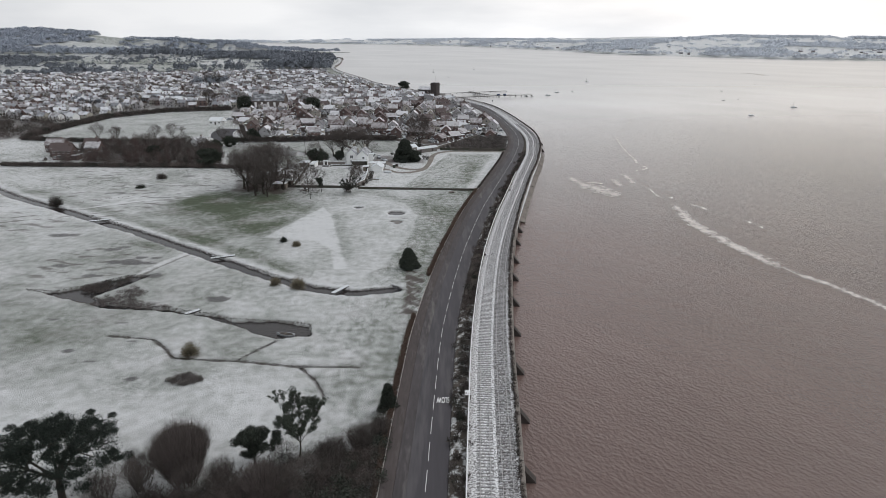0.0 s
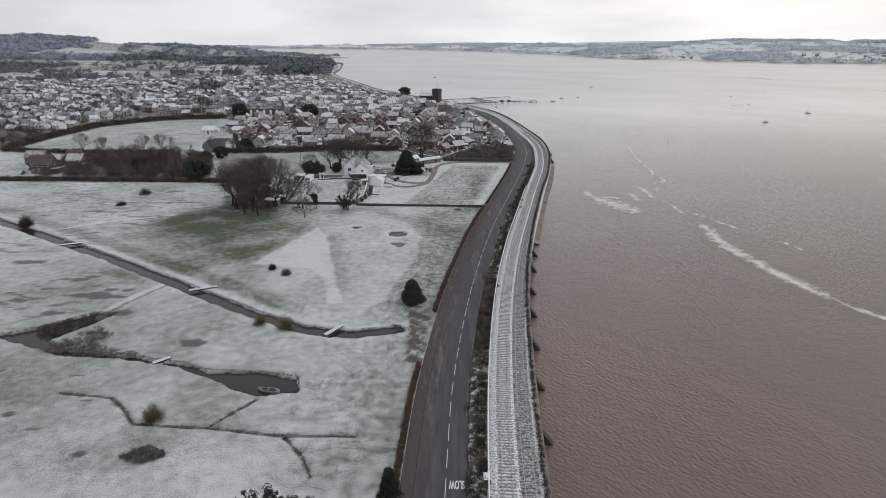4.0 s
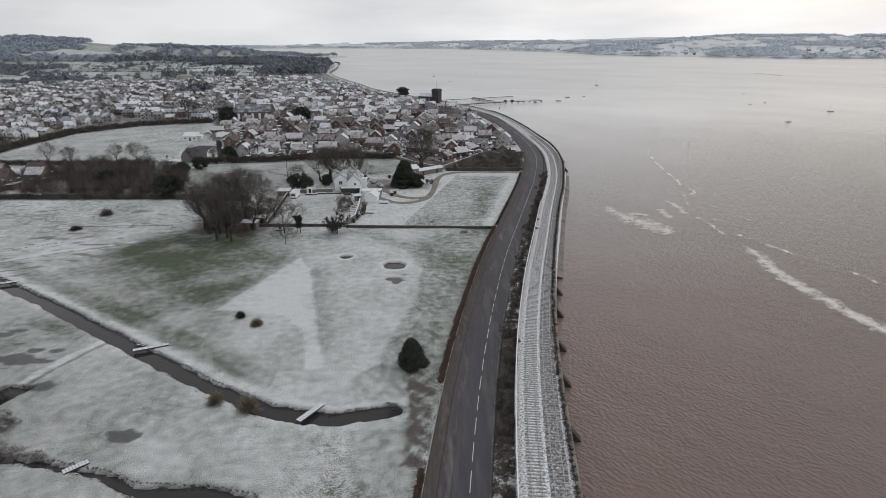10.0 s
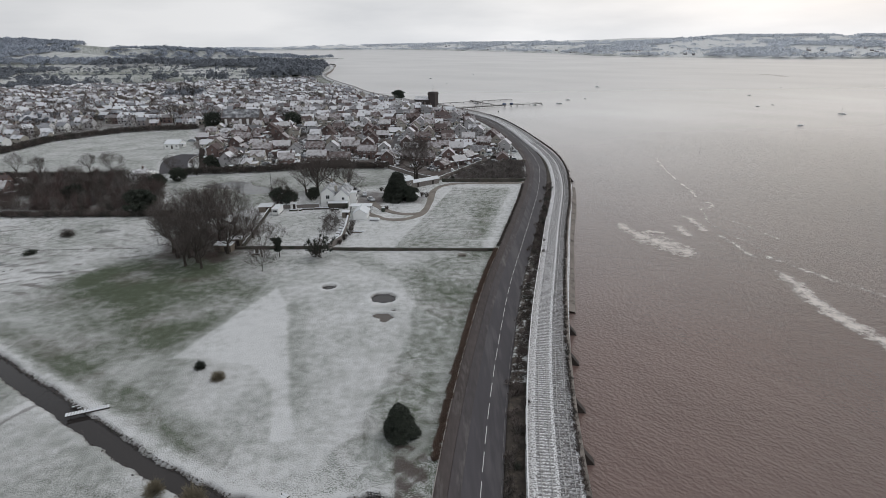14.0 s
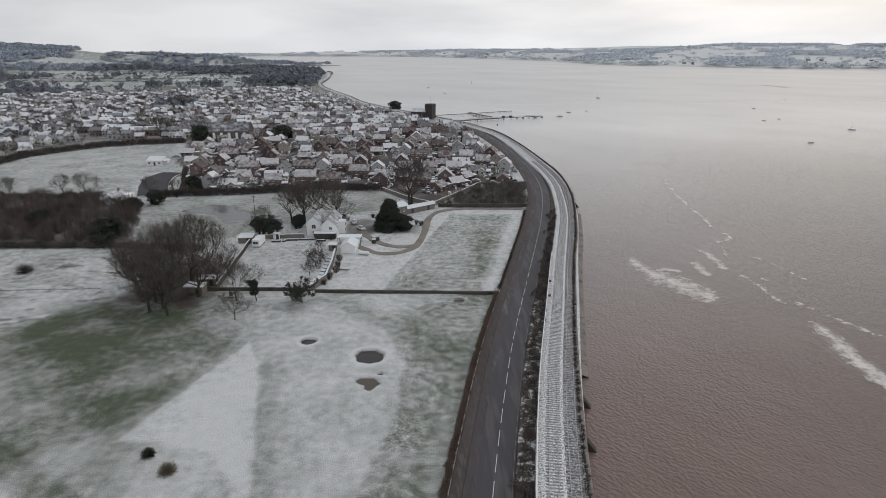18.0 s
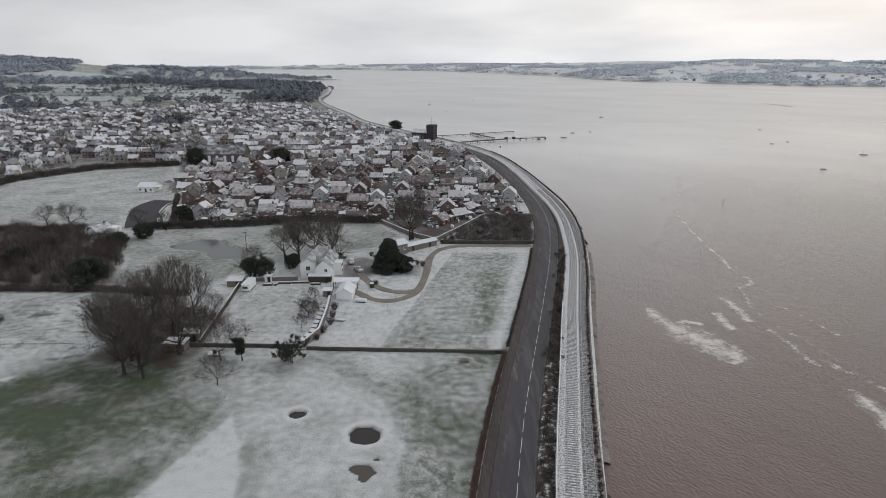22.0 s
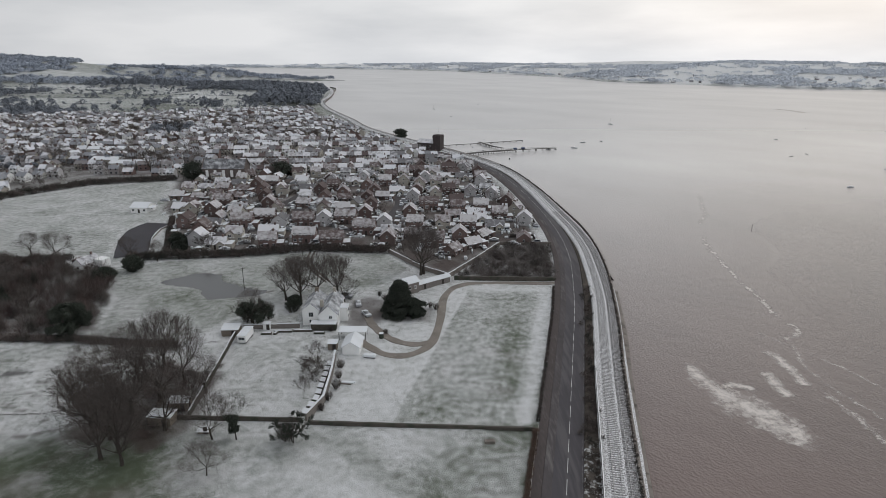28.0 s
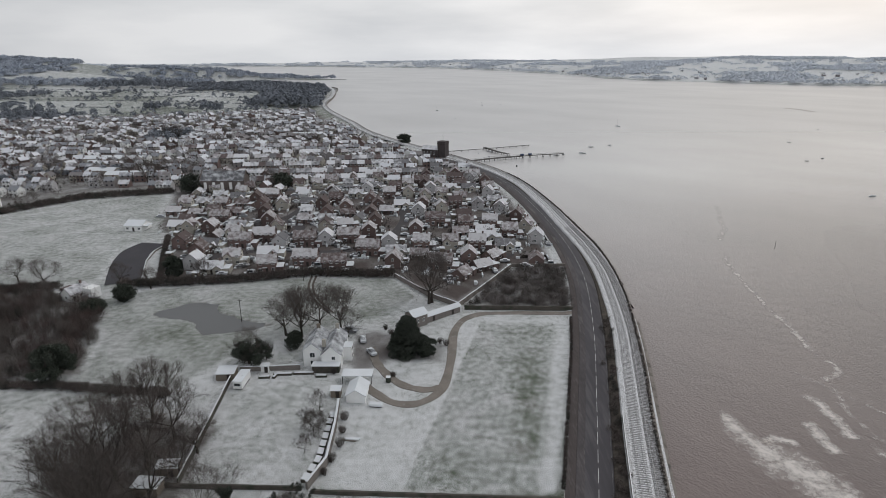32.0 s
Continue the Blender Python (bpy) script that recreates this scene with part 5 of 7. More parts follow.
white_house.matrix_basis = pose(-41.5, 287, 0) @ Matrix.Diagonal((.9, .94, .82, 1)) @ pose(41.5, -287, 0)
garage = house("garage", 6.2, 4.6, 2.2, 1.5, "white", "snowroof", "small white garage with a snow-covered gable roof", chimney=False, storeys=0, category="garage")
garage.matrix_basis = pose(-30.5, 272, 0, 0, 0, 88)
carport = tagged(new("carport"), "open carport with a flat snow-covered roof", "carport")
part("roof", box_data(8, 3.8, .22, .03, 2.3), M["snowroof"], carport, "", pose(-31.5, 279.5, 0))
for dx in (-3.7, 0, 3.7):
    for dy in (-1.8, 1.8):
        part("post", box_data(.16, .16, 2.32), M["dark"], carport, "", pose(-31.5 + dx, 279.5 + dy, 0))
caravan = tagged(new("static_caravan"), "white box caravan with a snow-covered roof", "caravan")
part("body", box_data(2.4, 6.2, 2.1, .1, .35), M["white"], caravan, "", pose(-61.4, 278, 0, 0, 0, -3))
part("roof", box_data(2.6, 6.4, .14, .04, 2.46), M["snowroof"], caravan, "", pose(-61.4, 278, 0, 0, 0, -3))
part("chassis", box_data(2.1, 5.4, .36), M["dark"], caravan, "", pose(-61.4, 278, 0, 0, 0, -3))
window_part(caravan, -61.55, 274.87, 1.2, 1.7, .9, -3)


def shed(x, y, w, d, h, turn, wall, label, rise=.25):
    t = tagged(new("shed"), label, "shed")
    t.matrix_basis = pose(x, y, 0, 0, 0, turn)
    part("wall", box_data(w, d, h, .02), M[wall], t)
    part("roof", box_data(w + .4, d + .4, .16, .03), M["snowroof"], t, "", pose(0, 0, h, rise * 12, 0, 0))
    part("door", box_data(.9, .06, 1.8, 0), M["dark"], t, "", pose(w * .2, -d / 2 - .03, 0))
    return t


shed(-66.5, 281.5, 4.6, 4, 2.1, 4, "timber", "open-fronted timber shed with snow on its roof")
shed(-57.2, 284.6, 2, 1.6, 1.9, 0, "white", "small pale garden hut with a snowy roof")
shed(-65.2, 243.5, 4.4, 2.6, 2.2, 3, "timber", "weathered timber shed under bare trees")
shed(-66.8, 238, 5, 3, 2.2, -4, "timber", "long low timber shed with a snowy roof")
shed(-36, 272.5, 2.4, 2.2, 2, 0, "timber", "little lean-to store beside the garage")
shed(-56.5, 234.5, 2.4, 1.4, .6, 0, "timber", "low snow-covered hutch beside the garden wall")
tagged(part("water_trough", box_data(2.2, 1, .7, .06), M["concrete"], None, "", pose(3.4, 231, 0)), "pale trough standing in the field corner", "trough")


def wall_run(name, line, thick, h, material, label, cap=None, piece=3.2, category="wall"):
    """A wall of separate lengths, each with its coping."""
    t = tagged(new(name), label, category, kind="structure")
    P = [Vector((*p, 0)) for p in line]
    for a, b in zip(P[:-1], P[1:]):
        n = max(1, round((b - a).length / piece))
        turn = math.degrees(math.atan2(b.y - a.y, b.x - a.x))
        for i in range(n):
            c = a + (b - a) * (i + .5) / n
            L = (b - a).length / n
            hh = h * random.uniform(.94, 1.04)
            part("wall_length", box_data(L + .02, thick, hh + .3, .03, -.3), M[material], t, "", pose(c.x, c.y, 0, 0, 0, turn))
            if cap:
                part("coping", box_data(L, thick + .06, .08, .03, hh), M[cap], t, "", pose(c.x, c.y, 0, 0, 0, turn))
    return t


wall_run("garden_wall", [(-36, 238.5), (-33.5, 246), (-33.8, 258), (-34.6, 268)], .5, 2.0, "stone", "old stone garden wall with a snow-topped coping", "snowroof")
wall_run("garden_wall", [(-62, 240), (-63.5, 262), (-65, 281)], .3, 1.6, "ivy", "mossy stone wall with snow along its top", "snowroof")
wall_run("garden_wall", [(-66, 239.3), (-37, 238.3)], .4, 1.0, "ivy", "dark ivy-grown stone wall at the garden foot")
wall_run("field_wall", [(-35, 237.5), (-10, 236.3), (13.2, 235.2)], .5, .85, "ivy", "low dark stone wall across the fields")
wall_run("garden_wall", [(-64, 284.5), (-48, 285.5)], .4, 1.4, "stone", "stone wall behind the garden with snow on top", "snowroof")
wall_run("boundary_wall", [(-2, 325), (34, 324)], .6, 1.5, "ivy", "long dark stone wall beside the drive")
wall_run("boundary_wall", [(-28, 356), (-14, 336), (-4, 327)], .4, 1.7, "stone", "stone wall between the field and the gardens", "snowroof")
wall_run("boundary_wall", [(-4, 327), (8, 348), (18, 366)], .4, 1.7, "concrete", "pale garden boundary wall with snow on top", "snowroof")
wall_run("boundary_wall", [(18, 367), (40, 367)], .35, 1.3, "concrete", "pale low wall behind the scrub")
barn = house("outbuilding", 13.5, 2.6, 2.3, .7, "stone", "snowroof", "long low stone outbuilding with a snow-covered lean-to roof", chimney=False, storeys=0, category="outbuilding")
barn.matrix_basis = pose(-9.6, 319.8, 0, 0, 0, 38)
for q in (-4.2, 3.6):
    part("door", box_data(.9, .08, 1.8, .01), M["dark"], barn, "", pose(q, -1.33, 0))
barn = house("outbuilding", 5.2, 4.8, 3.9, 1.2, "stone", "snowroof", "square stone store with two dark windows", chimney=False, storeys=0, category="outbuilding")
barn.matrix_basis = pose(-17.6, 314.0, 0, 0, 0, 38)
for q in (-1.1, 1.1):
    window_part(barn, q, -2.43, 1.6, .8, 1.1, 0)


# drive, track, court: thin slabs on the ground
def band(name, line, width, material, label, z=.14, kind="structure", category="path", rag=.1):
    P = np.array(line, float)
    t = np.linspace(0, 1, len(P))
    q = np.linspace(0, 1, 12 * len(P))
    sx, sy = spline(np.column_stack([t, P[:, 0]])), spline(np.column_stack([t, P[:, 1]]))
    c = np.column_stack([sx(q), sy(q)])
    d = np.gradient(c, axis=0)
    nrm = np.column_stack([-d[:, 1], d[:, 0]]) / np.linalg.norm(d, axis=1)[:, None]
    w = width / 2 * (1 + rag * np.sin(q * 37))[:, None]
    rows = []
    for k, dz in ((-1, -.25), (-.92, 0), (0, .03), (.92, 0), (1, -.25)):
        g = c + nrm * w * k
        rows.append(np.column_stack([g, height(g[:, 0], g[:, 1]) + z + dz]))
    ob = link_mesh(name, np.stack(rows, 1).reshape(-1, 3), grid_faces(len(q), 5)[:, ::-1], M[material])
    return tagged(ob, label, category, kind=kind)


band("gravel_drive", [(34, 321.5), (12, 322), (0, 319.5), (-5.5, 309), (-7, 290), (-9.5, 275.5), (-15, 269), (-21, 269), (-26, 273), (-29, 277)], 2.6, "gravel", "brown gravel drive round the snowy paddock", category="drive")
band("gravel_drive", [(-9.5, 276), (-14, 275), (-20, 277.5), (-25, 284), (-28, 290), (-30, 298)], 2.6, "gravel", "brown gravel loop to the house yard", .16, category="drive")
for o in (-.8, .8):
    band("wheel_track", [(-59 + o, 357), (-58 + o, 346), (-54 + o, 335), (-46 + o, 322)], .8, "dirt", "muddy wheel rut across the snowy field", .1, category="track")
for s in STREETS:
    band("street", s, 5.5, "yard", "dark wet estate street between the houses", .1, category="street", rag=.03)
band("court", [(-129, 350), (-134, 361), (-139.5, 375), (-142.5, 388), (-140.5, 399)], 13.5, "court", "dark tarmac car park beside the playing field", .14, category="car park", rag=.015)


wall_run("court_wall", [(-121.3, 347), (-126.5, 360), (-132, 374), (-134.6, 388), (-133, 399)], .3, .7, "concrete", "pale low wall beside the car park", "snowroof")


# ---- cars, garden sheds ----
def car(name, L, h, label):
    t = tagged(new(name), label, "car", "parked cars")
    bm = box_data(1.75, L, .75, .12, .3)
    part("body", bm, M["carpaint"], t)
    bm = box_data(1.6, L * .58, h - .95, .2, .98)
    for v in bm.verts:
        if v.co.z > 1.2:
            v.co.x *= .84
            v.co.y *= .8
    part("cabin", bm, M["carpaint"], t)
    for sx in (-.82, .82):
        for sy in (-.31, .31):
            bm = bmesh.new()
            tube(bm, (sx - .1, sy * L, .33), (sx + .1, sy * L, .33), .33, .33, 10)
            part("wheel", bm, M["dark"], t)
        link_mesh("side_window", [(sx * .97, -L * .22, 1.05), (sx * .97, L * .22, 1.05), (sx * .88, L * .18, h - .12), (sx * .88, -L * .18, h - .12)], [(0, 1, 2, 3)], M["glass"], t)
    return t


CARS = [car("car", 4.2, 1.5, "parked car with snow on its roof"), car("van", 5.0, 2.1, "parked van with snow on its roof")]
rng = random.Random(8)
spots_c = [(0, -29.5, 294, 30), (0, -33, 302, 10), (1, -38, 308, 80), (1, -139, 336, 80), (0, -134, 335, 85), (1, -8, 372, 20), (1, 3, 384, 80), (1, 13, 383, 10)]
for x, y in NEAR_HOUSES:
    for _ in range(2 if y < 560 else 0):
        spots_c.append((0 if rng.random() < .85 else 1, x + rng.choice((-5, 5)) + rng.uniform(-.6, .6), y - 4.5 + rng.uniform(-1.5, 1.5), rng.choice((0, 90)) + rng.uniform(-12, 12)))
for s in STREETS:
    for a, b in zip(s[:-1], s[1:]):
        if rng.random() < .8:
            u = rng.random()
            spots_c.append((0, a[0] + (b[0] - a[0]) * u + 1.6, a[1] + (b[1] - a[1]) * u, math.degrees(math.atan2(b[1] - a[1], b[0] - a[0])) - 90))
FAR_CARS = [c for c in spots_c if c[2] > 425]
spots_c = [c for c in spots_c if c[2] <= 425]
started = set()
for k, x, y, turn in spots_c:
    m = pose(x, y, .12, 0, 0, turn)
    if k in started:
        copy_thing(CARS[k], m)
    else:
        started.add(k)
        CARS[k].matrix_basis = m
car_v, car_f = [], []
for k, x, y, turn in FAR_CARS:
    turned = np.array(pose(x, y, .1, 0, 0, turn))
    for half, z0 in (((.85, 2.1, .9), 0), ((.7, 1.1, .55 + .5 * k), .9)):
        pts = CUBE * half + (0, 0, z0)
        car_f.append(CUBE_F + 8 * len(car_v))
        car_v.append(pts @ turned[:3, :3].T + turned[:3, 3])
tagged(link_mesh("far_parked_cars", np.concatenate(car_v), np.concatenate(car_f), M["carpaint"]), "snow-dusted cars parked in the farther streets", "cars", kind="stuff")
base_shed = shed(-125, 380, 2.6, 2, 2, 0, "timber", "small garden shed with a snow-covered roof")
for x, y in NEAR_HOUSES:
    for _ in range(1 if y < 440 else 0):
        copy_thing(base_shed, pose(x + rng.uniform(-6, 6), y + rng.choice((-6, 5.5, 6)), 0, 0, 0, rng.choice((0, 90)) + rng.uniform(-8, 8)))
fence_v, fence_f = [], []
for x, y in NEAR_HOUSES:
    for dx, dy, L, W in ((5, 1, .05, 5), (0, 6, 5, .05)):
        if rng.random() < .8:
            pts = CUBE * (L, W, 1.5) + (x + dx, y + dy, -.1)
            fence_f.append(CUBE_F + 8 * len(fence_v))
            fence_v.append(pts)
tagged(link_mesh("garden_fences", np.concatenate(fence_v), np.concatenate(fence_f), M["dark"]), "dark board fences between village gardens", "fence", kind="stuff")
cap_v, cap_f = [], []
for x, y in NEAR_HOUSES:
    for _ in range(9):
        sx, sy = rng.choice(((.35, .35), (.5, .9), (1.2, .25), (.25, 1.6), (.8, .6)))
        h = rng.choice((.4, .8, 1.0, 1.3))
        cap_f.append(CUBE_F + 8 * len(cap_v))
        cap_v.append(CUBE * (sx, sy, h) + (x + rng.uniform(-7, 7), y + rng.choice((-1, 1)) * rng.uniform(4.6, 7.5), -.1))
tagged(link_mesh("garden_clutter", np.concatenate(cap_v), np.concatenate(cap_f), M["snowroof"]), "snow-covered bins, benches and beds in the gardens", "clutter", kind="stuff")


# ---- small things round the white house ----
# dark boxes added in place of a hedge row and the garden wall's shadow
frames = tagged(new("cold_frames"), "row of dark low boxes for the hedge and wall shadow", "cold frame")
for i in range(9):
    y = 241.5 + i * 2.7
    x = -37.0 + 1.6 * smooth(240, 248, y)
    part("frame", box_data(1.4, 2.3, .7, .05), M["ivy"], frames, "", pose(float(x), y, 0, 0, 0, -8 if y < 247 else 0))
    part("lid", box_data(1.3, 2.1, .06, .01), M["stone"], frames, "", pose(float(x), y, .74, 0, 8, -8 if y < 247 else 0))
for x, y, L, turn in ((-52, 282.5, 5, 2), (-46.5, 283, 5.5, 2), (-56.5, 281, 3, 5), (-53.8, 281.6, 2.2, 75), (-41.5, 281.5, 3, 0)):
    bed_box = tagged(new("raised_bed"), "low dark raised bed with snow on top", "raised bed", "raised beds")
    part("side", box_data(L, .9, .55, .05), M["ivy"], bed_box, "", pose(x, y, 0, 0, 0, turn))
    part("soil", box_data(L - .3, .6, .08, .02), M["snowroof"], bed_box, "", pose(x, y, .55, 0, 0, turn))
log_pile = tagged(new("timber_stack"), "snow-covered stack of timber beside the wall", "timber stack")
for i in range(4):
    part("beam", box_data(3.2, .4, .3, .03), M["snowroof"] if i > 1 else M["timber"], log_pile, "", pose(-30 + .3 * i, 254 + .35 * (i % 2), .3 * (i // 2), 0, 0, -6))
skip = tagged(new("boat_trailer"), "snow-covered boat cover beside the garage", "trailer")
part("cover", box_data(3.4, 1.4, .8, .2), M["snowroof"], skip, "", pose(-25.5, 267.5, .2, 0, 0, -8))
part("base", box_data(3, 1, .3), M["dark"], skip, "", pose(-25.5, 267.5, 0, 0, 0, -8))
tank = tagged(new("oil_tank"), "round dark bin standing beside the drive", "bin")
bm = bmesh.new()
tube(bm, (0, 0, 0), (0, 0, 1.4), .7, .65, 10)
part("drum", bm, M["evergreen"], tank, "", pose(-23.5, 279, 0))
part("lid", box_data(1.2, 1.2, .1, .04), M["snowroof"], tank, "", pose(-23.5, 279, 1.4))
for x, y in ((-74, 316.5), (-62, 352)):
    bm = bmesh.new()
    tube(bm, (0, 0, -.3), (0, 0, 7.5), .13, .09, 6)
    t = tagged(new("utility_pole"), "dark wooden utility pole in the snowy field", "utility pole")
    part("post", bm, M["dark"], t, "", pose(x, y, 0))
    part("crossarm", box_data(1.4, .1, .12, 0, 7.0), M["dark"], t, "", pose(x, y, 0))
cabinet = tagged(new("trackside_cabinet"), "grey trackside cabinet with a snowy lid beside the fence", "cabinet")
part("body", box_data(.9, 1.3, 1.4, .04, .7), M["concrete"], cabinet, "", pose(4.4, 86.8, 0))
part("lid", box_data(1.1, 1.5, .1, .02, 2.1), M["ballast"], cabinet, "", pose(4.4, 86.8, 0))

# ---- village landmarks ----
pump_house = tagged(new("pumping_house"), "dark red sandstone pumping house with a square tower", "tower")
pump_house.matrix_basis = pose(-9, 634, 0, 0, 0, -28)
M["sandstone"] = mat("dark_red_sandstone", (.07, .059, .058), .9, grain=.2, scale=3, blotch=.3)
bm = box_data(7, 7, 13.5, .15)
part("tower", bm, M["sandstone"], pump_house)
part("parapet", box_data(7.6, 7.6, 1.0, .1, 11.2), M["sandstone"], pump_house)
bm = bmesh.new()
gable_walls(bm, 15, 9, 6.5, 2.6)
part("hall_wall", bm, M["sandstone"], pump_house, "", pose(-10.5, 0, 0))
bm = bmesh.new()
gable_roof(bm, 15, 9, 6.5, 2.6)
part("hall_roof", bm, M["slate"], pump_house, "", pose(-10.5, 0, 0))
for i in range(4):
    window_part(pump_house, -15.5 + i * 3.2, -4.53, 2.2, 1.1, 2.6, 0)
pole = bmesh.new()
tube(pole, (0, 0, 13), (0, 0, 20), .09, .05, 5)
part("flagpole", pole, M["steel"], pump_house)

M["churchstone"] = mat("dark_church_stone", (.13, .108, .1), .9, grain=.3, scale=2, blotch=.3)
church = tagged(new("church"), "long stone church with tall pale windows and a dark roof", "church")
church.matrix_basis = pose(-145, 507, 0)
bm = bmesh.new()
gable_walls(bm, 27, 11, 8.0, 5)
part("wall", bm, M["churchstone"], church)
bm = bmesh.new()
gable_roof(bm, 27, 11, 8.0, 5)
part("roof", bm, mat("dark_church_slate", (.1, .1, .108), .7, grain=.2, second=SNOW, mask=(.46, .74), mask_scale=.3), church)
for i in range(5):
    window_part(church, -10.5 + i * 5.2, -5.53, 2.6, 1.8, 4.2, 0).data.materials[1] = M["white"]
    part("buttress", box_data(.6, .9, 4.6, .05), M["churchstone"], church, "", pose(-13 + i * 5.2, -5.8, 0))

for sx in (-13.6, 13.6):
    bm = box_data(.5, 11.6, .7, .05, 7.6)
    for v in bm.verts:
        v.co.z += 5.4 * (1 - abs(v.co.y) / 5.8)
    bmesh.ops.subdivide_edges(bm, edges=[e for e in bm.edges if abs(e.verts[0].co.y - e.verts[1].co.y) > 8], cuts=1)
    for v in bm.verts:
        if abs(v.co.y) < .1:
            v.co.z += 5.3
    part("gable_coping", bm, M["churchstone"], church, "", pose(sx, 0, 0))
pavilion = house("pavilion", 8.6, 9, 2.8, 1.8, "white", "snowroof", "pale sports pavilion with a snow-covered roof and awning", chimney=False, storeys=1, category="pavilion")
pavilion.matrix_basis = pose(-159, 423, 0, 0, 0, -4)
part("awning", box_data(3, 5, .16, .02, 2.6), M["snowroof"], pavilion, "", pose(5.6, -1.5, 0))
cottage = house("cottage", 7.5, 5, 2.8, 2.0, "white", "slate", "white cottage with a half snow-covered roof beside scrub", category="cottage", storeys=1)
cottage.matrix_basis = pose(-138.5, 336, 0, 0, 0, 70)
part("annex", box_data(4, 4, 3.6, .05), M["white"], cottage, "flat-roofed white annex", pose(3, -4.2, 0))
part("brick_wing", box_data(4, 4, 3, .05), M["brick"], cottage, "low brick wing", pose(1, 4.2, 0))
for x, y, w, d, turn in ((-270, 612, 46, 12, 2), (-226, 546, 26, 11, 3), (-198, 695, 52, 10, 0), (-140, 760, 34, 12, 5), (-250, 560, 20, 9, -4)):
    hall = house("long_hall", w, d, 4.2, 1.6, "cream", "snowroof", "long low school building with a snow-covered roof", "school halls", chimney=False, storeys=1, windows=int(w / 4), category="building")
    hall.matrix_basis = pose(x, y, 0, 0, 0, turn)


# ---- pier, jetty, boats ----
def pier(name, line, width, z, gap, label, rail=True):
    t = tagged(new(name), label, "pier")
    for a, b in zip(line[:-1], line[1:]):
        a, b = Vector((*a, 0)), Vector((*b, 0))
        L, c = (b - a).length, (a + b) / 2
        turn = math.degrees(math.atan2(b.y - a.y, b.x - a.x))
        part("deck", box_data(L, width, .35, .04, z), M["tarred"], t, "", pose(c.x, c.y, 0, 0, 0, turn))
        n = max(1, int(L / gap))
        for i in range(n + 1):
            for s in (-1, 1):
                q = a + (b - a) * i / n
                off = Vector((-(b - a).y, (b - a).x, 0)).normalized() * s * width * .42
                bm = bmesh.new()
                tube(bm, (0, 0, -4), (0, 0, z + .35), .2, .17, 5)
                part("timber_post", bm, M["dark"], t, "", pose(q.x + off.x, q.y + off.y, 0))
        if rail:
            for s in (-1, 1):
                off = Vector((-(b - a).y, (b - a).x, 0)).normalized() * s * width * .47
                part("handrail", box_data(L, .06, .08, 0, z + 1.1), M["dark"], t, "", pose(c.x + off.x, c.y + off.y, 0, 0, 0, turn))
    return t


pier("pier", [(6, 610), (32, 626), (56, 637)], 4.5, .3, 5, "dark timber pier standing over the water")
pier("pier", [(58, 638), (76, 645), (94, 650)], 2.2, .2, 6, "narrow outer footbridge of the pier")
pier("breakwater", [(-6, 668), (34, 686), (72, 706)], 1.2, -.6, 7, "long thin breakwater with marker posts", False)
pier("jetty", [(29, 688), (38, 664), (47, 649)], 2.6, .1, 6, "short dark jetty inside the harbour", False)
M["blue"] = mat("dark_blue_paint", (.05, .07, .13), .5, grain=.1)
hut = tagged(new("ferry_shelter"), "dark blue shelter standing on the pier", "shelter")
for dx, dy in ((0, 0), (7, 2.6)):
    part("cabin", box_data(2.6, 2.0, 1.6, .2, .6), M["blue"], hut, "", pose(57 + dx, 638 + dy, 0, 0, 0, 22))


def boat(name, L, label, mast=0.0, cabin=True):
    t = tagged(new(name), label, "boat", "moored boats")
    bm = bmesh.new()
    rows = []
    for u in np.linspace(0, 1, 9):
        w = L * .16 * (1 - abs(2 * u - .85) ** 3 * .9) if u < .95 else .02
        y, sheer = (u - .5) * L, L * .09 + .03 * L * abs(2 * u - 1) ** 2
        rows.append([bm.verts.new((-w, y, sheer)), bm.verts.new((-w * .7, y, -.1)), bm.verts.new((0, y, -.35)), bm.verts.new((w * .7, y, -.1)), bm.verts.new((w, y, sheer)), bm.verts.new((0, y, sheer - .12))])
    for a, b in zip(rows[:-1], rows[1:]):
        for i in range(6):
            bm.faces.new((a[i], a[(i + 1) % 6], b[(i + 1) % 6], b[i]))
    bm.faces.new(rows[0]), bm.faces.new(rows[-1][::-1])
    part("hull", bm, M["boat"], t)
    if not cabin:
        ws = [(u, L * .16 * (1 - abs(2 * u - .85) ** 3 * .9) * .8) for u in np.linspace(.08, .9, 7)]
        ring = [(-w, (u - .5) * L, L * .09 + .015) for u, w in ws] + [(w, (u - .5) * L, L * .09 + .015) for u, w in reversed(ws)]
        link_mesh("inside", ring, [tuple(range(len(ring)))], M["dark"], t, "dark open inside")
        part("thwart", box_data(L * .26, .25, .05, .01, L * .09 + .03), M["timber"], t)
    if cabin:
        part("cabin", box_data(L * .2, L * .3, L * .12, L * .02, L * .08), M["white"], t)
    if mast:
        bm = bmesh.new()
        tube(bm, (0, L * .1, 0), (0, L * .1, mast), .09, .05, 5)
        part("mast", bm, M["steel"], t)
    return t


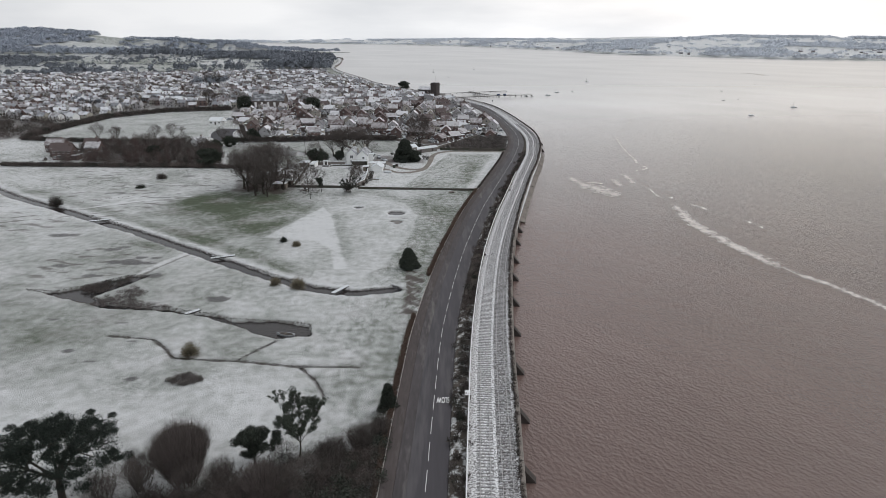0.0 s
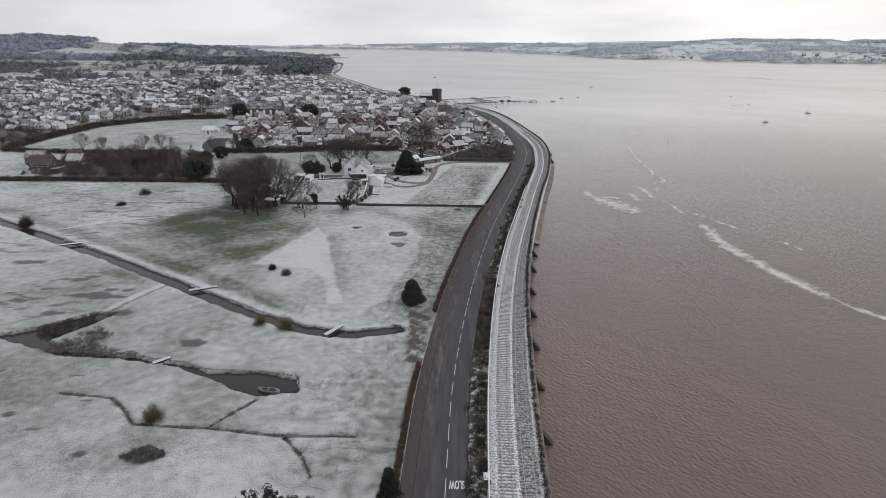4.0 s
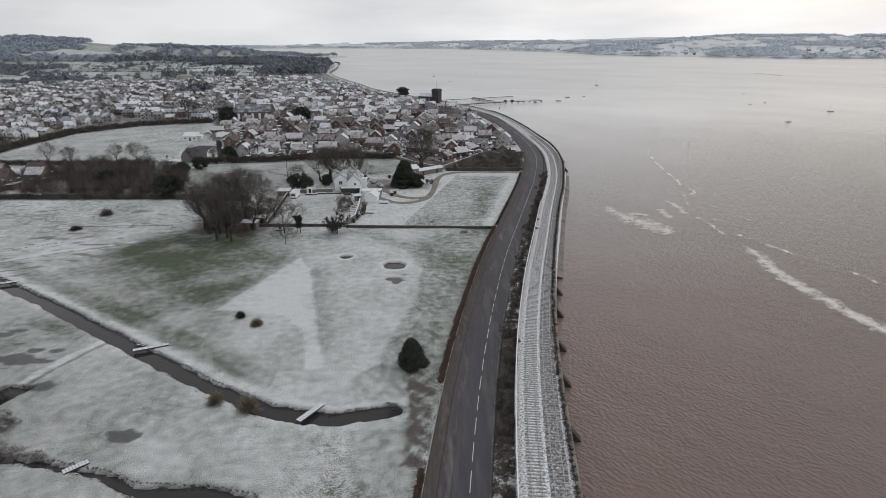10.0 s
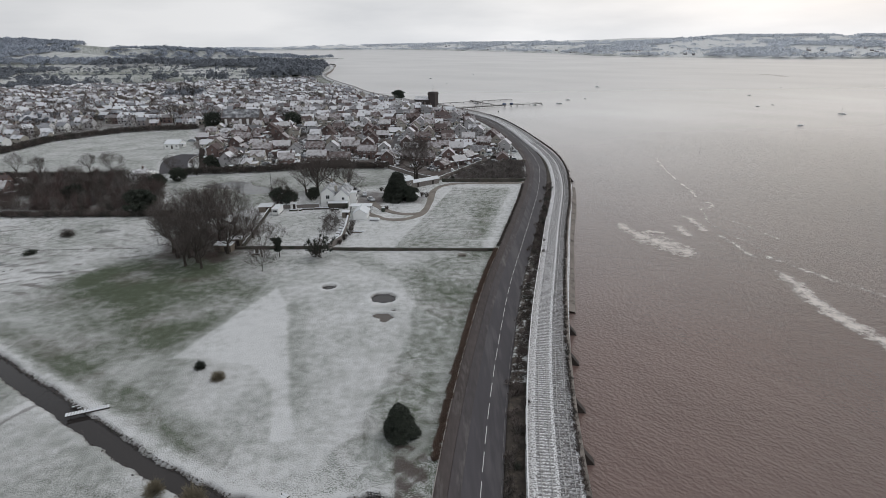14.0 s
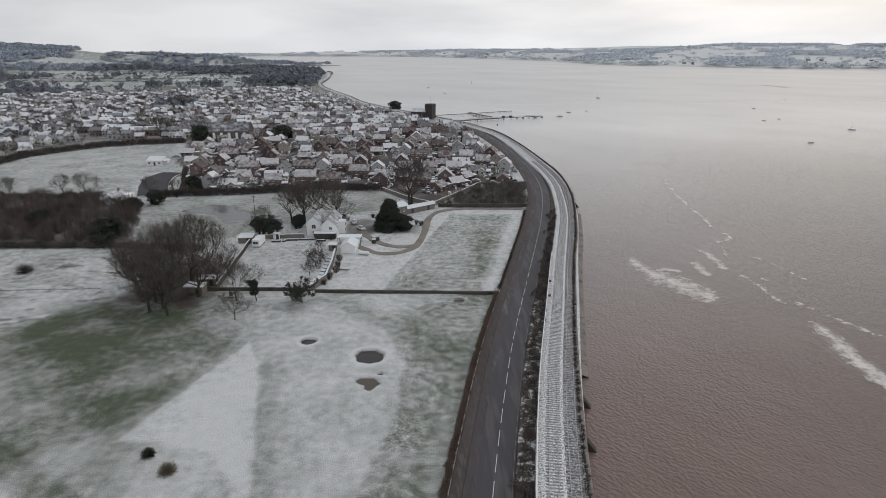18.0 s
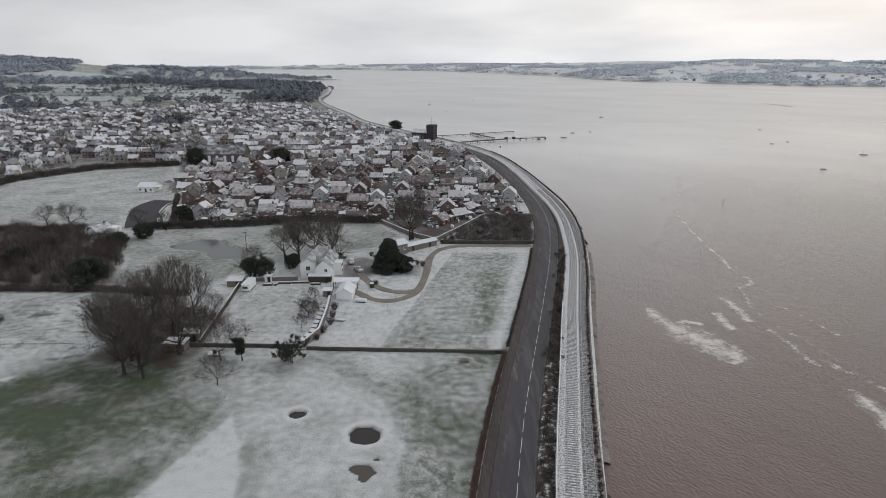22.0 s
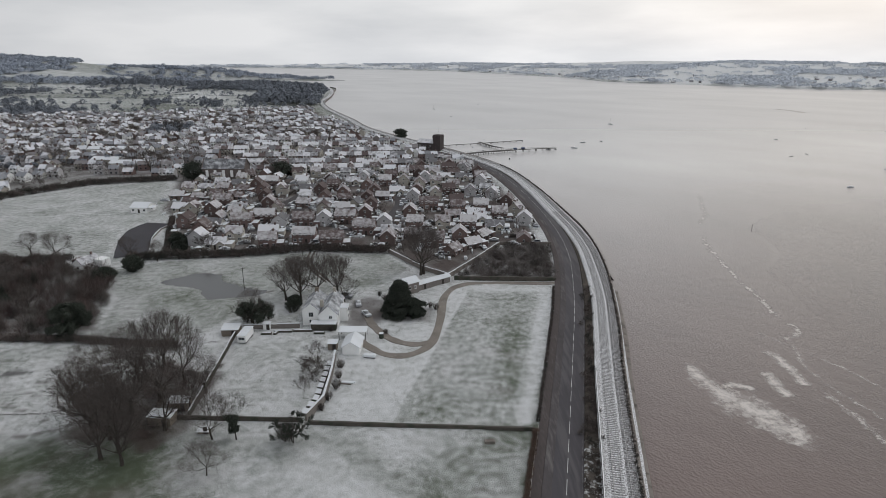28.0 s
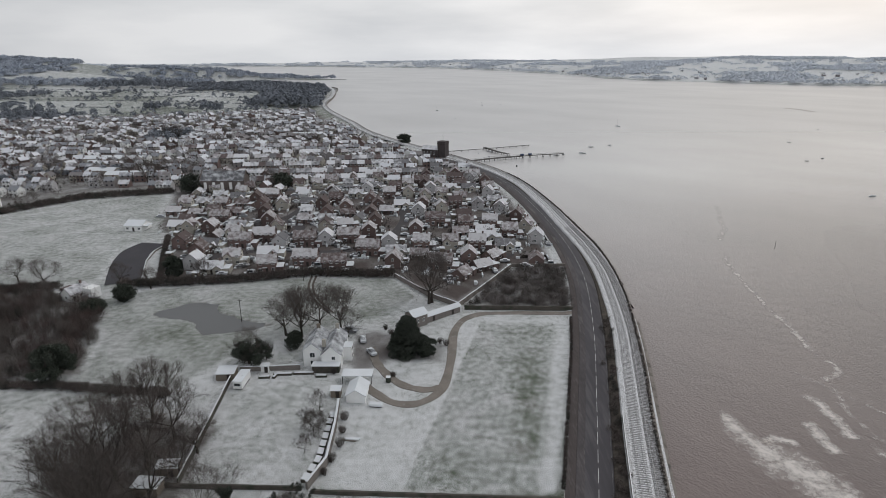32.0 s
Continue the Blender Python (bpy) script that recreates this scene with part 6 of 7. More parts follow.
kinds = [boat("motor_boat", 7.5, "pale motor boat moored on the estuary"), boat("sailing_boat", 8.5, "moored sailing boat with a bare mast", 10), boat("open_boat", 5, "small open boat moored off the shore", 0, False)]
MOORED = [(0, 113, 662, 60), (2, 149, 708, 30), (0, 129, 698, 90), (1, 201, 865, 40), (1, 57, 1176, 20), (2, 7, 955, 80), (2, -29, 1356, 0), (1, 322, 558, 45), (2, 305, 632, 10), (2, 285, 620, 80), (2, 330, 727, 50), (0, 252, 495, 100), (2, 30, 645, 30), (2, 40, 668, 60), (1, 33, 672, 60), (2, 22, 664, 10), (2, 95, 655, 40), (0, 88, 652, 75), (2, -68, 1240, 0), (2, 90, 1190, 40), (2, 420, 830, 0), (1, -18, 1080, 50)]
seen = set()
for k, x, y, turn in MOORED:
    m = pose(x, y, SEA + .1, 0, 0, turn) @ Matrix.Scale(.8, 4)
    if k in seen:
        copy_thing(kinds[k], m)
    else:
        seen.add(k)
        kinds[k].matrix_basis = m
pond_boat = boat("rowing_boat", 4.2, "pale rowing boat lying in the marsh pond", 0, False)
pond_boat.matrix_basis = pose(-33.2, 111.8, -.45, 0, 0, 75)
for x, y, h in ((139, 394, 3.4), (48, 599, 1)):
    bm = bmesh.new()
    tube(bm, (0, 0, -5), (0, 0, h), .11 if h > 2 else .8, .08 if h > 2 else .5, 6)
    tagged(part("marker_post", bm, M["steel"], None, "", pose(x, y, SEA)), "dark channel marker standing in the water", "marker")


# ---- scum lines drifting on the water ----
def foam_material():
    m = bpy.data.materials.new("drifting_foam")
    m.use_nodes = True
    n, l = m.node_tree.nodes, m.node_tree.links
    b = n["Principled BSDF"]
    b.inputs["Base Color"].default_value, b.inputs["Roughness"].default_value = (.8, .74, .69, 1), .7
    geo, t, at = n.new("ShaderNodeNewGeometry"), n.new("ShaderNodeTexNoise"), n.new("ShaderNodeAttribute")
    at.attribute_name = "dense"
    t.inputs["Scale"].default_value, t.inputs["Detail"].default_value, t.inputs["Roughness"].default_value = .4, 12, .7
    l.new(geo.outputs["Position"], t.inputs["Vector"])
    add, r = n.new("ShaderNodeMath"), n.new("ShaderNodeMapRange")
    add.operation = "MULTIPLY_ADD"
    add.inputs[1].default_value = 1.8
    l.new(t.outputs[0], add.inputs[0]), l.new(at.outputs["Fac"], add.inputs[2])
    r.inputs[1].default_value, r.inputs[2].default_value, r.inputs[4].default_value = 1.27, 1.82, .78
    l.new(add.outputs[0], r.inputs[0]), l.new(r.outputs[0], b.inputs["Alpha"])
    return m


M["foam"] = foam_material()


def foam(line, width, dense=.6, swell=()):
    P = np.array(line, float)
    t = np.linspace(0, 1, len(P))
    q = np.linspace(0, 1, 20 * len(P))
    c = np.column_stack([spline(np.column_stack([t, P[:, 0]]))(q), spline(np.column_stack([t, P[:, 1]]))(q)])
    d = np.gradient(c, axis=0)
    nrm = np.column_stack([-d[:, 1], d[:, 0]]) / np.linalg.norm(d, axis=1)[:, None]
    c = c + nrm * (width * .25 * wobble(c[:, 0], c[:, 1], width * 2 + 3, 1))[:, None]
    env = np.minimum(1, np.minimum(q, 1 - q) * 8)
    ks = np.linspace(-1, 1, 7)
    wide = (spline(np.column_stack([np.linspace(0, 1, len(swell)), swell]))(q) if len(swell) else np.ones(len(q)))[:, None] * width
    V = np.stack([np.column_stack([c + nrm * wide * k, np.full(len(q), SEA + .06)]) for k in ks], 1)
    ob = link_mesh("foam_streak", V.reshape(-1, 3), grid_faces(len(q), 7)[:, ::-1], M["foam"])
    dn = env[:, None] * (1 - np.abs(ks)[None] ** 1.3) * dense
    ob.data.attributes.new("dense", "FLOAT", "POINT").data.foreach_set("value", dn.ravel().astype(np.float32))
    return tagged(ob, "pale foam streak drifting on the brown water", "foam", "foam streaks")


foam([(90, 226), (87, 204), (88.5, 182), (92, 166), (97, 150)], 4.4, .88)
foam([(93.5, 162), (97, 150), (101, 143), (105, 134), (107, 124), (112, 108)], 2.6, .8)
foam([(57.8, 271), (58.8, 262.5), (60, 254), (62.6, 248), (65.4, 242), (68.5, 236), (73, 228)], 7.6, .88, (.2, .5, .85, 1.3, 1.25, 1, .5))
foam([(61.5, 255), (64.6, 256.8), (67.8, 256.4), (71.5, 253.8)], 2.6, .85)
foam([(83, 276), (84.5, 268.4), (83.8, 259.9), (83.5, 255)], 3.0, .78)
foam([(77.3, 264), (76.8, 256), (77.4, 249.5)], 3.4, .82)
foam([(118, 402), (110, 376), (105.8, 356.5), (103.5, 341.6), (102.1, 325.6), (101.2, 310.5), (98.9, 299.3), (98.0, 292.2)], 2.6, .6)
foam([(98.5, 293), (100.2, 289.4), (97.1, 284.8), (90.9, 280.3)], 2.4, .64)
foam([(86, 256), (86.5, 249.9), (87.1, 244.9), (87.5, 239.1), (88, 226)], 2.4, .62)
foam([(95, 286), (89, 262), (92, 244), (96, 224)], 2.0, .54)
foam([(88, 240), (98, 216), (104, 206), (112, 184)], 3.0, .56)
foam([(84, 290), (92, 276), (100, 261), (104, 240)], 1.8, .5)
foam([(540, 1030), (546, 1076), (534, 1120)], 12, .75)
foam([(150, 480), (132, 430), (118, 402)], 3, .6)
foam([(300, 420), (360, 400), (430, 390)], 4, .58)
foam([(230, 340), (300, 320), (380, 310)], 4, .55)

# ---- marsh: footbridges, tussocks, bushes ----


def footbridge(x, y, turn, L, label):
    t = tagged(new("footbridge"), label, "footbridge", "plank footbridges")
    t.matrix_basis = pose(x, y, .12, 0, 0, turn)
    n = int(L / .42)
    for i in range(n):
        part("plank", box_data(1.05, .36, .07, .01, .1), M["snowroof"], t, "", pose(0, (i + .5) / n * L - L / 2, 0))
    for s in (-.45, .45):
        part("beam", box_data(.16, L, .2, .01, -.1), M["dark"], t, "", pose(s, 0, 0))
    for u in (-.42, 0, .42):
        part("post", box_data(.1, .1, .9, .01, -.55), M["dark"], t, "", pose(-.5, u * L, 0))
    return t


footbridge(-25.4, 134.6, -32, 5.6, "snow-covered plank footbridge over the marsh stream")
footbridge(-62.3, 157.1, -66, 6.6, "snow-covered plank footbridge with a side rail")
footbridge(-115.8, 191.3, -66, 6.4, "snow-covered plank footbridge far up the stream")
footbridge(-56.8, 121.6, -45, 3.4, "small plank footbridge over the pond inlet")


sluice = tagged(new("fallen_planks"), "row of dark snow-edged planks lying beside the footbridge", "planks")
for i in range(4):
    part("plank", box_data(.28, 3.0 + .4 * i, .1, .02), M["dark"] if i % 2 else M["snowroof"], sluice, "", pose(-63.6 - .42 * i, 159.2 + .28 * i, -.25, 0, 4, -58))
grate = tagged(new("culvert_grate"), "rusty iron culvert grate at the end of the stream", "grate")
grate.matrix_basis = pose(-11.6, 136.0, .1, -25, 0, -75)
for i in range(6):
    part("bar", box_data(.07, 2.4, .07), M["steel"], grate, "", pose(-1.1 + .44 * i, 0, 0))
    part("bar", box_data(2.4, .07, .07), M["steel"], grate, "", pose(0, -1.1 + .44 * i, .08))


def tussock(x, y, r, h, label, material="straw", n=700, category="bush"):
    t = tagged(new("tussock"), label, category)
    t.matrix_basis = pose(x, y, 0)
    v, f = twig_domes(np.array([(0, 0, .1)]), np.array([(r * .95, r * .95, h)]), n * 2, .028, int(abs(x * 7)))
    link_mesh("foliage", v, f, M[material], t)
    v, f = clumps(np.array([(0, 0, h * .15)]), np.array([(r * .5, r * .5, h * .3)]), n // 3, (h * .3, .05), seed=2, upright=.6)
    link_mesh("core", v, f, M["scrub"], t)
    return t


tussock(-36, 135.5, 2.1, 2.9, "large straw-coloured pampas tussock beside the stream")
tussock(-42.2, 137.5, 1.6, 2.0, "rounded straw-coloured grass tussock beside the stream")
tussock(-48.6, 170.8, 1.2, 1.3, "dark low bush alone on the snowy lawn", "evergreen")
tussock(-43.8, 166.8, 1.5, 1.5, "olive-brown low bush on the snowy lawn")
tussock(-49.5, 102.5, 2.0, 2.6, "shaggy straw tussock beside the ditch")
scrub_area("bramble_patch", [(-50.2, 93.2), (-47.5, 95.6), (-44.6, 94.8), (-43.6, 93.4), (-46, 91.6), (-49, 92)], 90, .7, "greyscrub", "broken brown bramble patch in the snowy marsh", 70, (.4, .025), 31, .5, upright=.3)
scrub_area("reed_bed", [(-84, 131), (-80.5, 136.5), (-79.5, 142), (-83.5, 141), (-91, 135)], 110, .45, "scrub", "flattened brown reeds on a mud bank in the pond", 50, (.5, .03), 36, .8, upright=.25)
scrub_area("reed_bed", [(-82, 124.8), (-81, 130), (-77, 136), (-72, 133), (-72, 127), (-60, 123.6), (-66, 122.6)], 190, .5, "greyscrub", "flattened brown reeds at the edge of the marsh pond", 40, (.5, .03), 32, .7, upright=.3)
tussock(-124, 237, 2.2, 1.3, "low dark gorse bush in the far field", "evergreen")
fan_bush(-36, 67.2, 9.6, 4.3, "dense fan-shaped coppiced bush of purple-brown bare shoots", 24000, 30, 4)
fan_bush(-41.5, 66, 6.2, 2.4, "open bare shrub beside the coppiced bush", 1500, 16, 14, "twig")
fan_bush(-45.5, 63.5, 5.0, 2.4, "open bare shrub under the pine", 1300, 14, 15, "twig")
fan_bush(-31, 67.5, 4.0, 2.2, "low bare shrub at the thicket edge", 1500, 12, 16, "twig")
fan_bush(-12.3, 74.5, 4.6, 2.6, "tangled bare shrub beside the footway", 3000, 16, 5, "twig")
fan_bush(-15.8, 71, 4.8, 2.8, "tangled bare shrub standing in the thicket", 3000, 16, 6, "twig")
fan_bush(-9.8, 78, 3.2, 1.9, "bare shrub at the footway edge", 2000, 14, 7, "bush")
fan_bush(-24.5, 64.5, 5.5, 3.2, "reddish bare shrub among the brambles", 3400, 18, 8, "bush")
tussock(-123, 254, 2.6, 2.4, "bare brown bush in the far field", "twig")
tussock(-142, 210, 2.8, 3.2, "round bare bush beside the stream", "scrub", 1200)

# dark tufts along the banks and ditches
rr = np.random.default_rng(41)


def bank_points(line, side, step):
    P = np.array(line, float)
    out = []
    for a, b in zip(P[:-1], P[1:]):
        n = max(1, int(np.linalg.norm(b - a) / step))
        u = (b - a) / np.linalg.norm(b - a)
        for i in range(n):
            q = a + (b - a) * (i + rr.random()) / n + np.array([-u[1], u[0]]) * (side + rr.normal() * .12)
            out.append(q)
    return np.array(out)


tufts = np.concatenate([bank_points(STREAM, 1.75, .55), bank_points(STREAM, -1.95, 2.6), bank_points(POND + POND[:1], .1, .6)]  + [bank_points([(-125, 240), (-94, 241)], 0, .4), bank_points([(-137, 214), (-120, 224)], 0, .8)])
size = rr.choice((.08, .13, .22, .45), len(tufts), p=(.45, .33, .17, .05))
v, f = clumps(np.column_stack([tufts, height(tufts[:, 0], tufts[:, 1]) * .4 + size * .3]), np.stack([size * 1.3, size * 1.3, size * .8], 1), 26, (.18, .04), seed=42, upright=.5)
tagged(link_mesh("bank_tufts", v, f, M["scrub"]), "dark tufts of dead grass along the stream banks", "grass", kind="stuff")

ditch = np.concatenate([bank_points(q, .12, .35) for q in DITCHES])
size = rr.choice((.05, .09, .15), len(ditch), p=(.5, .38, .12))
v, f = clumps(np.column_stack([ditch, height(ditch[:, 0], ditch[:, 1]) * .4 + size * .3]), np.stack([size * 1.3, size * 1.3, size * .8], 1), 22, (.16, .03), seed=43, upright=.5)
tagged(link_mesh("ditch_tufts", v, f, M["scrub"]), "dark tufts of dead grass along the ditches", "grass", kind="stuff")

# hedges and scrub
ys = np.arange(143, 238, 4.0)
hedge("roadside_hedge", np.column_stack([ROAD(ys) - 7.15, ys]), 1.1, 1.2, "hedge", "clipped brown beech hedge along the road", 130, .5, seed=4)
ys = np.arange(60, 123, 4.0)
hedge("roadside_hedge", np.column_stack([ROAD(ys) - 7.1, ys]), .9, 1.0, "hedge", "clipped brown hedge along the road footway", 130, .5, seed=6)
ys = np.arange(238, 322, 4.0)
hedge("roadside_hedge", np.column_stack([ROAD(ys) - 6.9, ys]), .7, .9, "scrub", "low dark hedge between paddock and road", 90, .6, seed=7)
ys = np.arange(60, 560, 3.0)
near = ys[ys < 318]
hedge("verge_scrub", np.column_stack([(ROAD(near) + FENCE(near)) / 2 + 1.4, near]), 1.5, 1.2, "scrub", "dark bramble scrub between road and railway", 110, .8, seed=8, category="scrub", z=.5, jitter=1.0)
# weeds run on as a dark strip for the shadow between ballast and wall
hedge("sea_wall_weeds", np.column_stack([COAST(ys) - .75, ys]), .7, .6, "scrub", "weeds and dark shadow strip along the top of the sea wall", 50, .9, seed=9, category="weeds", z=1.2)
hedge("field_hedge", [(-128, 346), (-90, 350), (-60, 358), (-28, 356)], 3.8, 3.0, "scrub", "dark bramble hedge below the estate gardens", 150, .6, seed=10, blade=(.9, .1))
hedge("field_hedge", [(-210, 278), (-150, 277), (-108, 276), (-78, 272)], 2.5, 1.9, "scrub", "dark hedge between snowy fields", 120, .6, seed=11, blade=(.8, .09))
hedge("pitch_hedge", [(-250, 352), (-220, 345), (-172, 342), (-150, 345)], 3, 2.4, "scrub", "dark hedge along the playing field", 120, .7, seed=12, blade=(.9, .1))
hedge("pitch_hedge", [(-248, 354), (-252, 392), (-250, 450), (-222, 488), (-176, 503)], 5, 3.5, "scrub", "tall dark hedge behind the playing field", 110, .9, seed=13, blade=(1.2, .16))
hedge("park_hedge", [(-137, 406), (-116, 351)], 2.2, 2.2, "scrub", "dark hedge beside the car park", 120, .6, seed=14, blade=(.8, .09))
thicket("scrub_thicket", [(-192, 343), (-158, 345), (-128, 330), (-118, 314), (-107, 283), (-130, 279), (-150, 283), (-185, 284), (-195, 310)], 430, 5.4, "dense brown winter thicket beside the fields", 2.7, 430, .032, 5)
thicket("scrub_thicket", [(-1, 328), (19, 366), (39, 366), (34, 326)], 240, 3.0, "grey-brown winter scrub behind the paddock wall", 2.0, 320, .028, 6, ("greyscrub", "scrub", "greyscrub"))
scrub_area("roadside_thicket", [(-64, 46), (-58, 55), (-46, 61), (-34, 66), (-26, 69.5), (-17, 74), (-11, 79.5), (-8.6, 80), (-8.8, 48)], 560, 4.4, "scrub", "tangled dark thicket of bramble and bare shrubs", 260, (.6, .03), 8, 1.7, upright=.3)
scrub_area("roadside_brambles", [(-64, 46), (-58, 54), (-46, 60), (-34, 64.5), (-26, 67.5), (-17, 72), (-10, 76), (-8.8, 76), (-8.8, 48)], 130, 3.4, "evergreen", "dark evergreen brambles within the thicket", 260, (.3, .1), 28, 1.3, upright=.1)
thicket("tree_thicket", [(-80, 233), (-65, 230), (-63, 256), (-76, 264), (-85, 252)], 80, 2.8, "brown undergrowth beneath the bare trees", 1.8, 260, .022, 9, ("redscrub", "scrub", "redscrub"))
scrub_area("hedge_thicket", [(-380, 330), (-330, 470), (-262, 430), (-255, 360), (-300, 300)], 260, 6, "scrub", "dark bare woodland edge beside the village", 90, (1.6, .14), 15, 4)

# trees
big = [bare_tree("bare_tree", 18, 3, "tall bare winter tree in a clump on the grass", "tree clump", trunk=.6, spread=.62, twigs=4, size=.9, width=.012, low=.48, fine=.055, dome=(3000, .35, .6, .014)),
       bare_tree("bare_tree", 18, 8, "tall bare winter tree with forked limbs", "tree clump", trunk=.56, spread=.56, twigs=4, size=.9, width=.012, low=.52, fine=.055, dome=(3000, .32, .62, .014)),
       bare_tree("bare_tree", 18, 21, "broad bare winter tree with spreading twigs", "tree clump", trunk=.58, spread=.74, twigs=4, size=.9, width=.012, low=.4, fine=.055, dome=(3000, .4, .5, .014))]
small_tree = bare_tree("bare_tree", 8, 5, "small bare tree with a pale trunk", "", trunk=.17, spread=.7, twigs=2, size=.6, width=.009, depth=5, fine=.016, dome=(2400, .4, .45, .009))
CLUMP = [(-78.5, 232.4, .95), (-71, 228, .92), (-81.5, 237, .95), (-65, 235, .85), (-75, 241, 1), (-69, 255, .85), (-62, 250, .6), (-77, 262, .9), (-83, 247, 1), (-71, 246, .95), (-73.5, 225.6, .85), (-80, 255, .9), (-63, 243, .55), (-75, 232, .88), (-68.4, 223.8, .7)]
SINGLES = [(0, -57, 306, .8), (1, -52, 305, .9), (2, -47, 309, .9), (1, -41, 310, .85), (2, -54, 313, .8), (0, -38, 305, .55), (2, -14, 330, 1.15), (0, -13, 331, 1.05), (0, -63, 289, .62), (2, -157, 347, .66), (0, -170, 352, .55), (1, -191, 348, .52), (2, -201, 346, .66), (0, -120, 300, .45), (1, -127, 312, .5), (2, -139, 322, .45), (0, -134, 296, .5), (1, -150, 310, .5), (2, -145, 333, .42), (0, -160, 325, .5), (1, -116, 289, .4), (2, -168, 334, .42), (0, -155, 292, .45), (0, -116, 344, .5), (1, -100, 352, .5), (2, -84, 356, .45), (0, -130, 349, .5), (1, -205, 530, .9), (2, -230, 560, 1), (0, -281, 736, 1.1), (1, -270, 730, 1), (2, -277, 545, 1.1), (0, -300, 540, 1), (1, -120, 520, .7)]
for i, (x, y, s) in enumerate(CLUMP):
    m = pose(x, y, 0, 0, 0, i * 73) @ Matrix.Scale(s, 4)
    if i < 3:
        big[i].matrix_basis = m
    else:
        o = copy_thing(big[i % 3], m)
        o.matrix_basis = m
for k, x, y, s in SINGLES:
    o = copy_thing(big[k], pose(x, y, 0))
    o.matrix_basis = pose(x, y, float(height(np.array([x]), np.array([y]))[0]), 0, 0, x * 31) @ Matrix.Scale(s, 4)
small_tree.matrix_basis = pose(-51, 221, 0)
for x, y, s in ((-39, 250, .55), (-39, 266, .7), (-54, 232, 1.5), (-37.5, 231.5, .75), (-41, 65.5, .85), (-45, 62, .7), (-29, 64, .7), (-18.5, 66, .75), (-33, 63, .9), (-40, 61, 1.1), (-22, 64, .7), (-15, 68, .6)):
    o = copy_thing(small_tree, pose(x, y, 0))
    o.matrix_basis = pose(x, y, 0, 0, 0, x * 57) @ Matrix.Scale(s, 4)
bare_tree("orchard_tree", 5.4, 14, "low spreading bare fruit tree in the walled garden", trunk=.16, spread=.95, twigs=3, size=.6, width=.01, depth=5, low=.2, fine=.02, dome=(4200, .58, .38, .011)).matrix_basis = pose(-38.6, 257.5, 0)
fan_bush(-59.5, 291.5, 5.6, 3.2, "tangled bare shrub at the garden corner", 3000, 18, 52, "twig")
fan_bush(-64.5, 290, 5.0, 3.0, "tangled brown shrub beside the laurel", 2600, 16, 53, "scrub")
fan_bush(-52.5, 296.5, 3.4, 3.0, "low dark shrubbery behind the house", 2200, 14, 54, "evergreen")
for x, y, h in ((-32.3, 262, 2.4), (-32, 257, 2.0), (-31.6, 252, 2.6), (-32.6, 247, 2.2), (-33.5, 243, 1.6), (-38.5, 283.2, 1.8), (-8.2, 299, 2.2), (-10, 300.5, 2.0), (-22.5, 281.5, 1.6), (-47, 301, 2.2), (-25, 306, 2.2), (-27, 310, 1.8)):
    fan_bush(x, y, h, h * .55, "ragged dark garden shrub beside the wall", 700, 9, int(abs(y)), "scrub")
leafy_tree("conifer", 5.6, 4.0, 1, "dark rounded evergreen conifer beside the road", "evergreen", 120, 260, (.4, .14), "cone", .04, gaps=1.1).matrix_basis = pose(-9.2, 149.5, 0)
leafy_tree("cedar", 10.8, 9.4, 2, "broad dark evergreen tree beside the white house", "evergreen", 150, 330, (.4, .13), "cone", .03, trunk=.5, gaps=.75).matrix_basis = pose(-19.5, 296, 0)
leafy_tree("cedar", 5.8, 6.5, 12, "low dark spreading evergreen beside the drive", "evergreen", 80, 210, (.4, .13), "round", .02, trunk=.4, gaps=.7).matrix_basis = pose(-14.4, 293.5, 0)
pine_tree(-51.4, 64, 11.5, 16, 4, "spreading dark pine with open bent limbs")
ivy_tree(-21.2, 73, 11.0, 5, "ivy-clad tree with a dark open crown", .3, per=26, pad=.42)
ivy_tree(-27.2, 70.5, 7, 6, "smaller ivy-clad tree with dark leaves", .6, per=30, pad=.5)
ivy_tree(-37, 231, 7.4, 9, "ragged ivy-grown tree at the garden wall corner", .5, (.13, .06), 30, .3, low=.18)
fan_bush(-38.6, 232, 4.2, 2.6, "dark twiggy bush round the ivy-grown tree", 2200, 14, 55, "scrub")
ivy_tree(-49, 232, 6.5, 11, "slender ivy-grown stump beside the garden wall", .22, pad=.3, low=.35)
leafy_tree("yew", 5, 2.8, 7, "narrow dark yew beside the footway", "evergreen", 110, 140, (.28, .09), "cone", .02, gaps=.8).matrix_basis = pose(-9.1, 84.9, 0)
for x, y, h, s in ((-124, 322, 5, 61), (-147, 300, 6, 63)):
    ivy_tree(x, y, h + 1, s, "dark evergreen shrub within the winter thicket", .8, (.35, .14), 16, .9, "evergreen_shrub", .15)
ivy_tree(-112, 282.5, 8.5, 8, "dark ragged holly at the thicket edge", .75, (.35, .15), 34, .85, "holly", .12)
leafy_tree("holly", 6, 6.5, 9, "rounded dark bush beside the car park", "evergreen", 30, 150, (.5, .2), "round", .05).matrix_basis = pose(-120, 333, 0)
ivy_tree(-62, 287.5, 8, 10, "dark ragged laurel beside the garden corner", .75, (.3, .12), 30, .75, "laurel", .12)
leafy_tree("laurel", 4, 5, 13, "dark clipped laurel behind the house", "evergreen", 30, 150, (.4, .18), "round", .05).matrix_basis = pose(-53, 300, 0)
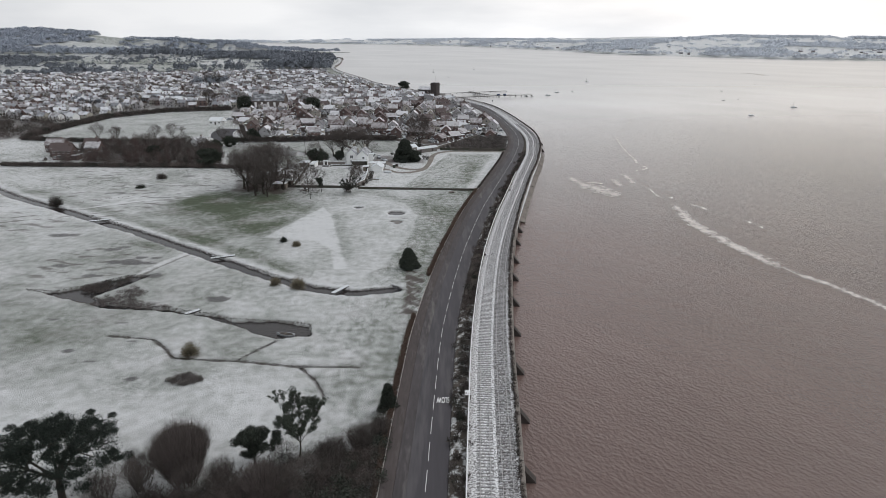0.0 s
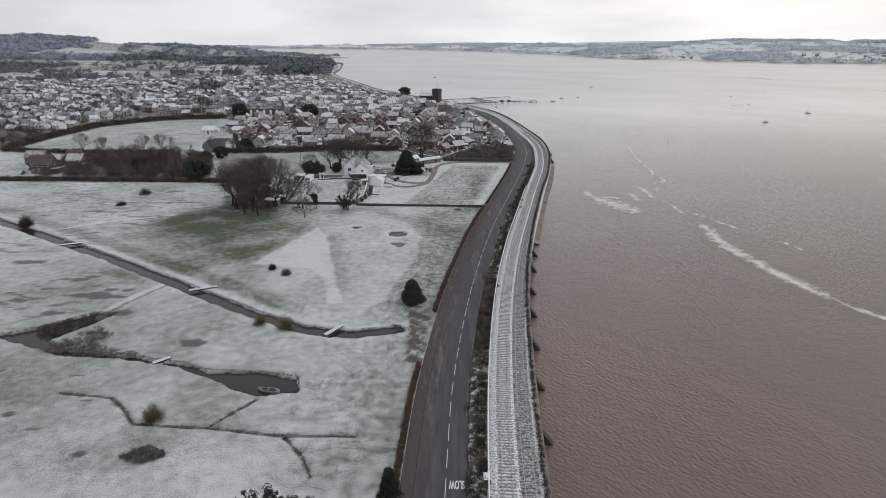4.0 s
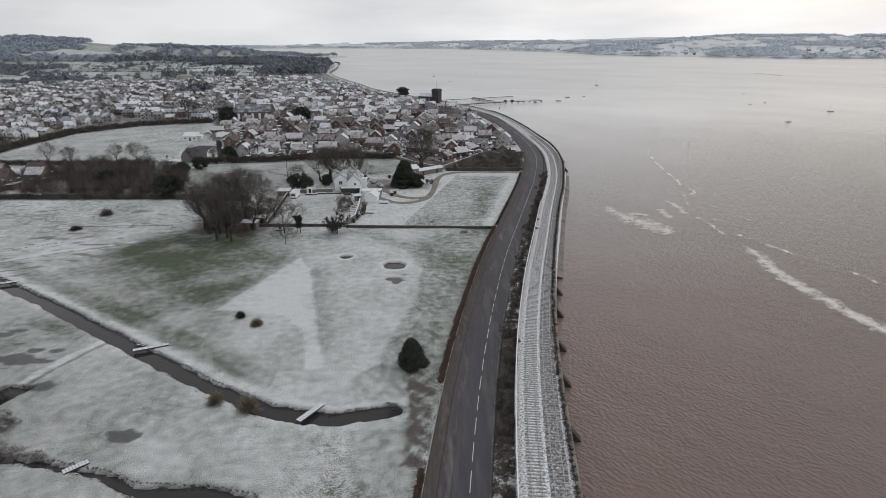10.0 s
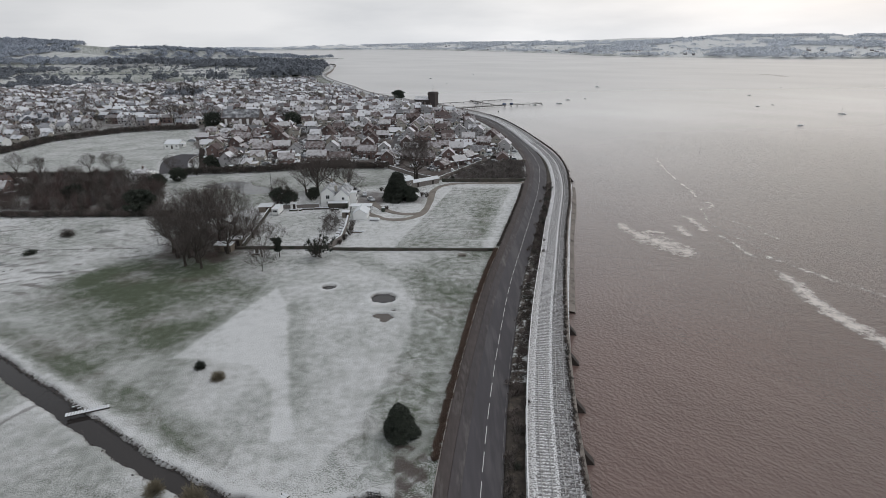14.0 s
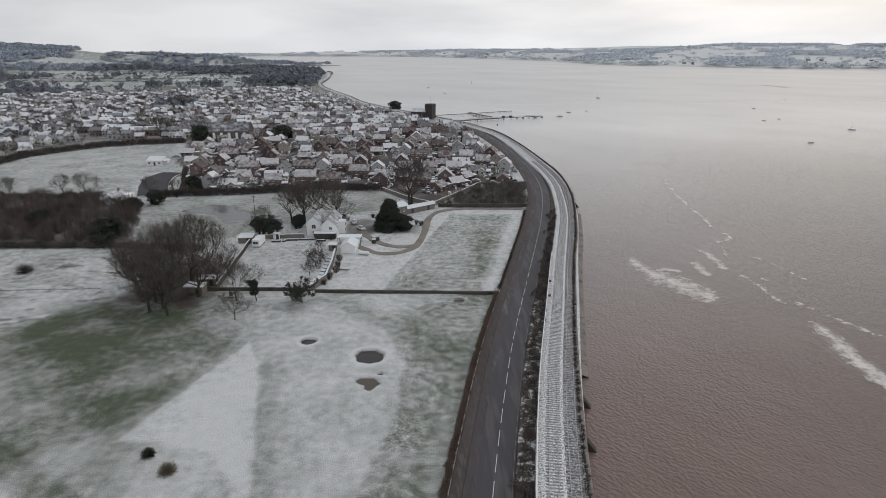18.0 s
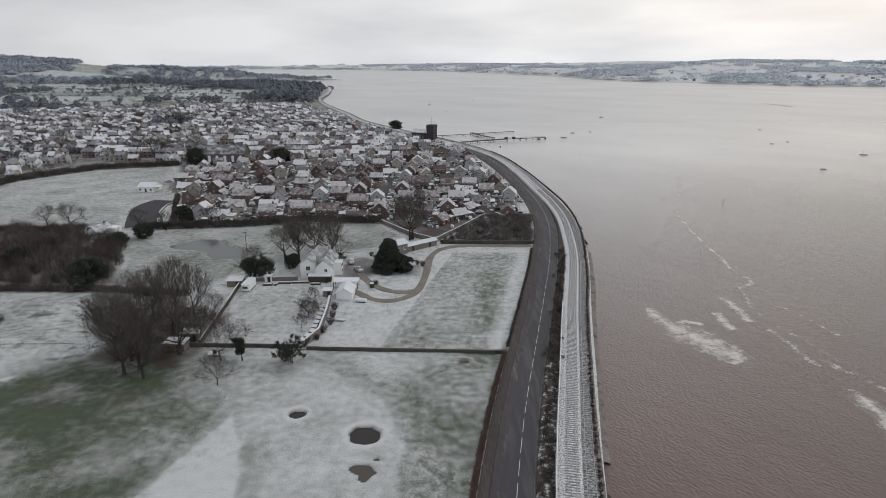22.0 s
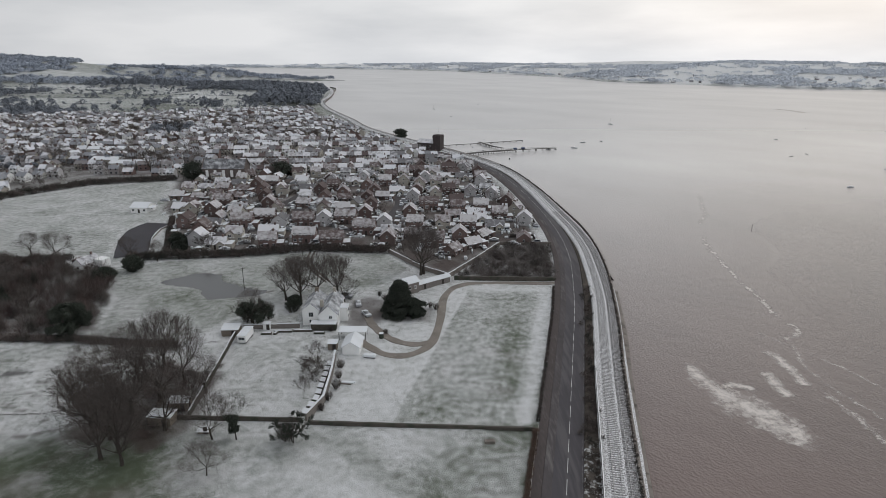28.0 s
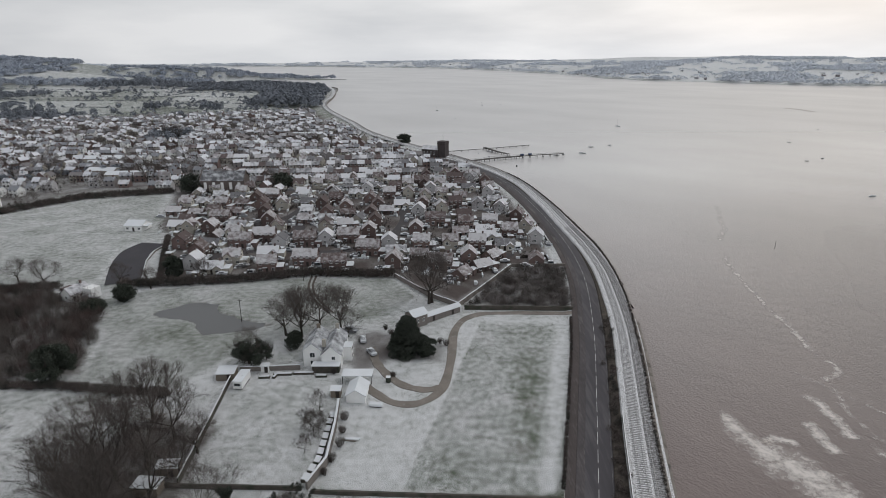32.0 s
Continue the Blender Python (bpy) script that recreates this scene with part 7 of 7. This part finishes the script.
for x, y, h, w, s in ((-165, 503, 11, 15, 31), (-112, 518, 9, 14, 32), (-46, 716, 9, 14, 33), (-117, 366, 5, 7, 34), (-113, 357, 4, 6, 35)):
    leafy_tree("evergreen_tree", h, w, s, "large dark evergreen tree among the houses", "evergreen", 40, 120, (.8, .3), "round", .05, trunk=.5).matrix_basis = pose(x, y, 0)

for y, h in ((81, 1.3), (88.5, 1.8), (96, 1.2), (104, 1.6), (112, 1.1), (128, 1.5), (141, 1.2), (160, 1.6)):
    fan_bush(float(FENCE(y)) - 1.3, y, h + .6, h * .7, "dark bramble bush on the verge beside the railway fence", 420, 8, int(y), "evergreen" if int(y) % 2 else "scrub")

# ---- distant woods ----
def wood(name, poly, n, h, material, label, per=30, seed=1, size=5.0, patch=.42):
    r = np.random.default_rng(seed)
    got = scatter(poly, n, r)
    hh = h * (.5 + .55 * r.random(n)) * (.85 + .3 * wobble(got[:, 0], got[:, 1], 40, seed))
    rad = size * (.6 + .7 * r.random(n))
    c = np.column_stack([got, height(got[:, 0], got[:, 1]) + hh * .45])
    v, f = canopy(c, np.stack([rad, rad, hh * .55], 1), per, patch, seed)
    return tagged(link_mesh(name, v, f, M[material]), label, "woodland", kind="stuff")


# woods take the haze-paled colours of farwood, midwood and farwood2
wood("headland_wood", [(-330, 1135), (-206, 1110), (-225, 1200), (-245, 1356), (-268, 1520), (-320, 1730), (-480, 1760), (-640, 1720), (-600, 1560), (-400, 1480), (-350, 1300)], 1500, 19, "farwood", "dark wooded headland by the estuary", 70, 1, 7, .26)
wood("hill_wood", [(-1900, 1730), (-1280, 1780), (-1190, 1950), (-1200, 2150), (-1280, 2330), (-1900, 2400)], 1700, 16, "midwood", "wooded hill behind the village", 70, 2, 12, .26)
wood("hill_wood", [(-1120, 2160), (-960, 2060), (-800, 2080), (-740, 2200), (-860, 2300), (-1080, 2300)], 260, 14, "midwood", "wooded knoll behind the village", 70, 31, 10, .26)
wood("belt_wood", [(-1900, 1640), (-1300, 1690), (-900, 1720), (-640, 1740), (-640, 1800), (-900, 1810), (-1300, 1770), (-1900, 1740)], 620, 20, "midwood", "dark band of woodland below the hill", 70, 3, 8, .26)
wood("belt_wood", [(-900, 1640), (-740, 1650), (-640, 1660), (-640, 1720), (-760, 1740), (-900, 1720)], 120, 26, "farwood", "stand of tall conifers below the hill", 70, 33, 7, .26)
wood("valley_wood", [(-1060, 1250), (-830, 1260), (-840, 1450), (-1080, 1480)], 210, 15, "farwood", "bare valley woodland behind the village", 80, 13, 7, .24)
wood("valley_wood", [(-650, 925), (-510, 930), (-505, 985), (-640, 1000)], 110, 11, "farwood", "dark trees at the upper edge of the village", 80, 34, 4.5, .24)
wood("point_wood", [(-1000, 2240), (-760, 2215), (-380, 2262), (-385, 2285), (-560, 2330), (-760, 2400), (-1000, 2400)], 420, 17, "midwood", "wooded point beyond the bay with haze in its colour", 70, 4, 9, .26)
scrub_area("village_trees", [(-560, 560), (-420, 425), (-262, 436), (-230, 560), (-100, 640), (-110, 760), (-230, 940), (-420, 940), (-700, 830)], 2300, 8, "twig", "bare trees standing among the village roofs", 60, (1.6, .14), 16, 2.8, "woodland", .25, zf=True)
scrub_area("village_copse", [(-470, 520), (-400, 440), (-262, 450), (-220, 530), (-120, 640), (-130, 760), (-230, 900), (-420, 900), (-600, 780)], 60, 12, "twig", "clumps of tall bare garden trees between the roofs", 420, (2.0, .12), 61, 7.5, "woodland", .25, zf=True)
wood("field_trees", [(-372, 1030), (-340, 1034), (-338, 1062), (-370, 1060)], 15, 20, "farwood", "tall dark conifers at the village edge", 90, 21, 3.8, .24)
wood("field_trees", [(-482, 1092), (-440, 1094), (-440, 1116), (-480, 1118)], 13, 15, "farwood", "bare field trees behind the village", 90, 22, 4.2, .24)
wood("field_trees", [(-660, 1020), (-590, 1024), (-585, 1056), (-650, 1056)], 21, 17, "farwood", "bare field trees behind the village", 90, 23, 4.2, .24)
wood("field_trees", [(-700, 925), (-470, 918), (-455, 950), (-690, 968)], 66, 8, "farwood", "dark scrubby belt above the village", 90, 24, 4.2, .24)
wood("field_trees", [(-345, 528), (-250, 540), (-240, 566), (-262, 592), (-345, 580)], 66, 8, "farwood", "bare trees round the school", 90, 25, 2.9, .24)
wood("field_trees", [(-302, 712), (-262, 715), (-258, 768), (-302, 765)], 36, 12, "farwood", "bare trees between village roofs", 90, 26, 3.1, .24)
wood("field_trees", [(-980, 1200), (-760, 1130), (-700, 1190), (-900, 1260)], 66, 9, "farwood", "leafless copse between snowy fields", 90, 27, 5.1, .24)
for i, line in enumerate(([(-1100, 1440), (-700, 1380), (-380, 1330)], [(-1400, 1680), (-900, 1600), (-500, 1590)], [(-620, 1000), (-400, 1010), (-260, 1080)], [(-700, 1380), (-760, 1600)], [(-620, 960), (-340, 960)], [(-760, 1150), (-345, 1085), (-200, 1035)], [(-1000, 1330), (-600, 1260), (-330, 1180)], [(-1200, 1600), (-750, 1500), (-420, 1480)], [(-900, 950), (-750, 1150), (-1000, 1330)], [(-600, 1260), (-560, 1500)], [(-430, 800), (-620, 960)], [(-480, 1120), (-440, 1230)])):
    rr = np.random.default_rng(i)
    P = np.array(line, float)
    pts = np.concatenate([a + (b - a) * rr.random((int(np.linalg.norm(b - a) / 4), 1)) for a, b in zip(P[:-1], P[1:])]) + rr.normal(size=(1, 2))
    hh = rr.choice((1.2, 1.6, 2.0, 3.2, 6.5), len(pts), p=(.28, .28, .22, .12, .1))
    v, f = canopy(np.column_stack([pts, height(pts[:, 0], pts[:, 1]) + hh * .7]), np.stack([hh * .6 + .8, hh * .6 + .8, hh * .8], 1), 40, .3, seed=i)
    tagged(link_mesh("field_hedgerow", v, f, M["farwood"]), "dark hedgerow trees between snowy fields", "hedgerow", kind="stuff")
rr = np.random.default_rng(77)
far_pts = []
while len(far_pts) < 4200:
    x, y = rr.uniform(-3500, 3600), rr.uniform(1300, 4900)
    d = y - float(FARSHORE(x))
    if d < 20 or d > 1900 or abs(x) > .85 * y + 100:
        continue
    if rr.random() < .05 + .95 * (wobble(np.array([x]), np.array([y]), 130, 3)[0] > .22) or d < 45:
        far_pts.append((x, y))
far_pts = np.array(far_pts)
hh = 5 + 6 * rr.random(len(far_pts))
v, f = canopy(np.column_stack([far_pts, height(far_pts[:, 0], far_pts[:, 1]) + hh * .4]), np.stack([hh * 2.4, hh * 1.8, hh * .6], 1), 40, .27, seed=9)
tagged(link_mesh("far_shore_woods", v, f, M["farwood2"]), "woods along the far shore with haze in their colour", "woodland", kind="stuff")
rr = random.Random(3)
spots = []
while len(spots) < 260:
    x = rr.uniform(-400, 2600)
    y = float(FARSHORE(x)) + rr.uniform(15, 420)
    if y < 4850:
        spots.append((x, y, rr.uniform(-.5, .5), rr.uniform(7, 15), 7, 4.2, 2.4))
far_houses("far_shore_houses", spots, 8, "tiny pale houses along the far shore", ("white", "farwall", "white"))
